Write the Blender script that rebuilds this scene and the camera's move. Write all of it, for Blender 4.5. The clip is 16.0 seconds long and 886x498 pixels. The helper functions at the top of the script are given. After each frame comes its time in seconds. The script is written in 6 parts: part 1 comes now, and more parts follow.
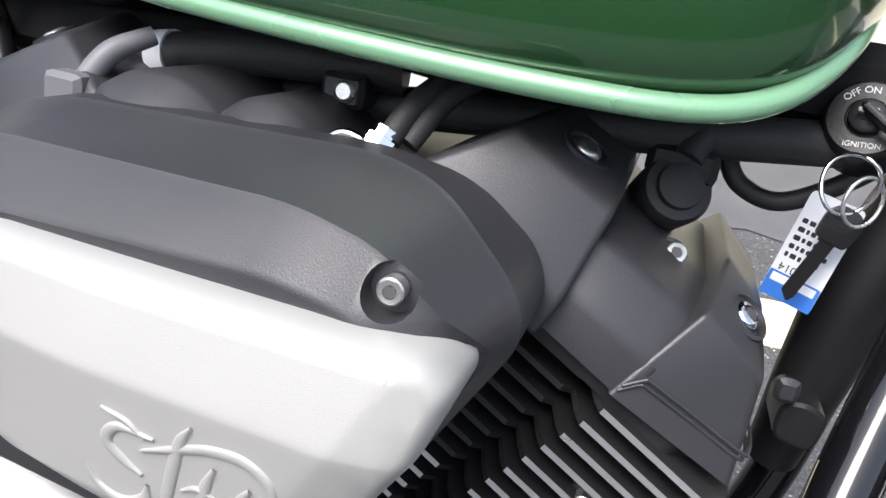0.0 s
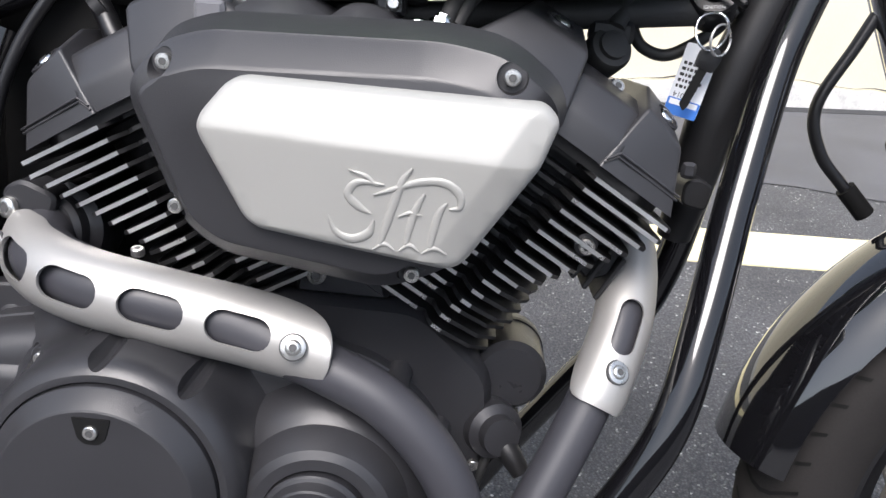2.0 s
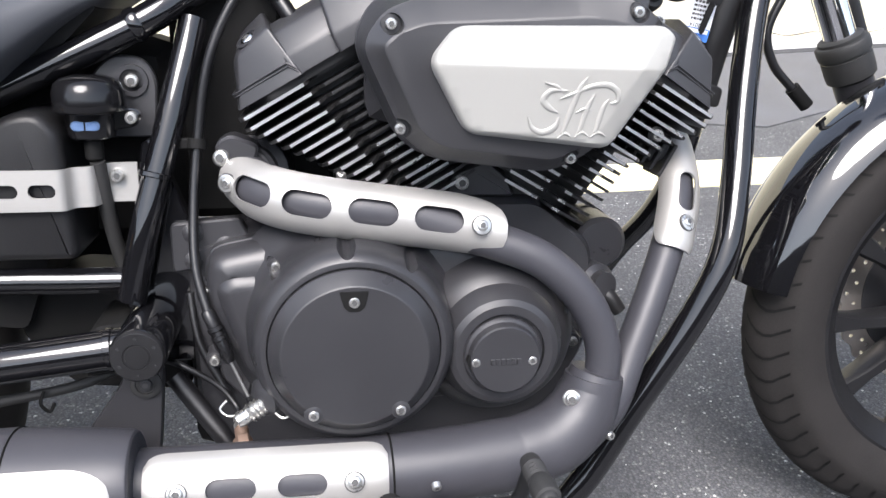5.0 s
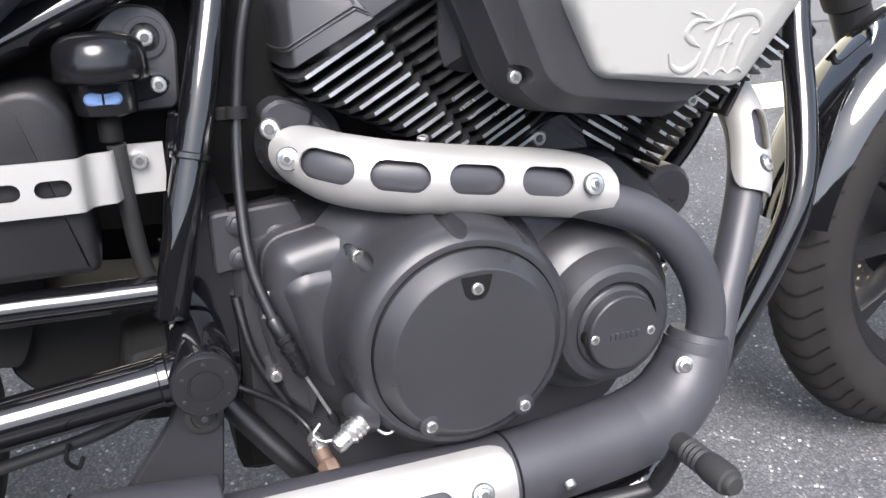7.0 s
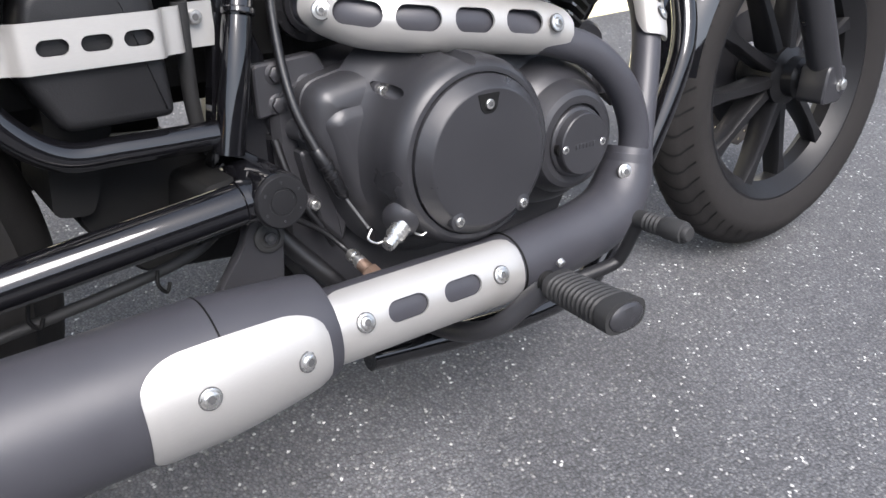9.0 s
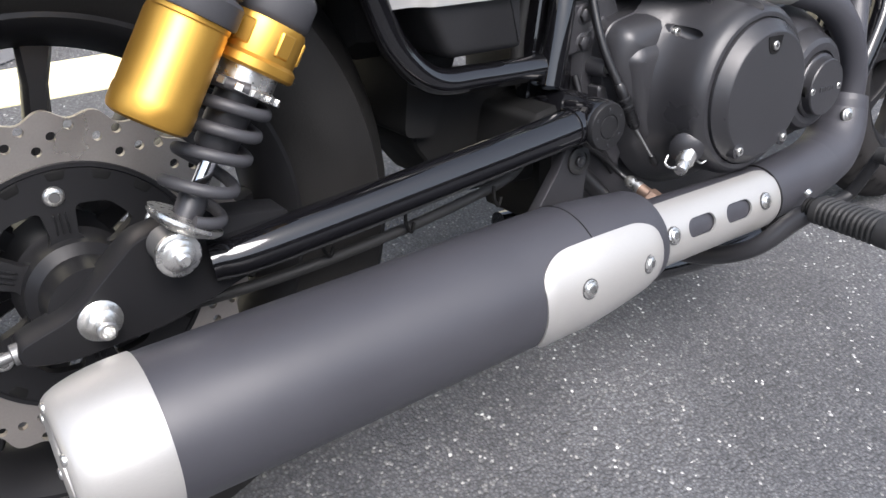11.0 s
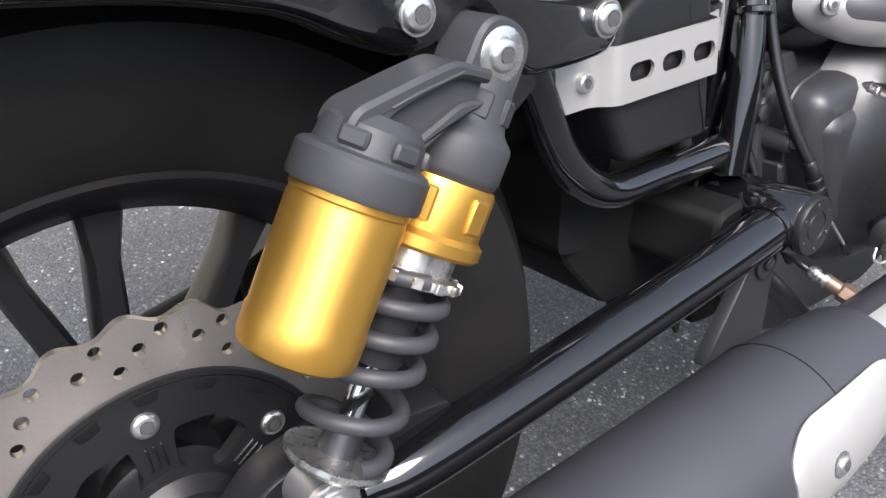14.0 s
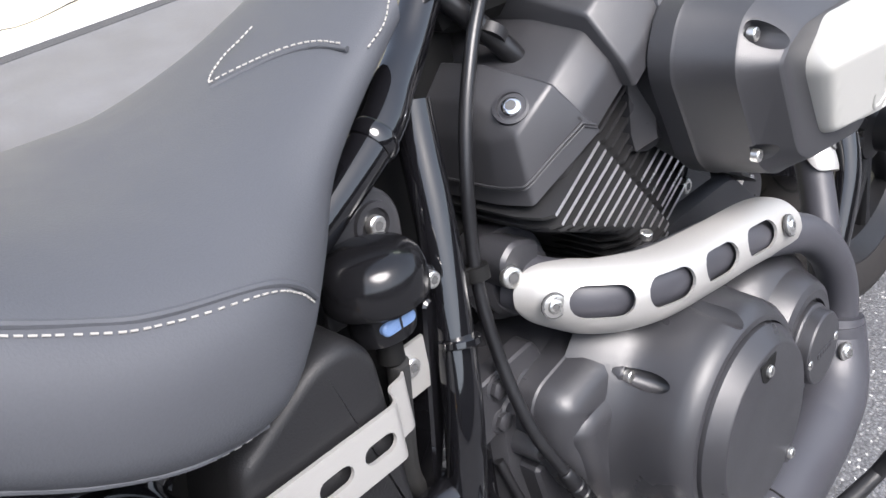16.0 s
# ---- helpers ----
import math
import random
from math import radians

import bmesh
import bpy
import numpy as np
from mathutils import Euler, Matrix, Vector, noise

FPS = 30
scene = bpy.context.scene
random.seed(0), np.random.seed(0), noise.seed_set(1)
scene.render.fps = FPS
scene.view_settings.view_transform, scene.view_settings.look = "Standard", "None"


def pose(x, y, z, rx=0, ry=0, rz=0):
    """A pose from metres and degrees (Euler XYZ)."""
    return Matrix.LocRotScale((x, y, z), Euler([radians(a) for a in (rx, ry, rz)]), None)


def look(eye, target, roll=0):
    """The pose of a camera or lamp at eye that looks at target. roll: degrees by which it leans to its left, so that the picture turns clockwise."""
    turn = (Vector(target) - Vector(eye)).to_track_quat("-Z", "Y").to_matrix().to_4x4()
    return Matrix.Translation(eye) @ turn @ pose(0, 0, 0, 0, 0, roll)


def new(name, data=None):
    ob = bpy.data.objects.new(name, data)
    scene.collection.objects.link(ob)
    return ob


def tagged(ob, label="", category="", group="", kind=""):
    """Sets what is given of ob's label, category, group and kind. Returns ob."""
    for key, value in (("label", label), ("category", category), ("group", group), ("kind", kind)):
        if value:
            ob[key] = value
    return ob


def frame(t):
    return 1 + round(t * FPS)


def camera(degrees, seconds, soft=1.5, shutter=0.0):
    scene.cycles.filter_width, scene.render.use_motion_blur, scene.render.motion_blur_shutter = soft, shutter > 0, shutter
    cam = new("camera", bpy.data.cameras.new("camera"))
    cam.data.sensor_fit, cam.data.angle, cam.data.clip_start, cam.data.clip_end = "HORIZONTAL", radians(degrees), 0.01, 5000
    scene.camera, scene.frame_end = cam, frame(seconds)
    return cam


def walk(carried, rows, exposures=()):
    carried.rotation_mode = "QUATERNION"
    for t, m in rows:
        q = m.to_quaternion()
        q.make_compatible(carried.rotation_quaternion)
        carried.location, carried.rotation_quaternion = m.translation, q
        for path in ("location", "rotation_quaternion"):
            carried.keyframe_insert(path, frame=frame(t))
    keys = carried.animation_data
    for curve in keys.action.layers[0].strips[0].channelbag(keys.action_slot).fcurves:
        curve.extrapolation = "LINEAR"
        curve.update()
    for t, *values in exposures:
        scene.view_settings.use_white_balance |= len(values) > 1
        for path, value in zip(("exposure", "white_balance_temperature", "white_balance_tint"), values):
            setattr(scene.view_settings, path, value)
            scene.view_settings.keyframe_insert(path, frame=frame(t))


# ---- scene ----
cam = camera(57.2, 16.0)
PATH = [
    (0, (1.0376, -0.3190, 0.8940), (0.8101, 0.5405, 0.4362), 7.32),
    (0.5, (0.9883, -0.3347, 0.8804), (0.8459, 0.5341, 0.4061), 6.90),
    (1, (0.9677, -0.3809, 0.8725), (0.8804, 0.5025, 0.4119), 6.66),
    (1.5, (0.9577, -0.4789, 0.8650), (0.9142, 0.4215, 0.4321), 6.40),
    (2, (0.9404, -0.5763, 0.8725), (0.9286, 0.3245, 0.4385), 5.61),
    (2.5, (0.9143, -0.6609, 0.8850), (0.9205, 0.2346, 0.4400), 4.50),
    (3, (0.8625, -0.7394, 0.8788), (0.9032, 0.1613, 0.4463), 3.80),
    (3.5, (0.8143, -0.7882, 0.8900), (0.8831, 0.1063, 0.4482), 3.43),
    (4, (0.7623, -0.8176, 0.8926), (0.8631, 0.0731, 0.4493), 3.10),
    (4.2, (0.7479, -0.8207, 0.8956), (0.8555, 0.0673, 0.4484), 2.87),
    (6.3, (0.5517, -0.7047, 0.8362), (0.8128, 0.1636, 0.4144), 2.45),
    (6.5, (0.5329, -0.6835, 0.8339), (0.8116, 0.1737, 0.4008), 2.40),
    (7, (0.4753, -0.6350, 0.8280), (0.8197, 0.1747, 0.3528), 3.09),
    (7.5, (0.4177, -0.6494, 0.8122), (0.8316, 0.1111, 0.3120), 3.49),
    (8, (0.3622, -0.6978, 0.7976), (0.8263, 0.0203, 0.2790), 2.90),
    (8.2, (0.3350, -0.7202, 0.7864), (0.8206, -0.0165, 0.2677), 2.51),
    (10.3, (0.0070, -0.6837, 0.7859), (0.5702, -0.0369, 0.2717), 6.50),
    (10.5, (-0.0301, -0.6635, 0.7787), (0.5270, -0.0152, 0.2596), 6.33),
    (11, (-0.1056, -0.6244, 0.7663), (0.4236, 0.0299, 0.2261), 5.68),
    (11.5, (-0.1804, -0.5795, 0.7535), (0.3546, 0.0611, 0.2028), 5.86),
    (12, (-0.2309, -0.5339, 0.7544), (0.3228, 0.0818, 0.1937), 6.70),
    (12.5, (-0.2320, -0.4826, 0.7501), (0.3244, 0.1299, 0.1886), 6.50),
    (13, (-0.1850, -0.4355, 0.7579), (0.3426, 0.1943, 0.1878), 5.03),
    (13.5, (-0.1378, -0.3961, 0.7571), (0.3851, 0.2483, 0.1991), 3.57),
    (14, (-0.0801, -0.3615, 0.7764), (0.4440, 0.2802, 0.2164), 2.35),
    (14.5, (-0.0134, -0.3450, 0.8066), (0.5222, 0.2924, 0.2527), 0.69),
    (15, (0.0641, -0.3618, 0.8561), (0.5867, 0.2872, 0.3031), -1.38),
    (15.5, (0.1380, -0.3579, 0.8869), (0.6811, 0.2923, 0.3558), -3.20),
    (16, (0.2110, -0.3033, 0.9311), (0.8065, 0.2863, 0.3854), -2.75),
]
walk(cam, [(t, look(eye, target, roll)) for t, eye, target, roll in PATH],
     [(0, 1.1), (0.5, 0.62), (1.0, 0.40), (1.5, 0.58), (2.5, 1.18), (3, 1.27), (4, 1.3), (7, 1.6), (8, 1.3), (11.5, 1.2), (12.5, 1.2), (14, 1.35), (14.5, 1.55), (15, 1.83), (16, 1.58)])

# ---- light: an overcast sky with a broad, weak sun ----
SUN_UP, SUN_TURN = 55.0, 200.0
world = bpy.data.worlds.new("overcast_sky")
scene.world = world
world.use_nodes = True
wn, wl = world.node_tree.nodes, world.node_tree.links
sky = wn.new("ShaderNodeTexSky")
sky.sky_type, sky.sun_disc = "NISHITA", False
sky.sun_elevation, sky.sun_rotation = radians(SUN_UP), radians(SUN_TURN)
sky.air_density, sky.dust_density, sky.ozone_density = 1.0, 2.5, 2.5
grey = wn.new("ShaderNodeHueSaturation")
grey.inputs["Saturation"].default_value = 0.6
wl.new(sky.outputs[0], grey.inputs["Color"])
wl.new(grey.outputs[0], wn["Background"].inputs[0])
wn["Background"].inputs[1].default_value = 0.15
sun = bpy.data.lights.new("sun", "SUN")
sun.energy, sun.angle, sun.color = 2.3, radians(34), (1.0, 0.945, 0.95)
sun_lamp = new("sun", sun)
up, turn = radians(SUN_UP), radians(SUN_TURN)
sun_way = Vector((math.sin(turn) * math.cos(up), math.cos(turn) * math.cos(up), math.sin(up)))
sun_lamp.matrix_world = Matrix.Translation((0, 0, 8)) @ sun_way.to_track_quat("Z", "Y").to_matrix().to_4x4()

# ---- materials ----
def mat(name, colour, rough=0.5, metal=0.0, vary=0.12, scale=14.0, bump=0.0, bump_scale=900.0, coat=0.0, rough_vary=0.08, spec=0.5, stretch=(1, 1, 1)):
    """A surface with stains at one scale and grain at another."""
    m = bpy.data.materials.new(name)
    m.use_nodes = True
    n, l = m.node_tree.nodes, m.node_tree.links
    b = n["Principled BSDF"]
    b.inputs["Metallic"].default_value = metal
    b.inputs["Coat Weight"].default_value = coat
    b.inputs["Coat Roughness"].default_value = 0.03
    b.inputs["Specular IOR Level"].default_value = spec
    co = n.new("ShaderNodeTexCoord")
    mp = n.new("ShaderNodeMapping")
    mp.inputs["Scale"].default_value = stretch
    l.new(co.outputs["Object"], mp.inputs["Vector"])
    big, fine = n.new("ShaderNodeTexNoise"), n.new("ShaderNodeTexNoise")
    big.inputs["Scale"].default_value, big.inputs["Detail"].default_value = scale, 5
    fine.inputs["Scale"].default_value, fine.inputs["Detail"].default_value = bump_scale, 3
    l.new(mp.outputs[0], big.inputs["Vector"])
    l.new(mp.outputs[0], fine.inputs["Vector"])
    both = n.new("ShaderNodeMath")
    both.operation = "MULTIPLY_ADD"
    both.inputs[1].default_value, both.inputs[2].default_value = 0.6, 0.0
    l.new(big.outputs[0], both.inputs[0])
    add = n.new("ShaderNodeMath")
    add.operation = "MULTIPLY_ADD"
    add.inputs[1].default_value = 0.4
    l.new(fine.outputs[0], add.inputs[0])
    l.new(both.outputs[0], add.inputs[2])
    ramp = n.new("ShaderNodeMapRange")
    ramp.inputs["From Min"].default_value, ramp.inputs["From Max"].default_value = 0.25, 0.75
    ramp.inputs["To Min"].default_value, ramp.inputs["To Max"].default_value = 1 - vary, 1 + vary
    l.new(add.outputs[0], ramp.inputs["Value"])
    mul = n.new("ShaderNodeVectorMath")
    mul.operation = "SCALE"
    mul.inputs[0].default_value = colour[:3]
    l.new(ramp.outputs[0], mul.inputs["Scale"])
    l.new(mul.outputs[0], b.inputs["Base Color"])
    rr = n.new("ShaderNodeMapRange")
    rr.inputs["From Min"].default_value, rr.inputs["From Max"].default_value = 0.3, 0.7
    rr.inputs["To Min"].default_value, rr.inputs["To Max"].default_value = max(rough - rough_vary, 0.02), min(rough + rough_vary, 1)
    l.new(big.outputs[0], rr.inputs["Value"])
    l.new(rr.outputs[0], b.inputs["Roughness"])
    if bump:
        bp = n.new("ShaderNodeBump")
        bp.inputs["Strength"].default_value, bp.inputs["Distance"].default_value = 1.0, bump
        l.new(fine.outputs[0], bp.inputs["Height"])
        l.new(bp.outputs[0], b.inputs["Normal"])
    return m


SATIN = mat("satin_black_engine_paint", (0.031, 0.031, 0.034), 0.42, 0.0, bump=0.00012, bump_scale=1500, spec=0.6)
CASE = mat("matt_black_case_paint", (0.028, 0.028, 0.031), 0.34, 0.0, bump=0.00012, bump_scale=1500, spec=0.55)
BARREL = mat("black_cylinder_paint", (0.020, 0.020, 0.021), 0.46, 0.0, bump=0.00012, bump_scale=1500, spec=0.4)
GLOSS = mat("gloss_black_paint", (0.005, 0.005, 0.006), 0.06, 0.0, coat=1.0, rough_vary=0.03, spec=0.75)
RAIL = mat("gloss_black_frame_paint", (0.005, 0.005, 0.006), 0.08, 0.0, coat=0.6, rough_vary=0.03)
MATTE = mat("matt_black_plastic", (0.013, 0.013, 0.014), 0.42, bump=0.0002, bump_scale=700, spec=0.35)
CAST = mat("dark_grey_cast_metal", (0.040, 0.040, 0.044), 0.48, 0.0, bump=0.00012, bump_scale=1300)
GREYP = mat("grey_plastic", (0.13, 0.13, 0.14), 0.45, vary=0.15)
# Dark tone standing in for the shade inside bolt sockets and recesses
RECESS_SHADE = mat("socket_and_recess_shade", (0.07, 0.07, 0.07), 0.5, 0.0)
# Black of small parts, also the shade tone for gaps, grooves and notches
DARK = mat("black_parts_and_shade", (0.006, 0.006, 0.006), 0.7, spec=0.2)
PIPE = mat("charcoal_heat_paint", (0.042, 0.042, 0.049), 0.43, 0.0, vary=0.14, scale=9, bump=0.0001, bump_scale=1800)
SILVER = mat("satin_silver_paint", (0.425, 0.42, 0.395), 0.46, 0.25, vary=0.03, bump=0.00008, bump_scale=2500, rough_vary=0.03)
SHIELD = mat("brushed_steel_shield", (0.45, 0.44, 0.42), 0.42, 0.55, vary=0.05, bump=0.00005, bump_scale=1400, stretch=(0.15, 1, 1))
MACHINED = mat("machined_aluminium_edge", (0.72, 0.72, 0.72), 0.3, 0.9)
STEEL = mat("zinc_plated_steel", (0.70, 0.69, 0.66), 0.30, 0.95, vary=0.05, scale=160)
DULL = mat("dull_grey_steel", (0.20, 0.20, 0.20), 0.42, 0.6, vary=0.12)
CHROME = mat("chrome", (0.8, 0.8, 0.82), 0.08, 1.0, rough_vary=0.03)
DISCM = mat("worn_brake_steel", (0.41, 0.38, 0.35), 0.33, 0.85, vary=0.1, bump=0.00006, bump_scale=500, stretch=(1, 0.05, 1))
GOLD = mat("gold_anodised_aluminium", (0.68, 0.38, 0.075), 0.36, 0.88, vary=0.05, rough_vary=0.04)
COPPER = mat("heat_tinted_brass", (0.36, 0.25, 0.19), 0.42, 0.8)
# Same rubber twice: darker for the rear mudguard's shade, lighter and dustier in front
SHADED_TYRE = mat("tyre_rubber", (0.011, 0.0105, 0.010), 0.6, spec=0.28, vary=0.25, scale=24, bump=0.0002, bump_scale=500)
LIT_DUSTY_TYRE = mat("lit_dusty_tyre_rubber", (0.018, 0.0165, 0.016), 0.8, spec=0.25, vary=0.3, scale=24, bump=0.0002, bump_scale=500)
VINYL = mat("charcoal_seat_vinyl", (0.053, 0.056, 0.064), 0.66, vary=0.1, scale=10, bump=0.0002, bump_scale=800)
THREAD = mat("pale_thread", (0.31, 0.297, 0.275), 0.8)
GREY_THREAD = mat("grey_thread", (0.26, 0.255, 0.25), 0.8)
GREEN = mat("dark_green_metallic_paint", (0.020, 0.072, 0.024), 0.2, 0.35, coat=1.0, rough_vary=0.03, vary=0.06)
LIP = mat("green_painted_seam", (0.20, 0.40, 0.23), 0.3, 0.25, coat=0.9, vary=0.06)
RUBBER = mat("ribbed_rubber", (0.022, 0.022, 0.022), 0.62, vary=0.2, bump=0.0002)
CABLE = mat("black_cable_sheath", (0.008, 0.008, 0.009), 0.34, vary=0.15)
SEMI = mat("black_moulded_plastic", (0.007, 0.007, 0.008), 0.2, vary=0.1, spec=0.45)
LENS = mat("blue_tinted_sight_glass", (0.13, 0.21, 0.38), 0.1, 0.0, coat=0.6)
WHITE = mat("white_card", (0.75, 0.77, 0.8), 0.5, vary=0.05)
BLUE = mat("blue_print", (0.03, 0.16, 0.55), 0.45)
INK = mat("black_ink", (0.01, 0.01, 0.012), 0.5)
PRINT = mat("white_print", (0.75, 0.75, 0.75), 0.5)


def asphalt():
    m = bpy.data.materials.new("worn_asphalt")
    m.use_nodes = True
    n, l = m.node_tree.nodes, m.node_tree.links
    b = n["Principled BSDF"]
    co = n.new("ShaderNodeTexCoord")
    stones = n.new("ShaderNodeTexVoronoi")
    stones.inputs["Scale"].default_value = 230
    stones.inputs["Randomness"].default_value = 1.0
    warp = n.new("ShaderNodeTexNoise")
    warp.inputs["Scale"].default_value, warp.inputs["Detail"].default_value = 240, 2
    mixv = n.new("ShaderNodeVectorMath")
    mixv.operation = "MULTIPLY_ADD"
    mixv.inputs[1].default_value = (0.012, 0.012, 0.012)
    l.new(co.outputs["Object"], mixv.inputs[2])
    l.new(warp.outputs["Color"], mixv.inputs[0])
    l.new(mixv.outputs[0], stones.inputs["Vector"])
    pale = n.new("ShaderNodeValToRGB")
    pale.color_ramp.elements[0].position, pale.color_ramp.elements[0].color = 0.0, (0.072, 0.074, 0.080, 1)
    pale.color_ramp.elements[1].position, pale.color_ramp.elements[1].color = 0.80, (0.135, 0.138, 0.147, 1)
    for at, c in ((0.90, 0.24), (0.945, 0.48), (1.0, 0.80)):
        pale.color_ramp.elements.new(at).color = (c, c, c * 0.98, 1)
    patch = n.new("ShaderNodeTexNoise")
    patch.inputs["Scale"].default_value, patch.inputs["Detail"].default_value = 14, 4
    l.new(co.outputs["Object"], patch.inputs["Vector"])
    shift = n.new("ShaderNodeMath")
    shift.operation = "MULTIPLY_ADD"
    shift.inputs[1].default_value, shift.inputs[2].default_value = 0.36, -0.18
    l.new(patch.outputs[0], shift.inputs[0])
    total = n.new("ShaderNodeMath")
    total.operation = "ADD"
    l.new(stones.outputs["Color"], total.inputs[0])
    l.new(shift.outputs[0], total.inputs[1])
    l.new(total.outputs[0], pale.inputs[0])
    gap = n.new("ShaderNodeMapRange")
    gap.inputs["From Min"].default_value, gap.inputs["From Max"].default_value = 0.25, 0.62
    gap.inputs["To Min"].default_value, gap.inputs["To Max"].default_value = 1.0, 0.62
    l.new(stones.outputs["Distance"], gap.inputs["Value"])
    stain = n.new("ShaderNodeTexNoise")
    stain.inputs["Scale"].default_value, stain.inputs["Detail"].default_value = 2.2, 8
    l.new(co.outputs["Object"], stain.inputs["Vector"])
    sr = n.new("ShaderNodeMapRange")
    sr.inputs["From Min"].default_value, sr.inputs["From Max"].default_value = 0.3, 0.7
    sr.inputs["To Min"].default_value, sr.inputs["To Max"].default_value = 0.78, 1.2
    l.new(stain.outputs[0], sr.inputs["Value"])
    f = n.new("ShaderNodeMath")
    f.operation = "MULTIPLY"
    l.new(gap.outputs[0], f.inputs[0])
    l.new(sr.outputs[0], f.inputs[1])
    mul = n.new("ShaderNodeVectorMath")
    mul.operation = "SCALE"
    l.new(pale.outputs[0], mul.inputs[0])
    l.new(f.outputs[0], mul.inputs["Scale"])
    l.new(mul.outputs[0], b.inputs["Base Color"])
    b.inputs["Roughness"].default_value = 0.85
    bp = n.new("ShaderNodeBump")
    bp.inputs["Strength"].default_value, bp.inputs["Distance"].default_value = 0.9, 0.0026
    bp.invert = True
    l.new(stones.outputs["Distance"], bp.inputs["Height"])
    l.new(bp.outputs[0], b.inputs["Normal"])
    return m


ASPHALT = asphalt()
LINE = mat("worn_yellow_road_paint", (0.84, 0.76, 0.46), 0.75, vary=0.2, scale=30, bump=0.0015, bump_scale=220)
WALLM = mat("cream_painted_block_wall", (0.80, 0.74, 0.56), 0.8, vary=0.08, scale=3, bump=0.001, bump_scale=120)
BASE = mat("flaking_white_base_paint", (0.70, 0.69, 0.66), 0.85, vary=0.3, scale=18, bump=0.002, bump_scale=90)
# Dark tone of the added walls that gloss paint reflects
UNSEEN_WALL = mat("dark_unseen_wall", (0.06, 0.058, 0.055), 0.85, vary=0.25, scale=1.2, bump=0.002, bump_scale=60)
SEALED = mat("dark_sealed_asphalt", (0.098, 0.101, 0.111), 0.75, vary=0.35, scale=6, bump=0.0015, bump_scale=260)
TAR = mat("dark_sealed_asphalt_edge", (0.035, 0.037, 0.042), 0.7, vary=0.3, scale=12, bump=0.002, bump_scale=200)


# ---- shaping helpers ----
def part(name, bm, material, parent, label="", smooth=38):
    """Links a bmesh as one mesh object under a thing or a part."""
    me = bpy.data.meshes.new(name)
    bmesh.ops.recalc_face_normals(bm, faces=bm.faces)
    bm.to_mesh(me)
    bm.free()
    for m in material if isinstance(material, (list, tuple)) else [material]:
        me.materials.append(m)
    if smooth:
        me.shade_smooth()
        me.set_sharp_from_angle(angle=radians(smooth))
    ob = new(name, me)
    ob.parent = parent
    if label:
        ob["label"] = label
    return ob


def again(ob, parent, m=None, name=None):
    """Another object on the same mesh."""
    o = new(name or ob.name.split(".")[0], ob.data)
    o.parent = parent
    o.matrix_basis = m or Matrix()
    if ob.get("label"):
        o["label"] = ob["label"]
    return o


def frame_at(origin, way, side=(0, 0, 1)):
    """A pose whose z points along way."""
    z = Vector(way).normalized()
    x = Vector(side).cross(z)
    if x.length < 1e-4:
        x = Vector((1, 0, 0)).cross(z)
    x.normalize()
    y = z.cross(x)
    m = Matrix((x, y, z)).transposed().to_4x4()
    m.translation = origin
    return m


def lathe(profile, segs=32, m=None, bm=None, closed=False):
    """Turns rows of (radius, height) about z."""
    bm = bm or bmesh.new()
    m = m or Matrix()
    rings = []
    for r, h in profile:
        if r < 1e-6:
            rings.append([bm.verts.new(m @ Vector((0, 0, h)))])
        else:
            rings.append([bm.verts.new(m @ Vector((r * math.cos(a), r * math.sin(a), h))) for a in (2 * math.pi * i / segs for i in range(segs))])
    pairs = list(zip(rings, rings[1:])) + ([(rings[-1], rings[0])] if closed else [])
    for a, b in pairs:
        for i in range(segs):
            j = (i + 1) % segs
            if len(a) == 1 and len(b) == 1:
                continue
            if len(a) == 1:
                bm.faces.new((a[0], b[j], b[i]))
            elif len(b) == 1:
                bm.faces.new((a[i], a[j], b[0]))
            else:
                bm.faces.new((a[i], a[j], b[j], b[i]))
    if not closed:
        for ring in (rings[0], rings[-1]):
            if len(ring) > 2:
                bm.faces.new(ring)
    return bm


def curve_points(pts, n=8):
    """A smooth line through the points."""
    p = [Vector(v) for v in pts]
    if len(p) == 2:
        return [p[0].lerp(p[1], i / n) for i in range(n + 1)]
    ext = [2 * p[0] - p[1]] + p + [2 * p[-1] - p[-2]]
    out = []
    for i in range(1, len(ext) - 2):
        a, b, c, d = ext[i - 1 : i + 3]
        for k in range(n):
            t = k / n
            out.append(0.5 * (2 * b + (c - a) * t + (2 * a - 5 * b + 4 * c - d) * t * t + (3 * b - a - 3 * c + d) * t**3))
    out.append(p[-1])
    return out


def frames_along(line, side):
    out, s = [], Vector(side)
    for i, p in enumerate(line):
        t = (line[min(i + 1, len(line) - 1)] - line[max(i - 1, 0)]).normalized()
        nrm = (s - t * s.dot(t)).normalized()
        out.append((p, t, nrm, t.cross(nrm)))
        s = nrm if abs(Vector(side).normalized().dot(t)) > 0.93 else Vector(side)
    return out


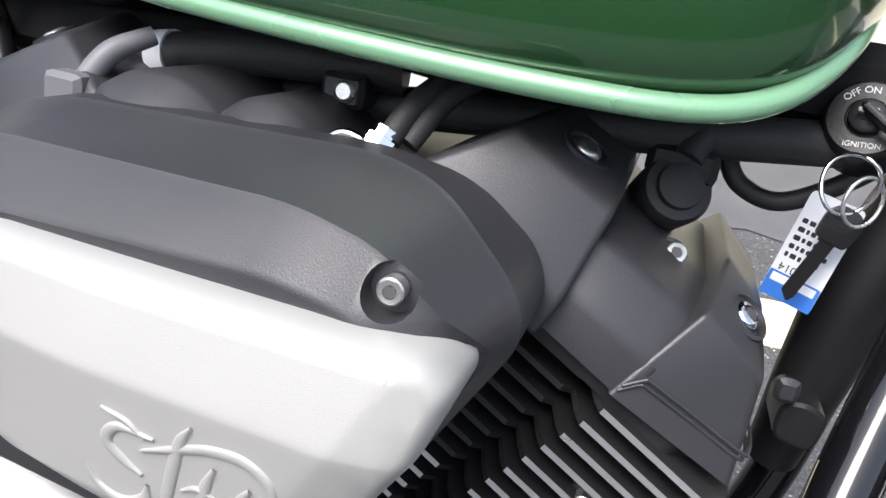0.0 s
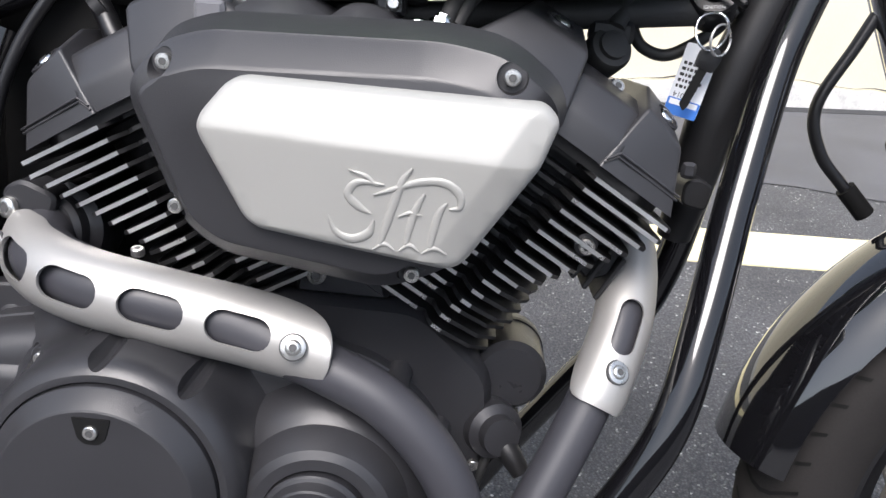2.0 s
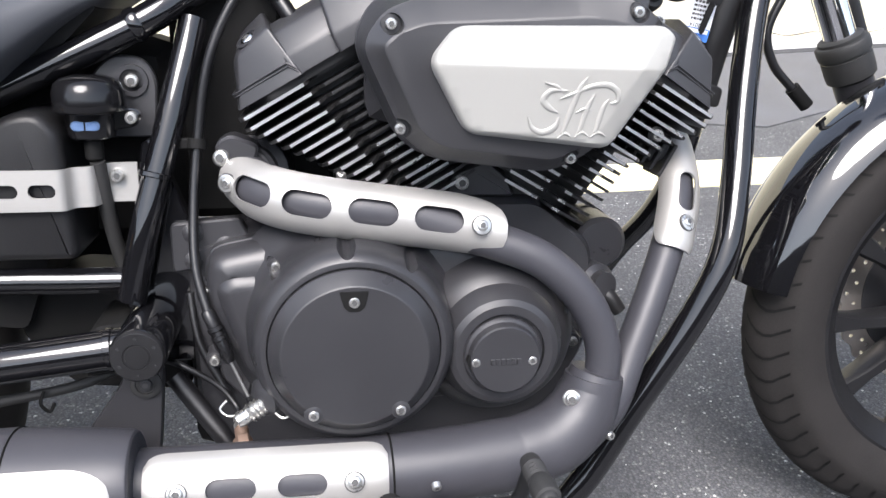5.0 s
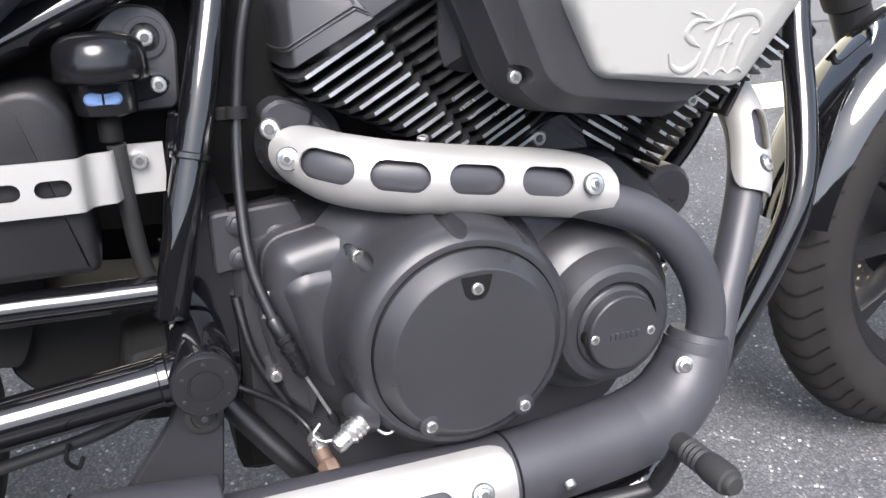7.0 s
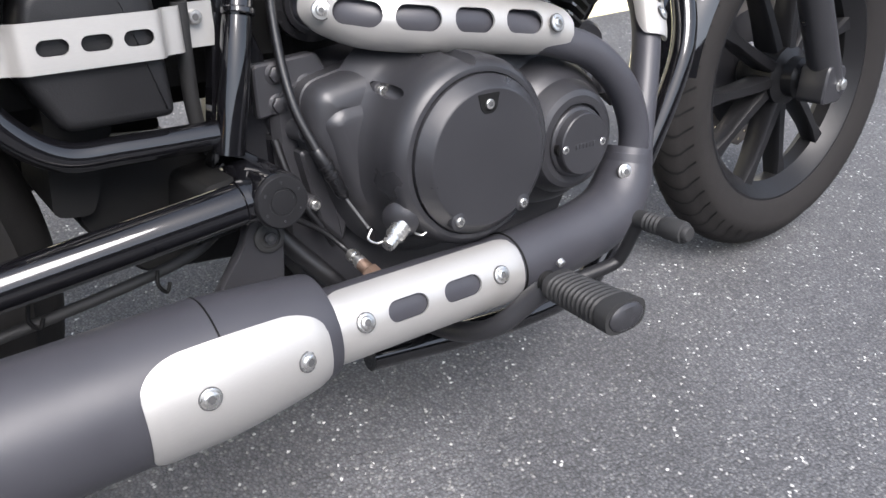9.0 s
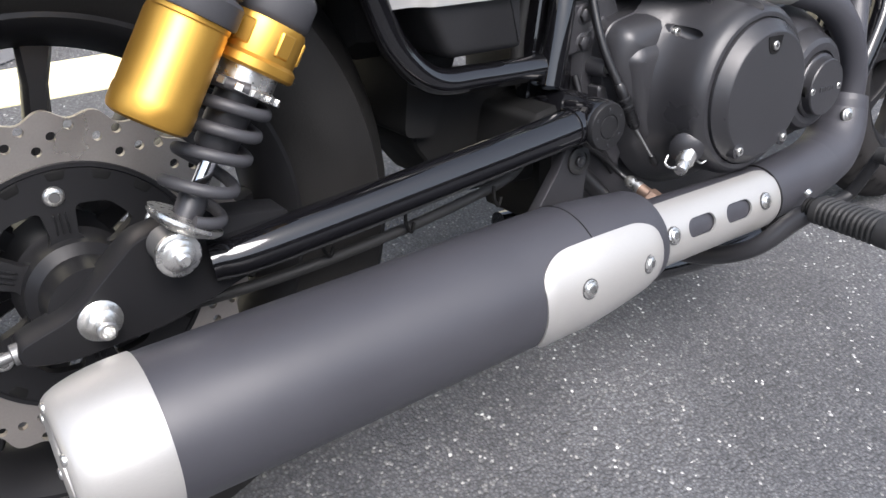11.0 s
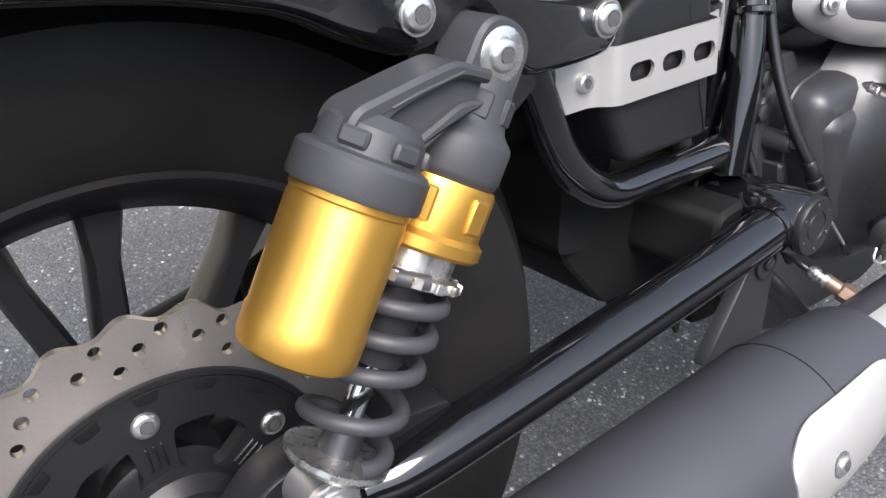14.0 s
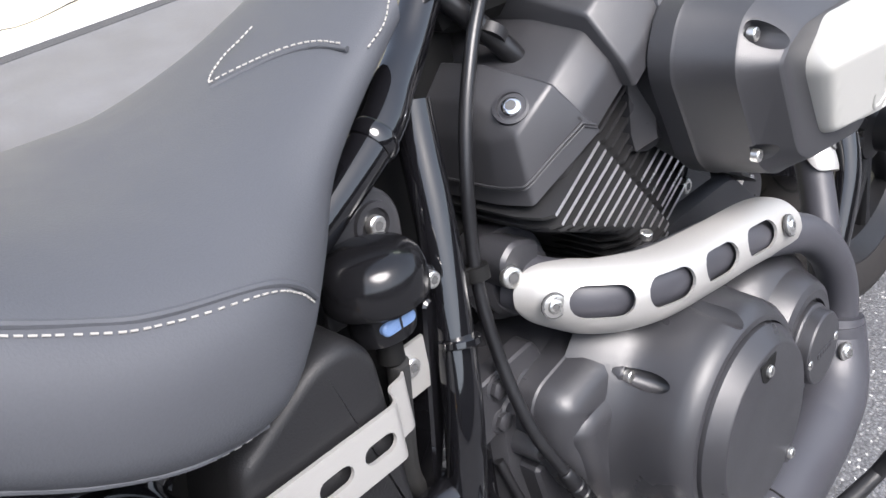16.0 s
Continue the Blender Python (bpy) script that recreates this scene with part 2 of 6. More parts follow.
def tube(pts, r, segs=16, n=8, bm=None, side=(0, -1, 0.2), caps=True):
    """A round bar along a smooth line; r may be a list, one radius for each point."""
    bm = bm or bmesh.new()
    line = curve_points(pts, n)
    rs = r if isinstance(r, (list, tuple)) else [r] * len(pts)
    rings = []
    for i, (p, t, a, b) in enumerate(frames_along(line, side)):
        k = i / (len(line) - 1) * (len(pts) - 1)
        lo = min(int(k), len(pts) - 2)
        rad = rs[lo] + (rs[lo + 1] - rs[lo]) * (k - lo)
        rings.append([bm.verts.new(p + rad * (math.cos(w) * a + math.sin(w) * b)) for w in (2 * math.pi * j / segs for j in range(segs))])
    for ra, rb in zip(rings, rings[1:]):
        for j in range(segs):
            bm.faces.new((ra[j], ra[(j + 1) % segs], rb[(j + 1) % segs], rb[j]))
    if caps:
        bm.faces.new(rings[0])
        bm.faces.new(rings[-1])
    return bm


def rounded(outline, r=0.006, k=4):
    """The outline with its corners rounded; a corner may carry its own radius as a third number."""
    out, n = [], len(outline)
    for i in range(n):
        p0, p1, p2 = (Vector(outline[(i + d) % n][:2]) for d in (-1, 0, 1))
        rad = outline[i][2] if len(outline[i]) > 2 else r
        a, b = p0 - p1, p2 - p1
        cut = min(rad, a.length * 0.48, b.length * 0.48)
        s, e = p1 + a.normalized() * cut, p1 + b.normalized() * cut
        for j in range(k + 1):
            t = j / k
            out.append((1 - t) ** 2 * s + 2 * t * (1 - t) * p1 + t * t * e)
    return out


def inset(line, d):
    """The outline moved inwards by d."""
    n = len(line)
    area = sum(line[i].x * line[(i + 1) % n].y - line[(i + 1) % n].x * line[i].y for i in range(n))
    sign = 1 if area > 0 else -1
    out = []
    for i in range(n):
        t = line[(i + 1) % n] - line[i - 1]
        t = t.normalized() if t.length > 1e-9 else Vector((1, 0))
        out.append(line[i] + d * sign * Vector((-t.y, t.x)))
    return out


def solid(outline, steps, r=0.006, k=4, m=None, cap=True, bend=None, bm=None):
    """A body built up from one outline in x and z: steps are rows of (depth y, inset)."""
    bm = bm or bmesh.new()
    line = rounded(outline, r, k)
    rings = []
    for y, d in steps:
        rings.append([bm.verts.new(Vector((p.x, y, p.y))) for p in inset(line, d)])
    for a, b in zip(rings, rings[1:]):
        for i in range(len(a)):
            j = (i + 1) % len(a)
            bm.faces.new((a[i], a[j], b[j], b[i]))
    if cap:
        bm.faces.new(rings[0])
        bm.faces.new(rings[-1])
    if bend or m:
        for v in bm.verts:
            if bend:
                v.co = Vector(bend(*v.co))
            if m:
                v.co = m @ v.co
    return bm


def sheet(outer, holes, y0, y1, m=None, bm=None):
    """A flat plate in x and z with holes through it."""
    bm = bm or bmesh.new()
    edges = []
    for loop in [outer] + holes:
        vs = [bm.verts.new((p[0], y0, p[1])) for p in loop]
        edges += [bm.edges.new((vs[i], vs[(i + 1) % len(vs)])) for i in range(len(vs))]
    made = bmesh.ops.triangle_fill(bm, edges=edges, use_beauty=True, use_dissolve=False)
    faces = [g for g in made["geom"] if isinstance(g, bmesh.types.BMFace)]
    up = bmesh.ops.extrude_face_region(bm, geom=faces, use_keep_orig=True)
    for g in up["geom"]:
        if isinstance(g, bmesh.types.BMVert):
            g.co.y += y1 - y0
    if m:
        for v in bm.verts:
            v.co = m @ v.co
    return bm


def ring2(cx, cz, r, n=24, wave=0.0, waves=0, turn=0.0):
    return [Vector((cx + (r + wave * math.cos(waves * a)) * math.cos(a + turn), cz + (r + wave * math.cos(waves * a)) * math.sin(a + turn))) for a in (2 * math.pi * i / n for i in range(n))]


def slot2(cx, cz, half, r, tilt=0.0, n=8):
    """A slot with round ends."""
    out = []
    for side in (0, 1):
        for i in range(n + 1):
            a = -math.pi / 2 + math.pi * i / n + side * math.pi
            out.append(Vector(((half if side == 0 else -half) + r * math.cos(a), r * math.sin(a))))
    c, s = math.cos(tilt), math.sin(tilt)
    return [Vector((cx + p.x * c - p.y * s, cz + p.x * s + p.y * c)) for p in out]


def box(x0, x1, y0, y1, z0, z1, bevel=0.003, m=None, bm=None):
    return solid([(x0, z0), (x1, z0), (x1, z1), (x0, z1)], [(y1, bevel), (y1 - bevel, 0), (y0 + bevel, 0), (y0, bevel)], r=bevel * 1.5, k=2, m=m, bm=bm)


def carve(bm, cutter):
    """The body with the cutter taken away."""
    obs = []
    for b in (bm, cutter):
        bmesh.ops.recalc_face_normals(b, faces=b.faces)
        me = bpy.data.meshes.new("tmp")
        b.to_mesh(me)
        b.free()
        obs.append(new("tmp", me))
    mod = obs[0].modifiers.new("cut", "BOOLEAN")
    mod.operation, mod.object, mod.solver = "DIFFERENCE", obs[1], "EXACT"
    dg = bpy.context.evaluated_depsgraph_get()
    dg.update()
    me = bpy.data.meshes.new_from_object(obs[0].evaluated_get(dg))
    out = bmesh.new()
    out.from_mesh(me)
    for o in obs:
        old = o.data
        bpy.data.objects.remove(o)
        bpy.data.meshes.remove(old)
    bpy.data.meshes.remove(me)
    return out


def bolt_mesh(name, kind):
    bm = bmesh.new()
    if kind == "socket":
        prof = [(0, -0.6), (1.0, -0.6), (1.0, 0.45), (0.86, 0.6), (0.50, 0.62)]
    elif kind == "button":
        prof = [(0, -0.3), (1.0, -0.3), (1.0, 0.04), (0.96, 0.17), (0.84, 0.31), (0.66, 0.38), (0.50, 0.40)]
    else:
        prof = [(0, -0.3), (1.35, -0.3), (1.35, -0.05), (1.25, 0.0), (1.0, 0.05), (0.99, 0.55), (0.85, 0.68), (0.5, 0.7)]
    segs = 18 if kind != "hex" else 6
    if kind == "hex":
        lathe([(0, -0.3), (1.4, -0.3), (1.4, -0.08), (1.3, 0.0), (0, 0.0)], 18, bm=bm)
        lathe([(0, -0.02), (1.08, -0.02), (1.08, 0.55), (0.9, 0.68), (0, 0.7)], 6, bm=bm)
    else:
        lathe(prof, segs, bm=bm)
        bmesh.ops.delete(bm, geom=[max(bm.faces, key=lambda f: f.calc_center_median().z)], context="FACES_ONLY")
        k = prof[-1][0]
        lathe([(k, prof[-1][1]), (k * 0.9, prof[-1][1] - 0.04), (k * 0.86, -0.05), (0, -0.1)], 6, bm=bm)
        # the socket's shade is put into the colour of its inner faces
        for f in bm.faces:
            c = f.calc_center_median()
            if math.hypot(c.x, c.y) < k * 0.88 and c.z > -0.25:
                f.material_index = 1
    me = bpy.data.meshes.new(name)
    bmesh.ops.recalc_face_normals(bm, faces=bm.faces)
    bm.to_mesh(me)
    bm.free()
    me.shade_smooth()
    me.set_sharp_from_angle(angle=radians(40))
    return me


BOLTS = {}


def bolt(parent, at, r=0.006, way=(0, -1, 0), kind="socket", material=None, name="bolt", label=""):
    material = material or STEEL
    key = (kind, material.name)
    if key not in BOLTS:
        BOLTS[key] = bolt_mesh(name, kind)
        BOLTS[key].materials.append(material)
        BOLTS[key].materials.append(RECESS_SHADE)
    ob = new(name, BOLTS[key])
    ob.parent = parent
    ob.matrix_basis = frame_at(Vector(at), way) @ Matrix.Scale(r, 4)
    if label:
        ob["label"] = label
    return ob

# ---- the parking lot ----
def slab(name, x0, x1, y0, y1, z0, z1, material, label, category, m=None, bevel=0.004):
    bm = box(x0, x1, y0, y1, z0, z1, bevel, m)
    ob = part(name, bm, material, None)
    return tagged(ob, label, category, kind="structure")


g = bmesh.new()
bmesh.ops.create_grid(g, x_segments=8, y_segments=8, size=300, matrix=Matrix.Rotation(radians(-0.55), 4, "Y"))
tagged(part("ground", g, ASPHALT, None, smooth=0), "worn grey asphalt parking lot with pale stone chips", "ground", kind="structure")

SLOPE = Matrix.Rotation(radians(-0.55), 4, "Y")
LOT = Matrix.Rotation(radians(11.5), 4, "Z")
slab("parking_line", -12, 14, 0, 0.21, -0.01, 0.0042, LINE, "worn yellow painted parking line on the asphalt", "road marking", SLOPE @ Matrix.Translation((0, 1.20, 0)) @ Matrix.Rotation(radians(3), 4, "Z"), 0.001)
wall_m = SLOPE @ Matrix.Translation((0, 2.47, 0)) @ LOT
slab("wall_back", -12, 16, 0.02, 0.26, 0.0, 1.9, WALLM, "cream painted building wall behind the motorcycle", "wall", wall_m, 0.005)
rnd = random.Random(3)
edge = [(-12 + 0.09 * i, 0.085 + rnd.uniform(-0.012, 0.012) + 0.02 * math.sin(i * 0.21)) for i in range(312)]
wall_base = part("wall_base", solid([(16, 0.0), (-12, 0.0)] + edge, [(0.018, 0), (0.0, 0)], 0.0, 1, m=wall_m), BASE, None, smooth=0)
tagged(wall_base, "flaking white strip along the foot of the wall", "trim", kind="structure")
part("paint_crack", tube([(x, 0.008, z + 0.012) for x, z in edge[110:230]], [0.0012 + 0.003 * rnd.random() ** 2 for _ in edge[110:230]], 6, 2), TAR, wall_base).matrix_basis = wall_m
rnd = random.Random(8)
fringe = [(16 - 0.14 * i, -0.95 + 0.07 * math.sin(i * 0.37) + 0.05 * math.sin(i * 1.13) + rnd.uniform(-0.02, 0.02)) for i in range(201)]
strip = bmesh.new()
strip_rows = [[strip.verts.new(wall_m @ Vector((x, y, 0.0035))) for y in (-0.002, 0.5 * edge_y, edge_y)] for x, edge_y in fringe]
for p, q in zip(strip_rows, strip_rows[1:]):
    for j in range(2):
        strip.faces.new((p[j], p[j + 1], q[j + 1], q[j]))
seal = tagged(part("sealed_strip", strip, SEALED, None, smooth=0), "blotchy dark sealed asphalt along the foot of the wall", "ground", kind="structure")
slab("ground_seam", -12, 16, -0.07, -0.002, -0.01, 0.006, TAR, "dark tar seam at the foot of the wall", "ground", wall_m, 0.001)

# plain unseen walls, added behind and beside the camera to darken gloss reflections
slab("unseen_wall_front", -12, 16, -0.3, 0.0, -0.3, 2.0, UNSEEN_WALL, "plain dark unseen wall added across the lot to darken reflections", "wall", Matrix.Translation((0, -6.2, 0)), 0.005)
slab("unseen_wall_left", -0.3, 0.0, -6.2, 2.3, -0.3, 2.8, UNSEEN_WALL, "plain dark unseen wall added beside the lot to darken reflections", "wall", Matrix.Translation((-9, 0, 0)), 0.005)
slab("unseen_wall_right", 0.0, 0.3, -6.2, 4.8, -0.3, 2.8, UNSEEN_WALL, "plain dark unseen wall added beside the lot to darken reflections", "wall", Matrix.Translation((12, 0, 0)), 0.005)

# ---- the motorcycle, built upright and leant on its stand ----
LEAN = 9.96
bike = new("motorcycle")
bike.matrix_basis = pose(0, 0, 0, -LEAN, 0, 0)
tagged(bike, "black and green cruiser motorcycle parked leaning on its stand", "motorcycle")
REAR, FRONT_X, FRONT_Z, STEER = Vector((0, 0, 0.3404)), 1.562, 0.347, -1.0


# ---- wheels ----
def tyre_profile(R, bead, half, crown):
    """Section of a tyre, as (radius, side)."""
    pts = [(bead, -half * 0.62), (bead + 0.012, -half * 0.80), (bead + (R - bead) * 0.45, -half), (R - crown * 0.62, -half * 0.93)]
    pts += [(R - crown * (1 - math.cos(a)), -half * 0.88 * math.sin(a)) for a in (radians(d) for d in (58, 45, 32, 20, 9, 0))]
    return pts + [(r, -h) for r, h in reversed(pts[:-1])]


def wheel(name, R, bead, half, crown, m, label, angles=(), rubber=None):
    """A cast wheel about the y axis."""
    turn = m @ Matrix.Rotation(radians(90), 4, "X")
    rw = half * 0.72
    rim = lathe([(bead + 0.011, rw), (bead + 0.011, rw - 0.006), (bead - 0.004, rw - 0.012), (bead - 0.012, rw * 0.3), (bead - 0.012, -rw * 0.3), (bead - 0.004, -rw + 0.012),
                 (bead + 0.011, -rw + 0.006), (bead + 0.011, -rw), (bead + 0.003, -rw - 0.001), (bead - 0.004, -rw + 0.004), (bead - 0.024, -rw * 0.35), (bead - 0.024, rw * 0.35), (bead - 0.004, rw - 0.004), (bead + 0.003, rw + 0.001)], 96, turn, closed=True)
    w = part(name, rim, WHEELM, bike, label)
    tyre = lathe(tyre_profile(R, bead, half, crown), 112, turn, closed=True)
    part("tyre", tyre, rubber or SHADED_TYRE, w, "black road tyre with chevron grooves")
    hub = lathe([(0, -0.062), (0.030, -0.062), (0.036, -0.055), (0.036, -0.035), (0.052, -0.026), (0.052, 0.026), (0.036, 0.035), (0.036, 0.055), (0.030, 0.062), (0, 0.062)], 40, turn)
    part("hub", hub, WHEELM, w)
    inner, outer = 0.045, bead - 0.018
    for i, deg in enumerate(angles):
        side = 1 if i % 2 else -1
        a1 = radians(deg)
        a0 = a1 - side * 0.06
        bm = bmesh.new()
        rings = []
        for k in range(5):
            t = k / 4
            r, a = inner + (outer - inner) * t, a0 + (a1 - a0) * t
            p = Vector((r * math.cos(a), 0, r * math.sin(a)))
            tan = Vector((-math.sin(a), 0, math.cos(a)))
            wd, dp, ch = 0.019 - 0.004 * t + (0.010 if k == 4 else 0), 0.024 - 0.008 * t, 0.006
            yo = side * 0.004
            sec = [(-wd, -dp + ch), (-wd + ch, -dp), (wd - ch, -dp), (wd, -dp + ch), (wd * 0.8, dp - ch), (wd * 0.6, dp), (-wd * 0.6, dp), (-wd * 0.8, dp - ch)]
            rings.append([bm.verts.new(m @ (p + tan * s * 0.62 + Vector((0, d + yo, 0)))) for s, d in sec])
        for ra, rb in zip(rings, rings[1:]):
            for j in range(8):
                bm.faces.new((ra[j], ra[(j + 1) % 8], rb[(j + 1) % 8], rb[j]))
        bm.faces.new(rings[0]), bm.faces.new(rings[-1])
        part("spoke", bm, WHEELM, w)
    return w, turn


def grooves(parent, R, crown, half, m, count):
    """Chevron tread grooves, their shade drawn by thin dark bars just above the crown."""
    first = None
    for i in range(count):
        a = 2 * math.pi * i / count
        for side in (-1, 1):
            if first is None:
                bm = bmesh.new()
                rows = []
                for k in range(7):
                    t = radians(5 + 53 * k / 5)
                    bendw = 0.022 * math.sin(k / 6 * math.pi * 0.9)
                    r = R - crown * (1 - math.cos(t)) + 0.0012
                    y = half * 0.88 * math.sin(t)
                    if k > 5:
                        r, y = R - crown * 0.62 + 0.0012, half * 0.94
                    rows.append([bm.verts.new((r * math.cos((bendw + d) / R), y, r * math.sin((bendw + d) / R))) for d in (-0.0022, 0.0022)])
                for p, q in zip(rows, rows[1:]):
                    bm.faces.new((p[0], p[1], q[1], q[0]))
                first = part("groove_shade", bm, DARK, parent)
                first.matrix_basis = m @ Matrix.Rotation(-a, 4, "Y")
                continue
            again(first, parent, m @ Matrix.Rotation(-a - (0.5 * 2 * math.pi / count if side > 0 else 0), 4, "Y") @ (Matrix.Scale(-1, 4, (0, 1, 0)) if side < 0 else Matrix()))


WHEELM = mat("black_cast_wheel_paint", (0.011, 0.011, 0.012), 0.38, vary=0.1, bump=0.0001, bump_scale=900, spec=0.3)

rear_wheel, _ = wheel("rear_wheel", 0.339, 0.212, 0.078, 0.062, Matrix.Translation(REAR), "black cast multi-spoke rear wheel", [95 + 51.43 * (i // 2) + (10.3 if i % 2 else -10.3) for i in range(14)])
bm = tube([(0.150, -0.03, 0.480), (0.138, -0.045, 0.468), (0.128, -0.05, 0.462)], [0.0035, 0.004, 0.004], 10)
valve = part("valve_stem", bm, RUBBER, rear_wheel)
valve.matrix_basis = Matrix.Translation(REAR) @ Matrix.Rotation(radians(-95), 4, "Y") @ Matrix.Translation(-REAR)

# rear brake disc: a scalloped steel ring on a black carrier with six bolts
dm = Matrix.Translation((REAR.x, 0, REAR.z))
outer = ring2(0, 0, 0.1460, 240, 0.0036, 24)
holes = [ring2(0, 0, 0.107, 72)]
for i in range(24):
    a = 2 * math.pi * (i + 0.5) / 24
    for r, da in ((0.1375, 0.0), (0.1290, 0.10), (0.1195, -0.06)):
        if r != 0.1195 or i % 2 == 0:
            holes.append(ring2(r * math.cos(a + da), r * math.sin(a + da), 0.0040, 12))
disc = part("brake_disc", sheet(outer, holes, -0.0765, -0.0820, dm), DISCM, bike, "scalloped drilled steel brake disc", 30)
windows = [ring2(0, 0, 0.038, 40)]
for i in range(6):
    a = 2 * math.pi * i / 6 + radians(63)
    windows.append(rounded([(r * math.cos(a + d), r * math.sin(a + d)) for r, d in ((0.046, -0.30), (0.074, -0.34), (0.079, 0.0), (0.074, 0.34), (0.046, 0.30))], 0.006, 3))
carrier = part("disc_carrier", sheet(ring2(0, 0, 0.1085, 72), windows, -0.0735, -0.0835, dm), WHEELM, disc, "black disc carrier with six windows")
for i in range(6):
    a = 2 * math.pi * (i + 0.5) / 6 + radians(63)
    for d in (-0.0045, 0.0, 0.0045):
        rib = part("arm_rib", box(-0.0009, 0.0009, -0.0856, -0.0830, 0.050, 0.068, 0.0006), WHEELM, disc)
        rib.matrix_basis = dm @ Matrix.Rotation(math.pi / 2 - a, 4, "Y") @ Matrix.Translation((d, 0, 0))
part("carrier_lip", lathe([(0.1035, -0.0835), (0.1045, -0.0850), (0.1078, -0.0850), (0.1085, -0.0838), (0.1085, -0.0810), (0.1035, -0.0810)], 96, dm @ Matrix.Rotation(radians(-90), 4, "X"), closed=True), WHEELM, disc)
# thin dark pads on the carrier draw the shade in its ring of pockets
for i in range(18):
    a = 2 * math.pi * i / 18
    pocket_shade = solid([(-0.006, -0.004), (0.006, -0.004), (0.008, 0.004), (-0.008, 0.004)], [(-0.0838, 0.0), (-0.0842, 0.0012)], 0.002, 2)
    ob = part("pocket_shade", pocket_shade, DARK, disc)
    ob.matrix_basis = dm @ Matrix.Rotation(-a, 4, "Y") @ Matrix.Translation((0, 0, 0.099))
hubc = lathe([(0.030, -0.125), (0.034, -0.125), (0.036, -0.10), (0.044, -0.092), (0.046, -0.075), (0.050, -0.070)], 40, Matrix.Translation(REAR) @ Matrix.Rotation(radians(-90), 4, "X") @ Matrix.Scale(1, 4))
part("hub_spacer", hubc, WHEELM, rear_wheel)
for i in range(6):
    a = radians(90 + 3 + 60 * i)
    p = Vector((0.0824 * math.cos(a), -0.0835, 0.3404 + 0.0824 * math.sin(a)))
    bolt(disc, p, 0.0085, kind="button")

# front end, turned with the steering
RAKE = radians(26.5)
steer_way = Vector((-math.sin(RAKE), 0, math.cos(RAKE)))
head = Vector((1.250, 0, 0.80))
TURN_FRONT = Matrix.Translation(head) @ Matrix.Rotation(radians(STEER), 4, steer_way) @ Matrix.Translation(-head)
FAX = Vector((FRONT_X, 0, FRONT_Z))
front_m = TURN_FRONT @ Matrix.Translation(FAX)
front_wheel, _ = wheel("front_wheel", 0.3185, 0.219, 0.053, 0.060, front_m, "black cast multi-spoke front wheel", [184 + 360 / 11 * i for i in range(11)], LIT_DUSTY_TYRE)
grooves(front_wheel, 0.3185, 0.060, 0.053, front_m, 56)
fd = part("brake_disc", sheet(ring2(0, 0, 0.142, 144, 0.003, 24), [ring2(0, 0, 0.108, 60)] + [ring2(r * math.cos(a), r * math.sin(a), 0.0032, 8) for i in range(24) for r, a in ((0.133, 2 * math.pi * i / 24), (0.121, 2 * math.pi * (i + 0.5) / 24))], 0.060, 0.066, front_m), DISCM, bike, "scalloped steel front brake disc", 30)
part("disc_carrier", sheet(ring2(0, 0, 0.109, 60), [ring2(0, 0, 0.05, 40)], 0.058, 0.064, front_m), SATIN, fd)

FW = Vector((math.sin(RAKE), 0, -math.cos(RAKE)))
for side in (-1, 1):
    low = FAX + Vector((0.0, side * 0.100, 0.0))
    top = low - FW * 0.62
    mid = low - FW * 0.385
    leg = part("fork_leg", tube([TURN_FRONT @ p for p in (low + FW * 0.02, low, low.lerp(mid, 0.5), mid)], [0.024, 0.027, 0.0265, 0.0275], 28), CASE, bike, "black fork slider with a polished upper tube")
    part("stanchion", tube([TURN_FRONT @ p for p in (mid, top)], 0.0215, 24), CHROME, leg, "polished steel fork tube")
    part("dust_seal", lathe([(0.028, -0.050), (0.0325, -0.046), (0.0335, -0.036), (0.0335, -0.016), (0.0318, -0.015), (0.0318, -0.012), (0.0350, -0.011), (0.0355, -0.004), (0.0355, 0.003), (0.0335, 0.006), (0.0300, 0.007), (0.0300, 0.011), (0.0270, 0.013), (0.0225, 0.014)], 32, TURN_FRONT @ frame_at(mid, -FW)), RUBBER, leg)
    part("axle_clamp", solid([(-0.03, -0.03), (0.03, -0.03), (0.034, 0.03), (-0.02, 0.035)], [(side * 0.075, 0.002), (side * 0.078, 0), (side * 0.122, 0), (side * 0.125, 0.003)], 0.012, 3, m=front_m @ Matrix.Translation((-0.02, 0, 0))), CASE, leg)
    bolt(leg, TURN_FRONT @ (FAX + Vector((0.0, side * 0.126, 0.0))), 0.009, TURN_FRONT.to_3x3() @ Vector((0, side, 0)), "hex")

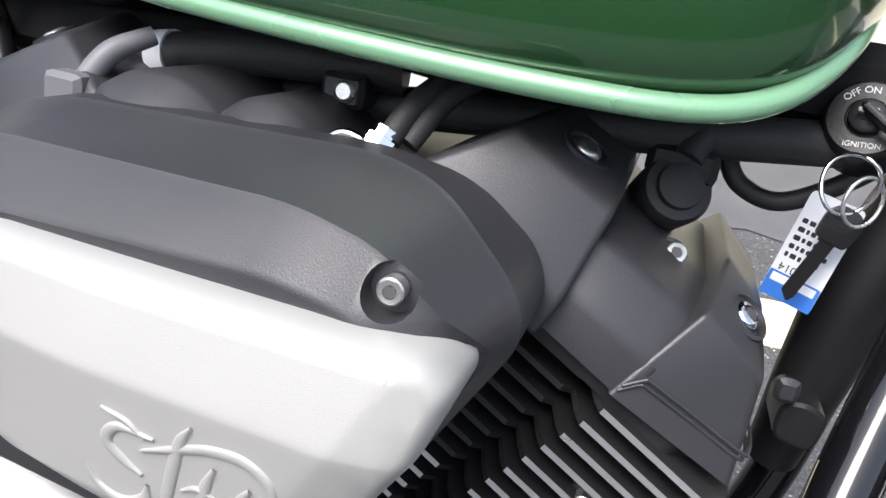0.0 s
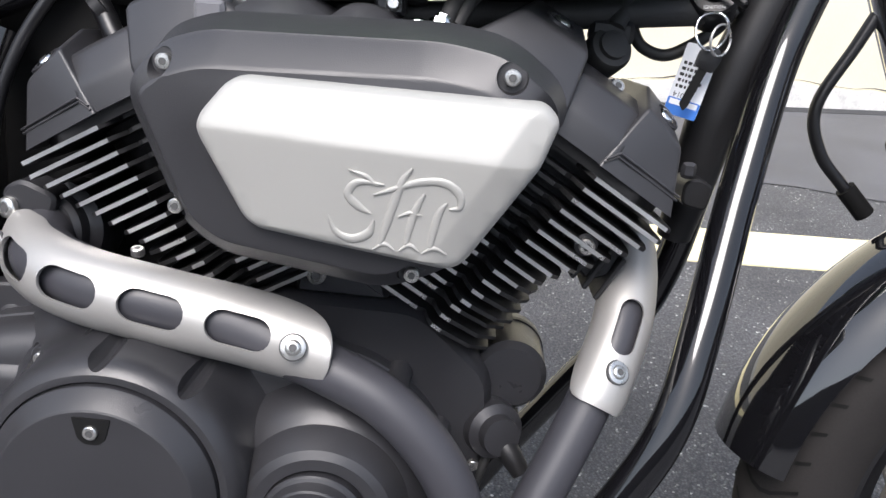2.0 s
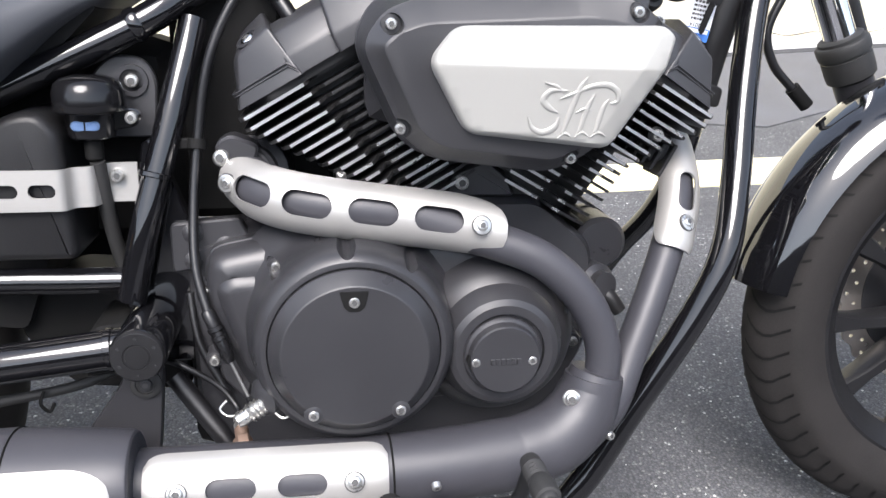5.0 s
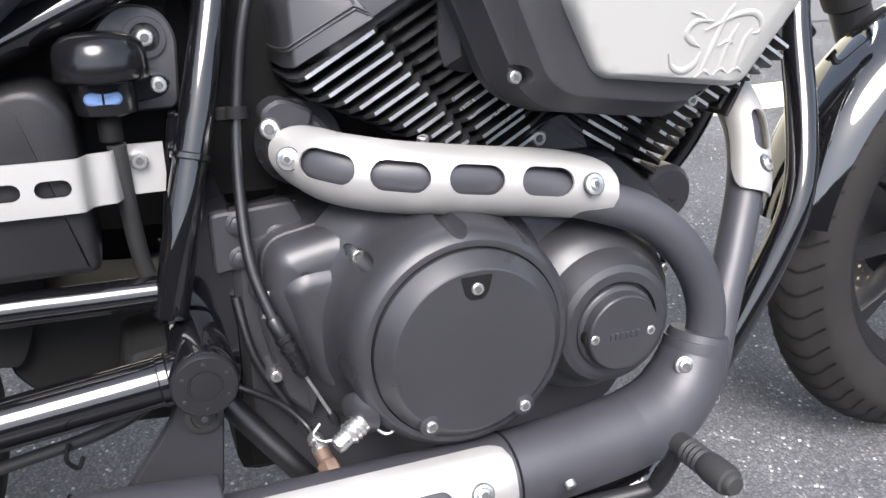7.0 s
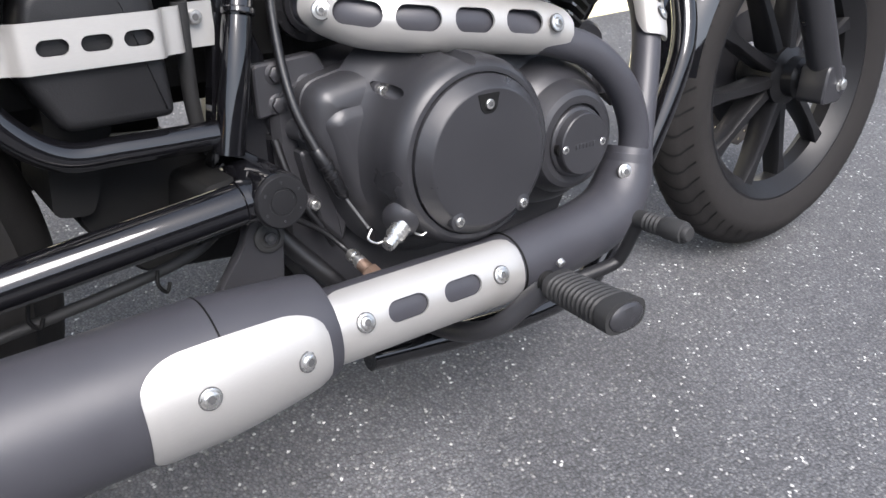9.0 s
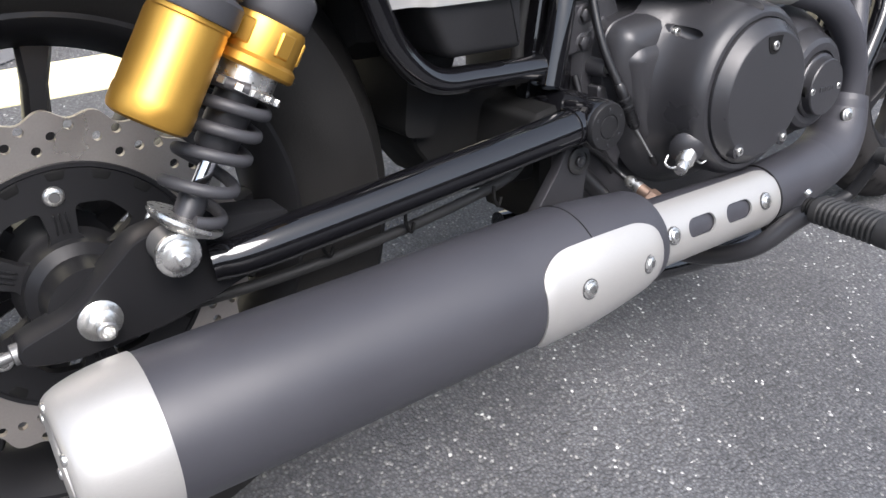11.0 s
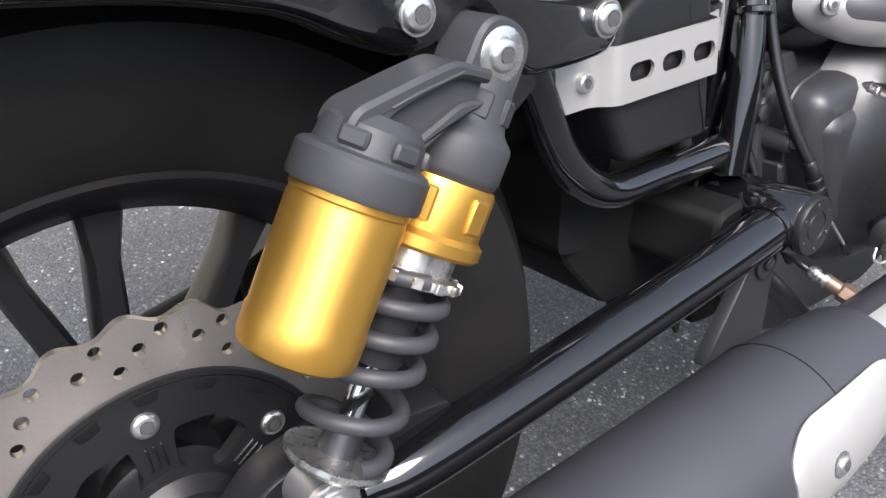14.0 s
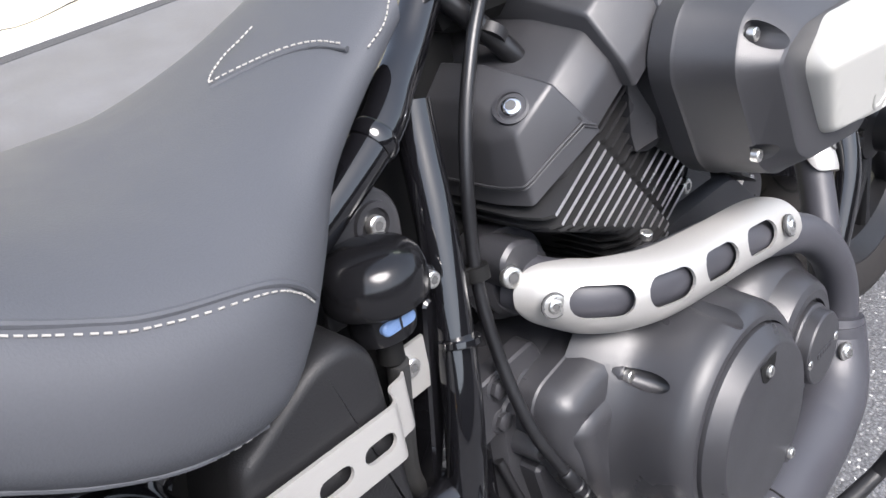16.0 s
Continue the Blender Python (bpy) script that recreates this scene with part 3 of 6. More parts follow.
# front fender: a thick curved sheet over the tyre
def fender(name, m, R, half, a0, a1, thick, material, label, drop=0.45, n=40):
    bm = bmesh.new()
    rows = []
    sec = []
    for k in range(13):
        u = -1 + 2 * k / 12
        ang = u * radians(78)
        sec.append((half * math.sin(ang) / math.sin(radians(78)), -(1 - math.cos(ang)) * half * (1 + drop)))
    full = sec + [(y * (1 - thick / half), d - thick) for y, d in reversed(sec)]
    for i in range(n + 1):
        t = i / n
        a = a0 + (a1 - a0) * t
        row = []
        for y, d in full:
            r = R + d
            row.append(bm.verts.new(m @ Vector((r * math.cos(a), y, r * math.sin(a)))))
        rows.append(row)
    k = len(full)
    for p, q in zip(rows, rows[1:]):
        for j in range(k):
            bm.faces.new((p[j], p[(j + 1) % k], q[(j + 1) % k], q[j]))
    bm.faces.new(rows[0]), bm.faces.new(rows[-1])
    return part(name, bm, material, bike, label, 50)


fender("front_fender", front_m, 0.351, 0.066, radians(171.5), radians(30), 0.003, GLOSS, "gloss black front mudguard", drop=-0.18)
bm = tube([TURN_FRONT @ Vector(p) for p in ((1.335, 0.10, 0.85), (1.305, 0.10, 0.775), (1.279, 0.10, 0.712), (1.292, 0.10, 0.668), (1.320, 0.10, 0.638), (1.348, 0.10, 0.612))], 0.0062, 12)
hose = part("brake_hose", bm, CABLE, bike, "black rubber front hose")
part("hose_fitting", tube([TURN_FRONT @ Vector(p) for p in ((1.325, 0.10, 0.634), (1.350, 0.10, 0.610))], 0.010, 14), DARK, hose)
part("hose_guide", tube([(1.400, 0.115, 0.763), (1.424, 0.115, 0.712), (1.430, 0.112, 0.695)], 0.0105, 14), MATTE, hose)

# ---- engine ----
CRANK = Vector((0.855, 0, 0.42))


def y_axis(x, z):
    """A pose whose z axis is the bike's y axis, at x and z."""
    return Matrix(((1, 0, 0, x), (0, 0, 1, 0), (0, 1, 0, z), (0, 0, 0, 1)))


def ease(t):
    t = min(1.0, max(0.0, t))
    return t * t * (3 - 2 * t)


AIR_LINE = [(0.735, 0.738), (0.770, 0.751), (0.924, 0.758), (0.966, 0.752), (0.998, 0.729), (1.006, 0.708), (0.951, 0.600, 0.03), (0.899, 0.577), (0.786, 0.591, 0.03), (0.757, 0.611), (0.716, 0.700, 0.03)]
AIR_SCREWS = ((0.9651, -0.232, 0.7302), (0.749, -0.206, 0.7174), (0.757, -0.205, 0.6255), (0.9156, -0.2150, 0.598))


def air_body():
    """A deep cover: side wall, a creased shoulder that runs forward and outward, and a flat face."""
    line = rounded(AIR_LINE, 0.016, 6)
    bm = bmesh.new()
    rings = []

    def ring(y_of, d_of):
        rings.append([bm.verts.new((q.x, y_of(p.x, p.y), q.y)) for p in line for q in [near[id(p)](d_of(p.x, p.y))]])

    near = {}
    step = inset(line, 0.001)
    for p, q in zip(line, step):
        near[id(p)] = lambda d, p=p, w=(q - p) / 0.001: p + w * d

    def top(x, z):
        return ease((z - 0.695) / 0.045)

    def crease_y(x, z):
        t = max(0.0, (x - 0.745) / 0.214)
        return (1 - top(x, z)) * -0.204 + top(x, z) * max(-0.234, -0.200 - 0.0285 * t * t)

    def face_y(x, z):
        return -0.2290 - 0.0125 * ease((x - 0.80) / 0.19) * top(x, z)

    ring(lambda x, z: -0.110, lambda x, z: 0.012)
    ring(lambda x, z: -0.138, lambda x, z: 0.003)
    ring(lambda x, z: -0.140, lambda x, z: 0.0)
    ring(lambda x, z: -0.158 - 0.033 * ease((x - 0.93) / 0.07), lambda x, z: 0.0)
    ring(lambda x, z: -0.161 - 0.033 * ease((x - 0.93) / 0.07), lambda x, z: 0.0015)
    ring(crease_y, lambda x, z: 0.006 + 0.0055 * top(x, z))
    ring(lambda x, z: crease_y(x, z) * 0.94 + face_y(x, z) * 0.06, lambda x, z: 0.008 + 0.0055 * top(x, z))
    ring(lambda x, z: crease_y(x, z) * 0.06 + face_y(x, z) * 0.94, lambda x, z: 0.021 + 0.010 * top(x, z))
    ring(face_y, lambda x, z: 0.024 + 0.010 * top(x, z))
    for a, b in zip(rings, rings[1:]):
        for i in range(len(a)):
            bm.faces.new((a[i], a[(i + 1) % len(a)], b[(i + 1) % len(a)], b[i]))
    bm.faces.new(rings[0]), bm.faces.new(rings[-1])
    return bm


holes = bmesh.new()
for x, y, z in AIR_SCREWS:
    lathe([(0, -0.30), (0.0098, -0.30), (0.0096, y + 0.002), (0.0090, y + 0.004), (0, y + 0.004)], 24, y_axis(x, z), bm=holes)
air_cleaner = part("air_cleaner", carve(air_body(), holes), SATIN, bike, "satin black air cleaner cover with a silver side plate", 26)

PLATE_LINE = [(0.801, 0.717, 0.012), (0.986, 0.719, 0.010), (0.996, 0.709, 0.006), (0.987, 0.682, 0.004), (0.945, 0.609, 0.012), (0.812, 0.624, 0.012), (0.778, 0.687, 0.012)]


def on_plate(x, z):
    """The depth of the plate's face: a soft fold below its top band, the front corner bent back."""
    zc = 0.684 - 0.02 * (x - 0.88)
    d = zc - z
    soft = 0.5 * (d + math.sqrt(d * d + 0.0014**2))
    fold = -0.2635 + 0.22 * (0.5 * (-d + math.sqrt(d * d + 0.0014**2))) + 0.24 * soft
    w = x - 0.55 * (z - 0.684) - 0.962
    fold += 0.28 * 0.5 * (w + math.sqrt(w * w + 0.002**2))
    w = 0.865 - x
    return fold + 0.036 * (0.96 - x) + 0.11 * 0.5 * (w + math.sqrt(w * w + 0.01**2))


plate = solid(PLATE_LINE, [(-0.216, 0.0), (-0.2400, 0.0), (-0.2450, 0.0004), (-0.2490, 0.0014), (-0.2515, 0.0030), (-0.2530, 0.0055)], 0.01, 5)
for k in range(20):
    for co, no in (((0, 0, 0.612 + 0.0054 * k), (0, 0, 1)), ((0.785 + 0.0106 * k, 0, 0), (1, 0, 0))):
        bmesh.ops.bisect_plane(plate, geom=[f for f in plate.faces if min(v.co.y for v in f.verts) < -0.2529 and max(v.co.y for v in f.verts) < -0.2529] + [e for e in plate.edges if max(v.co.y for v in e.verts) < -0.2529] + [v for v in plate.verts if v.co.y < -0.2529], plane_co=co, plane_no=no)
for co, no in [((0.88, 0, 0.684 + d), (0.02, 0, 1)) for d in (-0.003, -0.0012, 0, 0.0012, 0.003)] + [((0.962 + d, 0, 0.684), (1, 0, -0.55)) for d in (-0.004, -0.0015, 0, 0.0015, 0.004)]:
    flat = [f for f in plate.faces if max(v.co.y for v in f.verts) < -0.2529]
    bmesh.ops.bisect_plane(plate, geom=flat + list({e for f in flat for e in f.edges}) + list({v for f in flat for v in f.verts}), plane_co=co, plane_no=no)
for v in plate.verts:
    if v.co.y < -0.2300:
        v.co.y = on_plate(v.co.x, v.co.z) + (v.co.y + 0.2530)
side_plate = part("side_plate", plate, SILVER, air_cleaner, "satin silver plate with an embossed emblem", 60)


# embossed emblem: flat raised strokes in the plate's own silver
def raised(pts, widths, lift=0.0011, n=6):
    """A blade-like stroke on the plate: flat on top, with sloping flanks."""
    line = curve_points([(x, 0, z) for x, z in pts], n)
    bm = bmesh.new()
    rows = []
    for i, (p, t, a, b) in enumerate(frames_along(line, (0, -1, 0))):
        k = i / (len(line) - 1) * (len(pts) - 1)
        lo = min(int(k), len(pts) - 2)
        w = widths[lo] + (widths[lo + 1] - widths[lo]) * (k - lo)
        row = []
        for e, h in ((-1.0, -0.0016), (-0.90, 0.2 * lift), (-0.55, lift), (0.0, lift * 1.08), (0.55, lift), (0.90, 0.2 * lift), (1.0, -0.0016)):
            x, z = p.x + b.x * w * e, p.z + b.z * w * e
            row.append(bm.verts.new((x, on_plate(x, z) - h, z)))
        rows.append(row)
    for p, q in zip(rows, rows[1:]):
        for j in range(6):
            bm.faces.new((p[j], p[j + 1], q[j + 1], q[j]))
    return bm


STROKES = (([(0.864, 0.641), (0.869, 0.631), (0.879, 0.627), (0.889, 0.632), (0.892, 0.641)], [0.0008, 0.0026, 0.0038, 0.0038, 0.0008]),
           ([(0.890, 0.645), (0.882, 0.649), (0.876, 0.656), (0.882, 0.664), (0.897, 0.664)], [0.0008, 0.0036, 0.0036, 0.0028, 0.0008]),
           ([(0.876, 0.671), (0.886, 0.668), (0.893, 0.663)], [0.0006, 0.0022, 0.0008]),
           ([(0.8965, 0.626), (0.9000, 0.640), (0.9040, 0.655), (0.9080, 0.668), (0.9130, 0.676)], [0.0022, 0.0034, 0.0034, 0.0030, 0.0006]),
           ([(0.891, 0.657), (0.903, 0.662), (0.918, 0.668), (0.932, 0.669), (0.941, 0.663), (0.942, 0.655), (0.936, 0.653)], [0.0006, 0.0022, 0.0030, 0.0034, 0.0034, 0.0026, 0.0008]),
           ([(0.9120, 0.628), (0.9140, 0.640), (0.9170, 0.652), (0.9210, 0.661)], [0.0024, 0.0030, 0.0030, 0.0010]),
           ([(0.9065, 0.645), (0.9130, 0.648), (0.9200, 0.647)], [0.0006, 0.0020, 0.0006]),
           ([(0.9265, 0.627), (0.9280, 0.638), (0.9305, 0.650), (0.9345, 0.657)], [0.0024, 0.0032, 0.0030, 0.0010]),
           ([(0.892, 0.6215), (0.899, 0.6260), (0.905, 0.6225)], [0.0006, 0.0022, 0.0006]),
           ([(0.908, 0.6225), (0.914, 0.6270), (0.920, 0.6235)], [0.0006, 0.0022, 0.0006]),
           ([(0.922, 0.6225), (0.929, 0.6265), (0.937, 0.6230)], [0.0006, 0.0022, 0.0006]))
for pts, widths in STROKES:
    part("emblem_stroke", raised(pts, [0.85 * w for w in widths]), SILVER, air_cleaner, "", 70)

for at in AIR_SCREWS:
    bolt(air_cleaner, at, 0.0050)
# recessed flats ahead of and behind the plate
part("face_flat", solid([(0.752, 0.705), (0.800, 0.722), (0.774, 0.687), (0.808, 0.621), (0.775, 0.622)], [(-0.215, 0), (-0.2262, 0), (-0.2268, 0.0008)], 0.006, 3), SATIN, air_cleaner)

# intake trunk with two humps above the cover
part("intake_body", box(0.73, 0.965, -0.130, 0.05, 0.62, 0.746, 0.014), CASE, air_cleaner)
for x, z, r in ((0.805, 0.742, 0.046), (0.862, 0.740, 0.036)):
    hump = solid([(x - r, z - 0.02), (x + r, z - 0.02), (x + r * 0.9, z + 0.004, 0.012), (x + r * 0.40, z + 0.023, 0.022), (x - r * 0.25, z + 0.026, 0.022), (x - r, z + 0.004, 0.02)], [(-0.02, 0.004), (-0.06, 0), (-0.130, 0.0), (-0.1335, 0.002), (-0.150, 0.013), (-0.158, 0.022)], 0.01, 7)
    part("intake_hump", hump, SATIN, air_cleaner, "", 40)
part("plug_block", box(0.744, 0.766, -0.140, -0.118, 0.735, 0.757, 0.003), GREYP, air_cleaner, "grey plug block")
part("plug_lead", tube([(0.757, -0.125, 0.752), (0.765, -0.115, 0.768), (0.778, -0.10, 0.778)], [0.0065, 0.006, 0.005], 12), GREYP, air_cleaner)


def cylinder(sign, name):
    """One cylinder of the V: sign 1 leans forward, -1 back."""
    U, Wd = Vector((0.866 * sign, 0, -0.5)), Vector((0.5 * sign, 0, 0.866))

    def P(u, v, w):
        return CRANK + u * U + Vector((0, v, 0)) + w * Wd

    def plan(o, i, f, b, c=0.035):
        """Outer, inner, front and back extent of a chamfered block in plan."""
        return [(i, f + 0.012), (i + 0.006, f), (o - c * 0.8, f), (o, f + c), (o, b - 0.03), (o - 0.03, b), (i + 0.012, b), (i, b - 0.012)]

    def stack(levels, k=4, r=0.012):
        """levels: (w, outline in u and v)."""
        bm = bmesh.new()
        rings = [[bm.verts.new(P(p.x, p.y, w)) for p in rounded(o, r, k)] for w, o in levels]
        for a, b in zip(rings, rings[1:]):
            for i in range(len(a)):
                bm.faces.new((a[i], a[(i + 1) % len(a)], b[(i + 1) % len(a)], b[i]))
        bm.faces.new(rings[0]), bm.faces.new(rings[-1])
        return bm

    def cast(rings, edge=0.0022):
        """A faceted casting from rings of (u, v, w) corners, its edges broken by a small radius."""
        bm = bmesh.new()
        rows = [[bm.verts.new(P(*p)) for p in ring] for ring in rings]
        n = len(rows[0])
        for a, b in zip(rows, rows[1:]):
            for i in range(n):
                bm.faces.new((a[i], a[(i + 1) % n], b[(i + 1) % n], b[i]))
        bm.faces.new(rows[0]), bm.faces.new(rows[-1])
        low = set(rows[0])
        bmesh.ops.recalc_face_normals(bm, faces=bm.faces)
        bmesh.ops.bevel(bm, geom=[e for e in bm.edges if not (e.verts[0] in low and e.verts[1] in low)], offset=edge, segments=3, profile=0.5, affect="EDGES", clamp_overlap=True)
        return bm

    barrel = part(name, stack([(0.06, plan(0.056, -0.075, -0.080, 0.085)), (0.312, plan(0.078, -0.080, -0.085, 0.085))]), BARREL, bike, "black finned engine cylinder with bright machined fin edges")
    for i in range(16):
        w = 0.2985 - i * 0.0112
        end = min(0.1072, 0.1067 - 0.70 * (0.2867 - w))
        step = max(0.008, 0.0372 - 0.18 * (0.298 - w))
        end = max(end, step + 0.012)
        o = min(0.116, max(0.066, end + 0.012))
        f = -0.128 if w > 0.16 else -0.118
        out = [(-0.092, -0.05), (-0.090, f + 0.045), (-0.075, f + 0.022), (-0.046, f + 0.014), (step - 0.012, f + 0.014), (step - 0.006, f + 0.020), (step - 0.001, f + 0.006), (step + 0.003, f), (end, f), (end + (o - end) * 0.6, f + 0.008), (o, f + 0.030), (o, 0.07), (o - 0.03, 0.1), (-0.06, 0.1), (-0.09, 0.07)]
        bm = bmesh.new()
        rows = [[bm.verts.new(P(a, b, w + d)) for a, b in out] for d in (-0.0016, 0.0016)]
        n = len(out)
        for j in range(n):
            face = bm.faces.new((rows[0][j], rows[0][(j + 1) % n], rows[1][(j + 1) % n], rows[1][j]))
            face.material_index = 1 if (j == 7 and w > 0.13) or (j == 3 and w < 0.215) else 0
        bm.faces.new(rows[0]), bm.faces.new(rows[1])
        part("fin", bm, [BARREL, MACHINED], barrel, smooth=0)
    # head: a shaded joint, an outer block, a rocker block and the valley between
    head = part(name + "_head", stack([(0.300, plan(0.104, -0.094, -0.120, 0.11)), (0.3095, plan(0.104, -0.096, -0.121, 0.112))], 4, 0.006), BARREL, bike, "satin black cylinder head cover")
    low = [(0.0355, -0.1310, 0.3080), (0.1085, -0.1135, 0.3070), (0.1130, -0.085, 0.3070), (0.1130, 0.06, 0.3070), (0.085, 0.095, 0.3070), (0.0355, 0.095, 0.3080)]
    mid = [(0.0415, -0.1175, 0.3618), (0.0830, -0.1060, 0.3525), (0.0905, -0.085, 0.3500), (0.0905, 0.05, 0.3500), (0.070, 0.08, 0.3520), (0.0415, 0.08, 0.3600)]
    top = [(0.0420, -0.062, 0.3770), (0.0680, -0.060, 0.3705), (0.0730, -0.050, 0.3690), (0.0730, 0.03, 0.3690), (0.060, 0.05, 0.3700), (0.0420, 0.05, 0.3760)]
    part("outer_block", cast([low, mid, top], 0.0030), SATIN, head, "", 50)
    low = [(-0.0960, -0.1380, 0.3080), (-0.0060, -0.1380, 0.3080), (-0.0060, 0.09, 0.3080), (-0.0960, 0.09, 0.3080)]
    sill = [(-0.0960, -0.1380, 0.3260), (-0.0070, -0.1370, 0.3260), (-0.0070, 0.09, 0.3260), (-0.0960, 0.09, 0.3260)]
    mid = [(-0.0740, -0.1150, 0.3650), (-0.0165, -0.1150, 0.3670), (-0.0165, 0.06, 0.3670), (-0.0740, 0.06, 0.3650)]
    top = [(-0.0660, -0.050, 0.3800), (-0.0230, -0.050, 0.3820), (-0.0230, 0.03, 0.3820), (-0.0660, 0.03, 0.3800)]
    part("rocker_block", cast([low, sill, mid, top], 0.0035), SATIN, head, "", 50)
    low = [(-0.03, -0.1275, 0.3085), (0.046, -0.1275, 0.3085), (0.046, 0.09, 0.3085), (-0.03, 0.09, 0.3085)]
    sill = [(-0.03, -0.1250, 0.3300), (0.046, -0.1250, 0.3300), (0.046, 0.09, 0.3300), (-0.03, 0.09, 0.3300)]
    mid = [(-0.03, -0.1090, 0.3540), (0.046, -0.1090, 0.3540), (0.046, 0.09, 0.3540), (-0.03, 0.09, 0.3540)]
    top = [(-0.03, -0.0660, 0.3625), (0.046, -0.0660, 0.3625), (0.046, 0.05, 0.3625), (-0.03, 0.05, 0.3625)]
    part("valley", cast([low, sill, mid, top], 0.0060), SATIN, head, "", 60)
    for d in (0.0, 0.0032):
        part("cast_line", tube([P(u, v, w + d) for u, v, w in ((0.0375, -0.1302, 0.3115), (0.0440, -0.1266, 0.3200), (0.0470, -0.1258, 0.3205), (0.0755, -0.1178, 0.3200), (0.1012, -0.1112, 0.3195), (0.1055, -0.104, 0.3195), (0.1085, -0.085, 0.3195), (0.1085, -0.04, 0.3195))], 0.0009, 8, 4), SATIN, head)
    return P, barrel, head


PF, cyl_front, head_front = cylinder(1, "front_cylinder")
PR, cyl_rear, head_rear = cylinder(-1, "rear_cylinder")


def seated(parent, at, r, way, material=None):
    """A bolt sunk in a round seat."""
    part("bolt_seat", lathe([(r * 1.75, -0.004), (r * 1.7, 0.0012), (r * 1.4, 0.0016), (r * 1.25, -0.002), (0, -0.002)], 24, frame_at(Vector(at), way)), CASE, parent)
    bolt(parent, at, r, way, "button", material)


bolt(cyl_front, (1.041, -0.122, 0.605), 0.0062)
part("bolt_boss", lathe([(0.010, -0.02), (0.009, 0.0), (0, 0.0)], 18, frame_at(Vector((1.041, -0.118, 0.605)), (0, -1, 0))), CASE, cyl_front)
bolt(head_front, (1.0548, -0.0690, 0.7215), 0.0056, (0.2, -0.8, 0.55))
part("bolt_boss", lathe([(0.014, -0.03), (0.0085, 0.0), (0.0080, 0.001), (0, 0.001)], 24, frame_at(Vector((1.053, -0.064, 0.720)), (0.2, -0.8, 0.55))), SATIN, head_front)
seated(head_front, PF(0.0640, -0.0830, 0.3650), 0.0075, (0.62, -0.38, 0.72), CHROME)
seated(head_front, PF(-0.0440, -0.0860, 0.3735), 0.0075, (0.45, -0.22, 0.86))
seated(head_rear, PR(0.0660, -0.0960, 0.3610), 0.0078, (-0.62, -0.38, 0.72), CHROME)
seated(head_rear, PR(-0.0440, -0.0860, 0.3735), 0.0075, (-0.45, -0.22, 0.86))
# spark plug cap between the rocker blocks
cap = part("spark_plug_cap", lathe([(0, -0.03), (0.017, -0.03), (0.018, -0.01), (0.0185, 0.004), (0.0165, 0.008), (0.012, 0.009), (0.0115, 0.013), (0.007, 0.0145), (0, 0.0145)], 28, frame_at(Vector((1.047, -0.048, 0.748)), (0.25, -0.85, 0.45))), RUBBER, head_front, "black rubber plug cap")
part("cap_ear", box(1.030, 1.066, -0.052, -0.036, 0.752, 0.772, 0.004), MATTE, head_front)
part("plug_wire", tube([(1.05, -0.05, 0.765), (1.06, -0.03, 0.795), (1.05, -0.01, 0.82)], 0.008, 12), RUBBER, head_front)

port = part("port_flange", solid([(1.020, 0.628), (1.052, 0.622), (1.078, 0.598, 0.010), (1.070, 0.572), (1.050, 0.566), (1.030, 0.588), (1.012, 0.600)], [(-0.03, 0), (-0.082, 0), (-0.086, 0.003)], 0.008, 3), BARREL, cyl_front)
for k in range(5):
    part("port_rib", box(-0.0022, 0.0022, -0.094, -0.05, -0.020, 0.020, 0.001, Matrix.Translation((1.026 + 0.0105 * k, 0, 0.604 - 0.0080 * k)) @ Matrix.Rotation(radians(28), 4, "Y")), BARREL, cyl_front)

# crankcase and its right cover
block = solid([(0.545, 0.49), (0.60, 0.505), (0.72, 0.52), (0.80, 0.535), (0.92, 0.535), (0.985, 0.48), (0.985, 0.36), (0.93, 0.26), (0.80, 0.21), (0.60, 0.22), (0.545, 0.30)], [(0.12, 0.02), (0.10, 0), (-0.095, 0), (-0.105, 0.006)], 0.02, 4)
crankcase = part("crankcase", block, CASE, bike, "black engine crankcase")
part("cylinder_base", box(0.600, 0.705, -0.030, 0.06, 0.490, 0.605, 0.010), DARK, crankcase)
part("vee_bracket", solid([(0.815, 0.535), (0.895, 0.535), (0.885, 0.560), (0.862, 0.578), (0.835, 0.568), (0.82, 0.56)], [(-0.02, 0), (-0.092, 0), (-0.098, 0.004)], 0.008, 3), CASE, crankcase)

BOSSES = ((0.6387, 0.4835, -0.156), (0.5664, 0.4487, -0.127), (0.569, 0.372, -0.122), (0.706, 0.519, -0.150), (0.772, 0.503, -0.148), (0.843, 0.500, -0.145), (0.907, 0.478, -0.142), (0.943, 0.432, -0.14), (0.957, 0.378, -0.13))


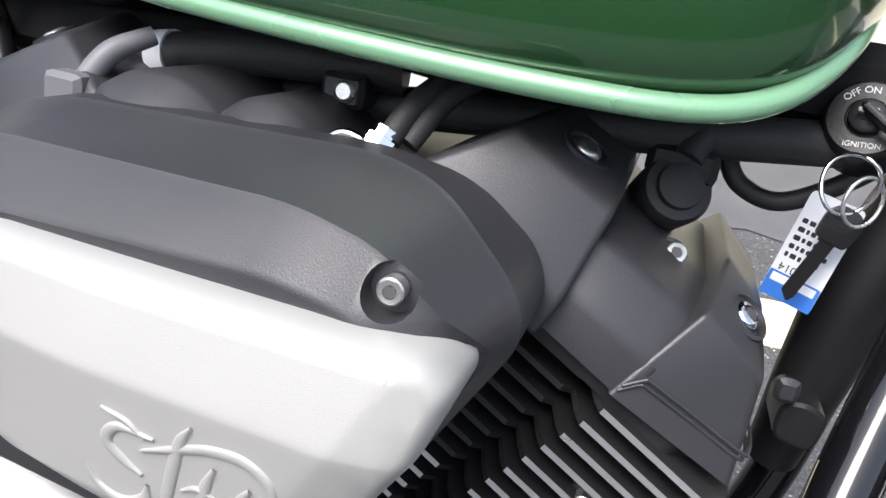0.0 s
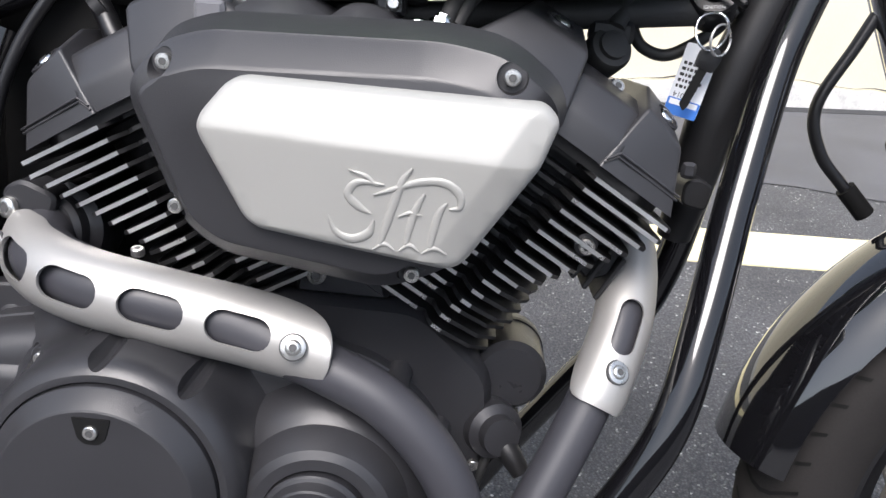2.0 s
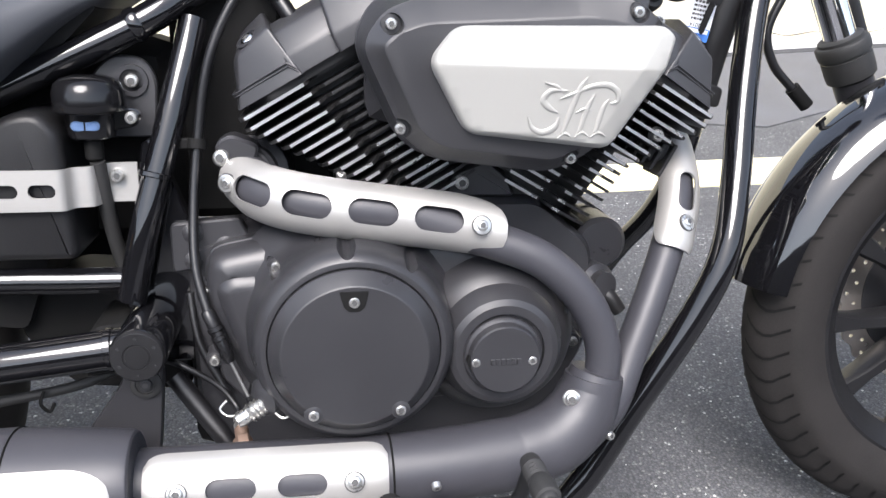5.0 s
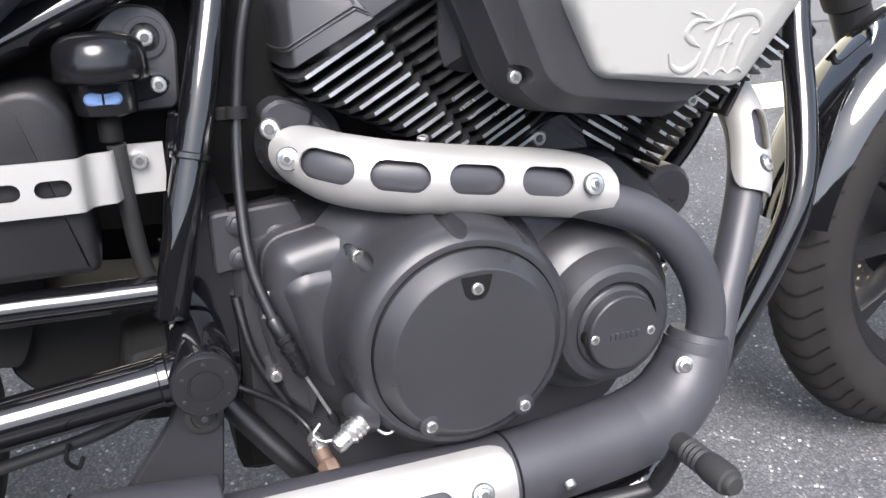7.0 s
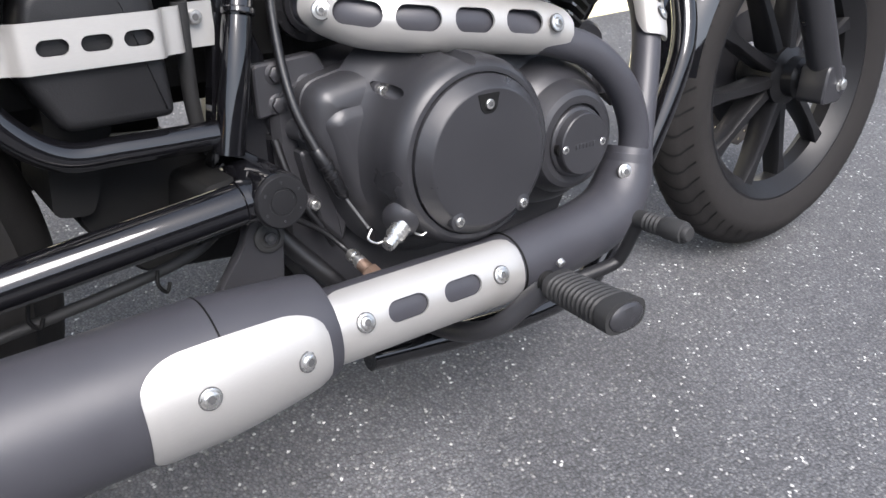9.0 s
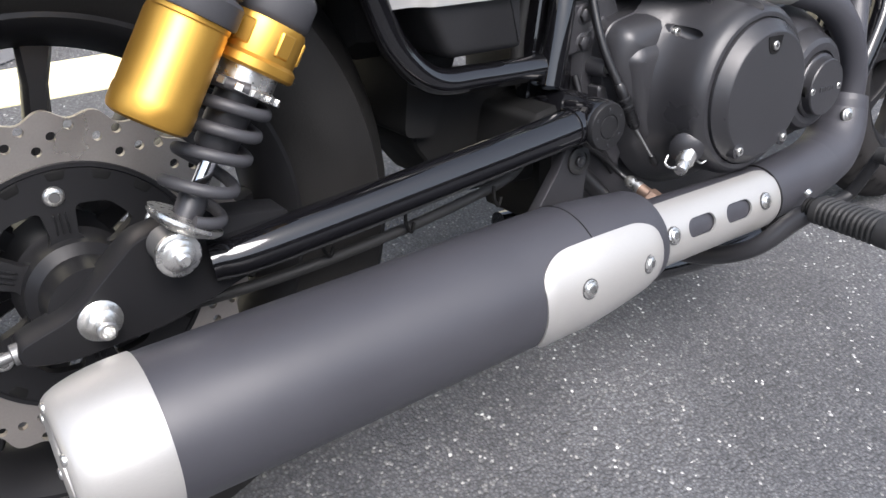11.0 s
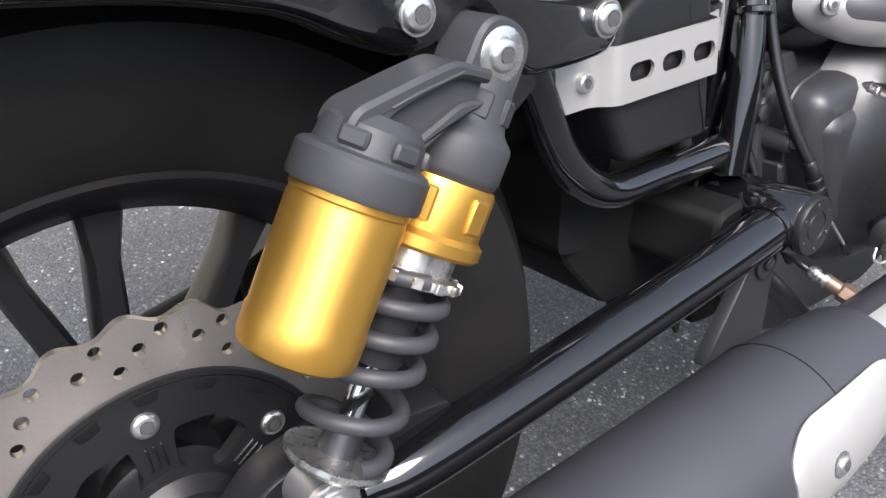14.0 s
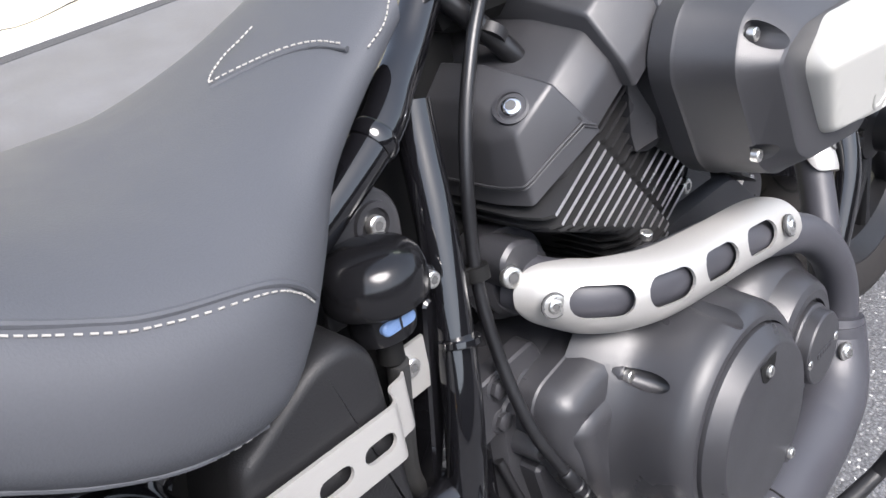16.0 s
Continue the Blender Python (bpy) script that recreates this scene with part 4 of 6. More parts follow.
def scallops():
    """Round scoops that clear the way to each screw of the case."""
    scoop = bmesh.new()
    for x, z, y in BOSSES[3:]:
        c = Vector((0.712, 0.416)) if x < 0.80 else Vector((0.862, 0.400))
        out = (Vector((x, z)) - c).normalized()
        long, wide, reach = 0.032, 0.0135, 0.018
        m = Matrix.Translation((x + out.x * reach, y - 0.056, z + out.y * reach)) @ Matrix.Rotation(-math.atan2(out.y, out.x), 4, "Y") @ Matrix.Diagonal((long, 0.060, wide, 1))
        bmesh.ops.create_uvsphere(scoop, u_segments=24, v_segments=14, radius=1.0, matrix=m)
    # a long scoop up the wall of the clutch dome
    foot, crest = Vector((0.6370, -0.158, 0.4850)), Vector((0.6560, -0.2126, 0.4690))
    m = frame_at(foot.lerp(crest, 0.45) + Vector((-0.0036, 0, 0.0036)), crest - foot) @ Matrix.Diagonal((0.0080, 0.0080, 0.036, 1))
    bmesh.ops.create_uvsphere(scoop, u_segments=24, v_segments=16, radius=1.0, matrix=m)
    return scoop


cover = solid([(0.568, 0.495, 0.02), (0.562, 0.440, 0.03), (0.612, 0.332, 0.04), (0.70, 0.310, 0.03), (0.83, 0.318, 0.04), (0.93, 0.336, 0.03), (0.960, 0.40, 0.03), (0.944, 0.445, 0.03), (0.897, 0.494, 0.04), (0.80, 0.512, 0.05), (0.72, 0.530, 0.05), (0.635, 0.508, 0.03)],
              [(-0.095, 0.0), (-0.120, 0.0), (-0.1215, 0.0015), (-0.132, 0.003), (-0.140, 0.006), (-0.146, 0.011), (-0.150, 0.018), (-0.152, 0.028)], 0.02, 5)
case_cover = part("clutch_case", carve(cover, scallops()), CASE, bike, "matt black cast clutch case", 30)
lobe = solid([(0.575, 0.461, 0.010), (0.590, 0.476, 0.010), (0.640, 0.478, 0.014), (0.640, 0.430, 0.02), (0.634, 0.350, 0.02), (0.606, 0.362, 0.012), (0.584, 0.424, 0.03)], [(-0.10, 0.0), (-0.132, -0.004), (-0.143, -0.001), (-0.1500, 0.0030), (-0.1545, 0.0080), (-0.1570, 0.0130), (-0.1578, 0.0160)], 0.02, 8)
part("case_lobe", lobe, CASE, case_cover, "", 70)
for (cx, cz), prof, segs in (((0.712, 0.416), [(0.132, -0.12), (0.122, -0.140), (0.112, -0.150), (0.1050, -0.160), (0.1012, -0.173), (0.0995, -0.188), (0.0985, -0.202), (0.0965, -0.2100), (0.0925, -0.2160), (0.0885, -0.2190), (0.0858, -0.2195), (0.0835, -0.2195), (0.0828, -0.214), (0.0, -0.214)], 96),
                             ((0.862, 0.400), [(0.092, -0.12), (0.088, -0.150), (0.080, -0.168), (0.073, -0.177), (0.066, -0.183), (0.061, -0.195), (0.056, -0.203), (0.050, -0.206), (0.0415, -0.206), (0.0410, -0.200), (0.0, -0.200)], 80)):
    ring = lathe(prof, segs, y_axis(cx, cz))
    part("case_ring", carve(ring, scallops()), CASE, case_cover, "", 24)
lid = part("clutch_cover", lathe([(0.0818, -0.210), (0.0818, -0.2225), (0.0808, -0.2240), (0.0705, -0.2348), (0.0690, -0.2355), (0.0, -0.2362)], 96, y_axis(0.712, 0.416)), CASE, case_cover, "round black clutch cover held by three screws", 20)
for at in ((0.7115, 0.4709), (0.6713, 0.3586), (0.7543, 0.3592)):
    bolt(case_cover, (at[0], -0.2360, at[1]), 0.0050)
    part("screw_seat", lathe([(0.0098, -0.21), (0.0094, -0.2352), (0.0080, -0.2360), (0, -0.2362)], 24, y_axis(*at)), CASE, case_cover)
# a dark patch on the lid draws the shade inside the screw's notch
part("notch_shade", solid([(0.6975, 0.4815), (0.7255, 0.4815), (0.7215, 0.4655), (0.7165, 0.4610), (0.7065, 0.4610), (0.7015, 0.4655)], [(-0.2345, 0.0), (-0.2364, 0.0006)], 0.002, 2), DARK, case_cover)
part("crank_end_cover", lathe([(0.0400, -0.195), (0.0400, -0.2085), (0.0388, -0.2100), (0.0365, -0.2110), (0.0352, -0.2200), (0.0340, -0.2215), (0.0, -0.2220)], 64, y_axis(0.860, 0.3985)), CASE, case_cover, "small round black cover with two screws", 24)
for at in ((0.8300, 0.3972), (0.8872, 0.3968)):
    part("screw_seat", lathe([(0.0085, -0.20), (0.0083, -0.2165), (0, -0.2170)], 20, y_axis(*at)), DARK, case_cover)
    bolt(case_cover, (at[0], -0.2195, at[1]), 0.0045)
for k in range(6):
    part("cast_mark", box(0.8445 + k * 0.0053, 0.8485 + k * 0.0053, -0.2228, -0.2210, 0.3945, 0.4005, 0.0004), CASE, case_cover)
for x, z, y in BOSSES:
    part("screw_boss", lathe([(0.0115, -0.10), (0.0098, y), (0.0085, y - 0.002), (0, y - 0.002)], 20, y_axis(x, z)), CASE, case_cover)
    bolt(case_cover, (x, y - 0.004, z), 0.0053)
bolt(crankcase, (0.834, -0.100, 0.553), 0.0075)
bolt(crankcase, (0.9704, -0.0893, 0.4693), 0.0075)
# oil filter and starter seen ahead of the front cylinder
part("oil_filter", lathe([(0, -0.085), (0.026, -0.085), (0.031, -0.079), (0.031, -0.01), (0.028, 0)], 40, y_axis(1.000, 0.475)), CASE, crankcase, "black canister ahead of the crankcase")
part("filter_band", lathe([(0.0312, -0.030), (0.0322, -0.029), (0.0322, -0.023), (0.0312, -0.022)], 40, y_axis(1.000, 0.475)), BARREL, crankcase)
part("pump_housing", lathe([(0.024, -0.03), (0.026, 0.0), (0.024, 0.016), (0.017, 0.020), (0.016, 0.030), (0, 0.031)], 32, frame_at(Vector((0.986, -0.090, 0.432)), (0.35, -0.9, 0.1))), CASE, crankcase, "rounded black pump housing")
part("pump_snout", tube([(0.990, -0.10, 0.432), (1.004, -0.112, 0.420), (1.016, -0.118, 0.405)], [0.011, 0.010, 0.008], 16), MATTE, crankcase)
bolt(crankcase, (0.975, -0.118, 0.408), 0.0045)
part("sensor_plug", box(0.985, 1.012, -0.10, -0.07, 0.41, 0.445, 0.005), RUBBER, crankcase)
part("sensor_lead", tube([(0.995, -0.09, 0.44), (0.985, -0.10, 0.40), (0.975, -0.105, 0.37)], 0.0045, 10), RUBBER, crankcase)
# engine mount at the back of the case
part("rear_mount", solid([(0.530, 0.515), (0.600, 0.520), (0.610, 0.500), (0.575, 0.470), (0.530, 0.462)], [(-0.085, 0), (-0.100, 0), (-0.102, 0.002)], 0.006, 3), CASE, crankcase)
for at in ((0.585, 0.490), (0.553, 0.505), (0.553, 0.475)):
    bolt(crankcase, (at[0], -0.103, at[1]), 0.0078, kind="hex", material=CASE)


# ---- exhaust ----
def shield(name, pts, R, thick, half_deg, slots, parent, label, end=0.16, n=24, side=(0, -1, 0), lift=0.0, slot_half=0.0145, slot_r=0.0095, tip=0.52, straight=False, swell=1.0, fore=1.0):
    """A steel heat shield over a pipe, with slots cut through it."""
    line = curve_points(pts, n)
    fr = frames_along(line, side)
    bm = bmesh.new()
    K = 14
    rings = []
    total = sum((b - a).length for a, b in zip(line, line[1:]))
    run = 0.0
    stations = []
    for i, (p, t, nn, bb) in enumerate(fr):
        run += (line[i] - line[i - 1]).length if i else 0
        stations.append(run / total)
    for (p, t, nn, bb), s in zip(fr, stations):
        e = min(s, (1 - s) / fore) / end
        h = radians(half_deg) * (1 if e >= 1 else tip + (1 - tip) * (e if straight else math.sqrt(max(0, 1 - (1 - e) ** 2))))
        rr = R * (1 if e > 0.25 else 1 - 0.03 * (1 - e / 0.25)) * (swell + (1 - swell) * ease(min(s, 1.25 * (1 - s)) / 0.25))
        angs = [-h + 2 * h * j / K for j in range(K + 1)]
        row = [p + (rr if abs(a) < h * 0.999 else rr - thick * 0.3) * (math.cos(a + lift) * nn + math.sin(a + lift) * bb) for a in angs]
        row += [p + (rr - thick) * (math.cos(a + lift) * nn + math.sin(a + lift) * bb) for a in reversed(angs)]
        rings.append([bm.verts.new(v) for v in row])
    q = 2 * K + 2
    for a, b in zip(rings, rings[1:]):
        for j in range(q):
            bm.faces.new((a[j], a[(j + 1) % q], b[(j + 1) % q], b[j]))
    bm.faces.new(rings[0]), bm.faces.new(rings[-1])
    cut = bmesh.new()
    for s, da in slots:
        i = min(range(len(stations)), key=lambda k: abs(stations[k] - s))
        p, t, nn, bb = fr[i]
        n2 = math.cos(da) * nn + math.sin(da) * bb
        b2 = t.cross(n2)
        loop = slot2(0, 0, slot_half, slot_r)
        lo = [cut.verts.new(p + n2 * R * 0.3 + t * v.x + b2 * v.y) for v in loop]
        hi = [cut.verts.new(p + n2 * R * 1.6 + t * v.x + b2 * v.y) for v in loop]
        for j in range(len(loop)):
            cut.faces.new((lo[j], lo[(j + 1) % len(loop)], hi[(j + 1) % len(loop)], hi[j]))
        cut.faces.new(lo), cut.faces.new(hi)
    if slots:
        bm = carve(bm, cut)
    else:
        cut.free()
    return part(name, bm, SHIELD, parent, label, 32), fr, stations


def shield_bolt(parent, at, way, r=0.0058):
    # a flat dark disc round the washer draws the shade of its recess
    part("recess_shade_disc", lathe([(0.0099, -0.002), (0.0099, 0.0004), (0.0090, 0.0006), (0, 0.0006)], 28, frame_at(Vector(at), way)), RECESS_SHADE, parent)
    part("washer", lathe([(0.0088, -0.002), (0.0088, 0.0010), (0.0078, 0.0014), (0, 0.0014)], 24, frame_at(Vector(at), way)), STEEL, parent)
    bolt(parent, Vector(at) + Vector(way).normalized() * 0.0012, r, way, "button")


rear_line = [(0.606, -0.080, 0.565), (0.630, -0.130, 0.554), (0.690, -0.156, 0.544), (0.780, -0.162, 0.531), (0.850, -0.174, 0.510), (0.905, -0.184, 0.488), (0.948, -0.190, 0.446), (0.970, -0.193, 0.395), (0.966, -0.195, 0.345), (0.945, -0.198, 0.30)]
rear_pipe = part("rear_exhaust_pipe", tube(rear_line, [0.022, 0.0250, 0.0255, 0.0240, 0.0192, 0.0188, 0.0188, 0.0185, 0.0185, 0.0185], 32), PIPE, bike, "charcoal painted rear exhaust header pipe")
rear_shield, _, _ = shield("heat_shield", [(0.606, -0.092, 0.562), (0.617, -0.115, 0.558), (0.634, -0.137, 0.5525), (0.673, -0.1555, 0.546), (0.734, -0.1605, 0.5375), (0.797, -0.1630, 0.5295), (0.832, -0.1660, 0.5235), (0.866, -0.1710, 0.5160)], 0.0302, 0.0028, 90, [(0.180, -0.15), (0.342, -0.2), (0.548, -0.22), (0.757, -0.22)], rear_pipe, "brushed steel heat shield with four slots", 0.22, slot_half=0.0120, slot_r=0.0122, tip=0.05, swell=0.90, fore=0.62)
shield_bolt(rear_shield, (0.593, -0.1335, 0.5633), (-0.45, -0.9, 0.1))
shield_bolt(rear_shield, (0.8372, -0.1975, 0.5306), (0.1, -0.95, 0.3))
bolt(rear_shield, (0.705, -0.140, 0.570), 0.005, (0, -0.2, 1))
part("port_flange", lathe([(0.020, -0.03), (0.036, -0.03), (0.038, -0.026), (0.038, 0.0), (0.030, 0.006), (0.030, 0.016), (0.026, 0.02)], 32, frame_at(Vector((0.615, -0.07, 0.563)), (-0.25, -1, 0.05))), CASE, rear_pipe)
part("port_lug", solid([(-0.012, -0.014), (0.02, -0.02), (0.03, 0.01), (0.0, 0.022), (-0.016, 0.012)], [(-0.07, 0), (-0.098, 0), (-0.101, 0.003)], 0.008, 3, m=Matrix.Translation((0.595, 0, 0.585))), CASE, rear_pipe)
bolt(rear_pipe, (0.5856, -0.103, 0.583), 0.0088, (-0.3, -0.95, 0.1), "button")

front_line = [(1.078, -0.02, 0.615), (1.088, -0.048, 0.580), (1.083, -0.090, 0.540), (1.066, -0.122, 0.495), (1.040, -0.146, 0.435), (1.010, -0.168, 0.372), (0.985, -0.188, 0.325), (0.95, -0.198, 0.29)]
front_pipe = part("front_exhaust_pipe", tube(front_line, 0.0185, 32), PIPE, bike, "charcoal painted front exhaust header pipe")
front_shield, _, _ = shield("heat_shield", [(1.078, -0.022, 0.612), (1.088, -0.050, 0.578), (1.083, -0.090, 0.540), (1.068, -0.120, 0.498), (1.060, -0.130, 0.478)], 0.0255, 0.0026, 84, [(0.64, 0.05)], front_pipe, "brushed steel heat shield with one slot", 0.16, slot_half=0.0140, slot_r=0.0098)
shield_bolt(front_shield, (1.1053, -0.0705, 0.5672), (0.62, -0.75, 0.2))
shield_bolt(front_shield, (1.0763, -0.1395, 0.5128), (0.35, -0.75, 0.5))

coll_line = [(0.962, -0.192, 0.362), (0.952, -0.197, 0.325), (0.915, -0.204, 0.298), (0.86, -0.210, 0.287), (0.742, -0.2165, 0.2825), (0.62, -0.2175, 0.2840), (0.50, -0.2200, 0.2860), (0.45, -0.2240, 0.2900)]
collector = part("exhaust_collector", tube(coll_line, [0.030, 0.034, 0.037, 0.0375, 0.0365, 0.0365, 0.0365, 0.0365], 40), PIPE, bike, "charcoal exhaust collector where both headers join")
part("joint_cover", tube([(0.9665, -0.191, 0.368), (0.961, -0.193, 0.350), (0.945, -0.198, 0.320), (0.918, -0.204, 0.299), (0.880, -0.2085, 0.2895)], [0.0280, 0.0316, 0.0362, 0.0379, 0.0370], 40), PIPE, collector)
part("joint_seam", lathe([(0.0374, -0.001), (0.0382, 0), (0.0374, 0.001)], 40, frame_at(Vector((0.745, -0.2165, 0.2825)), (1, 0.04, 0.01))), DARK, collector)
shield_bolt(collector, (0.9318, -0.2170, 0.3500), (-0.25, -0.95, 0.2), 0.0070)
bolt(collector, (0.979, -0.209, 0.3006), 0.0048, (0.4, -0.8, 0.1))
pipe_shield, _, _ = shield("heat_shield", [(0.7405, -0.2165, 0.2828), (0.625, -0.2175, 0.2840), (0.5125, -0.2195, 0.2858)], 0.0405, 0.0026, 66, [(0.356, 0.32), (0.646, 0.32)], collector, "brushed steel heat shield with two slots", 0.10, lift=0.20, slot_half=0.0125, slot_r=0.0108, tip=0.66)
shield_bolt(pipe_shield, (0.5440, -0.2578, 0.2982), (0, -0.94, 0.34), 0.0068)
shield_bolt(pipe_shield, (0.7080, -0.2560, 0.2965), (0, -0.94, 0.34), 0.0068)

M0, M1 = Vector((-0.006, -0.2311, 0.2832)), Vector((0.475, -0.2348, 0.2990))
mw = (M1 - M0).normalized()
mm = frame_at(M0, mw)
can = lathe([(0.0590, 0.0), (0.0600, 0.004), (0.0605, 0.10), (0.0605, 0.38), (0.0602, 0.4095), (0.0594, 0.410), (0.0592, 0.413), (0.0578, 0.435), (0.0550, 0.465), (0.0520, 0.492), (0.0500, 0.508), (0.0485, 0.5125), (0.0460, 0.5140), (0.0385, 0.5120)], 80, mm)
muffler = part("muffler", can, PIPE, bike, "charcoal painted round muffler with a steel end cap", 30)
part("muffler_seam", lathe([(0.0600, 0.409), (0.0609, 0.410), (0.0600, 0.411)], 80, mm), DARK, muffler)
cap_prof = [(0.0612, 0.009), (0.0615, 0.006), (0.0613, -0.006), (0.0603, -0.019), (0.0582, -0.032), (0.0552, -0.043), (0.0520, -0.0500), (0.0490, -0.0535), (0.0460, -0.0548), (0.0370, -0.0545), (0.0330, -0.0525), (0.0310, -0.046), (0.0305, -0.038)]
end_cap = part("end_cap", lathe([(0.0580, 0.009)] + cap_prof, 80, mm), SHIELD, muffler, "brushed steel muffler end cap", 40)
part("end_plate", lathe([(0.0330, -0.047), (0.0330, -0.043), (0.0265, -0.0425), (0.0260, -0.046), (0.0245, -0.0465), (0.0235, -0.005), (0, -0.003)], 48, mm), SATIN, end_cap, "black outlet ring inside the end cap")
for k in range(6):
    a = radians(20 + 60 * k)
    bolt(end_cap, mm @ Vector((0.0455 * math.cos(a), 0.0455 * math.sin(a), -0.0545)), 0.0048, -mw, "button")
muff_shield, _, _ = shield("heat_shield", [M0 + mw * 0.338, M0 + mw * 0.38, M0 + mw * 0.41, M0 + mw * 0.445, M0 + mw * 0.500], 0.0640, 0.0026, 54, [], muffler, "brushed steel shield on the muffler shoulder", 0.25, lift=0.12, straight=False)
for v in muff_shield.data.vertices:
    s = (v.co - M0).dot(mw)
    if s > 0.40:
        c = M0 + mw * s
        v.co = c + (v.co - c) * (1 - 0.17 * ((s - 0.40) / 0.100) ** 1.4)
shield_bolt(muff_shield, (0.3800, -0.2972, 0.3045), (0, -0.98, 0.14), 0.0072)
shield_bolt(muff_shield, (0.4680, -0.2905, 0.3010), (0.22, -0.97, 0.08), 0.0072)

# ---- swingarm, shock and frame ----
arm = tube([(0.500, -0.160, 0.409), (0.470, -0.166, 0.4065), (0.30, -0.164, 0.3875), (0.135, -0.159, 0.369), (0.090, -0.150, 0.364)], [0.0190, 0.0195, 0.0195, 0.0195, 0.0185], 32)
swingarm = part("swingarm", arm, RAIL, bike, "gloss black tubular swingarm")
part("axle_plate", solid([(0.165, 0.392), (0.150, 0.350, 0.015), (0.05, 0.318, 0.02), (-0.030, 0.312, 0.02), (-0.062, 0.320, 0.008), (-0.062, 0.336, 0.008), (-0.02, 0.350), (0.035, 0.398), (0.075, 0.405)], [(-0.118, 0.002), (-0.120, 0), (-0.148, 0), (-0.150, 0.0015)], 0.01, 4), WHEELM, swingarm, "black axle plate with adjuster")
part("left_arm", tube([(0.50, 0.13, 0.405), (0.30, 0.145, 0.391), (0.0, 0.135, 0.342)], 0.020, 20), DARK, swingarm)
part("belt_guard", solid([(0.14, 0.352), (0.30, 0.372), (0.47, 0.395), (0.50, 0.430), (0.47, 0.462), (0.34, 0.446), (0.20, 0.420), (0.14, 0.398)], [(0.150, 0.002), (0.148, 0.0), (0.112, 0.0), (0.110, 0.002)], 0.012, 3), MATTE, swingarm, "black belt guard on the far side")
part("cross_brace", solid([(0.44, 0.365), (0.50, 0.372), (0.50, 0.425), (0.45, 0.418)], [(0.13, 0), (0.128, 0.0), (-0.135, 0), (-0.14, 0.004)], 0.01, 3), DARK, swingarm)
bolt(swingarm, (-0.002, -0.152, 0.3404), 0.0122, kind="hex", name="axle_nut", label="large plated axle nut")
part("axle_end", lathe([(0.0078, 0.0), (0.0078, 0.0130), (0.0066, 0.0145), (0.0048, 0.0145), (0.0044, 0.006), (0, 0.006)], 24, frame_at(Vector((-0.002, -0.158, 0.3404)), (0, -1, 0))), STEEL, swingarm)
part("adjuster_bolt", lathe([(0, -0.05), (0.0042, -0.05), (0.0042, 0.0), (0.0085, 0.001), (0.0085, 0.007), (0.0042, 0.008), (0.0042, 0.028), (0.0068, 0.029), (0.0068, 0.036), (0, 0.0365)], 12, frame_at(Vector((-0.058, -0.136, 0.327)), (-1, 0, -0.12))), DULL, swingarm, "plated chain adjuster bolt")
part("pivot_boss", lathe([(0.027, -0.10), (0.027, -0.183), (0.025, -0.186)], 40, Matrix(((1, 0, 0, 0.506), (0, 0, 1, 0), (0, 1, 0, 0.4075), (0, 0, 0, 1)))), RAIL, swingarm)
part("pivot_cap", lathe([(0.0255, -0.183), (0.0255, -0.1895), (0.0240, -0.1915), (0.0135, -0.1915), (0.0130, -0.1905), (0.0115, -0.1905), (0.0110, -0.1915), (0, -0.1918)], 48, Matrix(((1, 0, 0, 0.506), (0, 0, 1, 0), (0, 1, 0, 0.4075), (0, 0, 0, 1)))), MATTE, swingarm, "black plastic pivot cap")
for k in range(6):
    a = radians(30 + 60 * k)
    part("cap_dimple", lathe([(0.0016, 0.0), (0.0013, 0.0006), (0, 0.0006)], 10, frame_at(Vector((0.506 + 0.0190 * math.cos(a), -0.1915, 0.4075 + 0.0190 * math.sin(a))), (0, -1, 0))), CASE, swingarm)
part("weld_collar", lathe([(0.0197, 0), (0.0210, 0.001), (0.0210, 0.007), (0.0197, 0.008)], 32, frame_at(Vector((0.474, -0.166, 0.407)), (1, 0.0, 0.11))), RAIL, swingarm)

# shock absorber
S0, S1 = Vector((0.0559, -0.168, 0.3906)), Vector((0.1875, -0.170, 0.6079))
sw = (S1 - S0).normalized()
sm = frame_at(S0, sw, (0, 1, 0))
L = (S1 - S0).length
shock = part("shock_absorber", lathe([(0, 0.02), (0.011, 0.02), (0.0115, 0.043), (0.009, 0.047), (0.0062, 0.048), (0.0062, 0.082), (0.0150, 0.0825), (0.0165, 0.085), (0.0165, 0.160), (0, 0.16)], 28, sm), CASE, bike, "gold and black rear shock with a remote reservoir")
part("damper_rod", lathe([(0.0066, 0.047), (0.0066, 0.082)], 20, sm), CHROME, shock)
LIFT = (0.0300, 0.0545, 0.0815, 0.1005, 0.1190, 0.1345)
coil = []
for i in range(5 * 22 + 1):
    t = i / 22
    lo = min(int(t), 4)
    a = 2 * math.pi * t - math.pi * 0.55
    coil.append(sm @ Vector((0.0255 * math.cos(a), 0.0255 * math.sin(a), LIFT[lo] + (LIFT[lo + 1] - LIFT[lo]) * (t - lo))))
part("spring", tube(coil, 0.0048, 12, 1, side=(0, 0.3, 1)), CAST, shock, "charcoal coil spring")
part("spring_seat", lathe([(0.010, 0.014), (0.026, 0.020), (0.030, 0.024), (0.030, 0.027), (0.012, 0.028)], 36, sm), STEEL, shock)
part("upper_seat", lathe([(0.017, 0.130), (0.0290, 0.131), (0.0290, 0.136), (0.0240, 0.138), (0.0240, 0.152), (0.017, 0.153)], 36, sm), STEEL, shock)
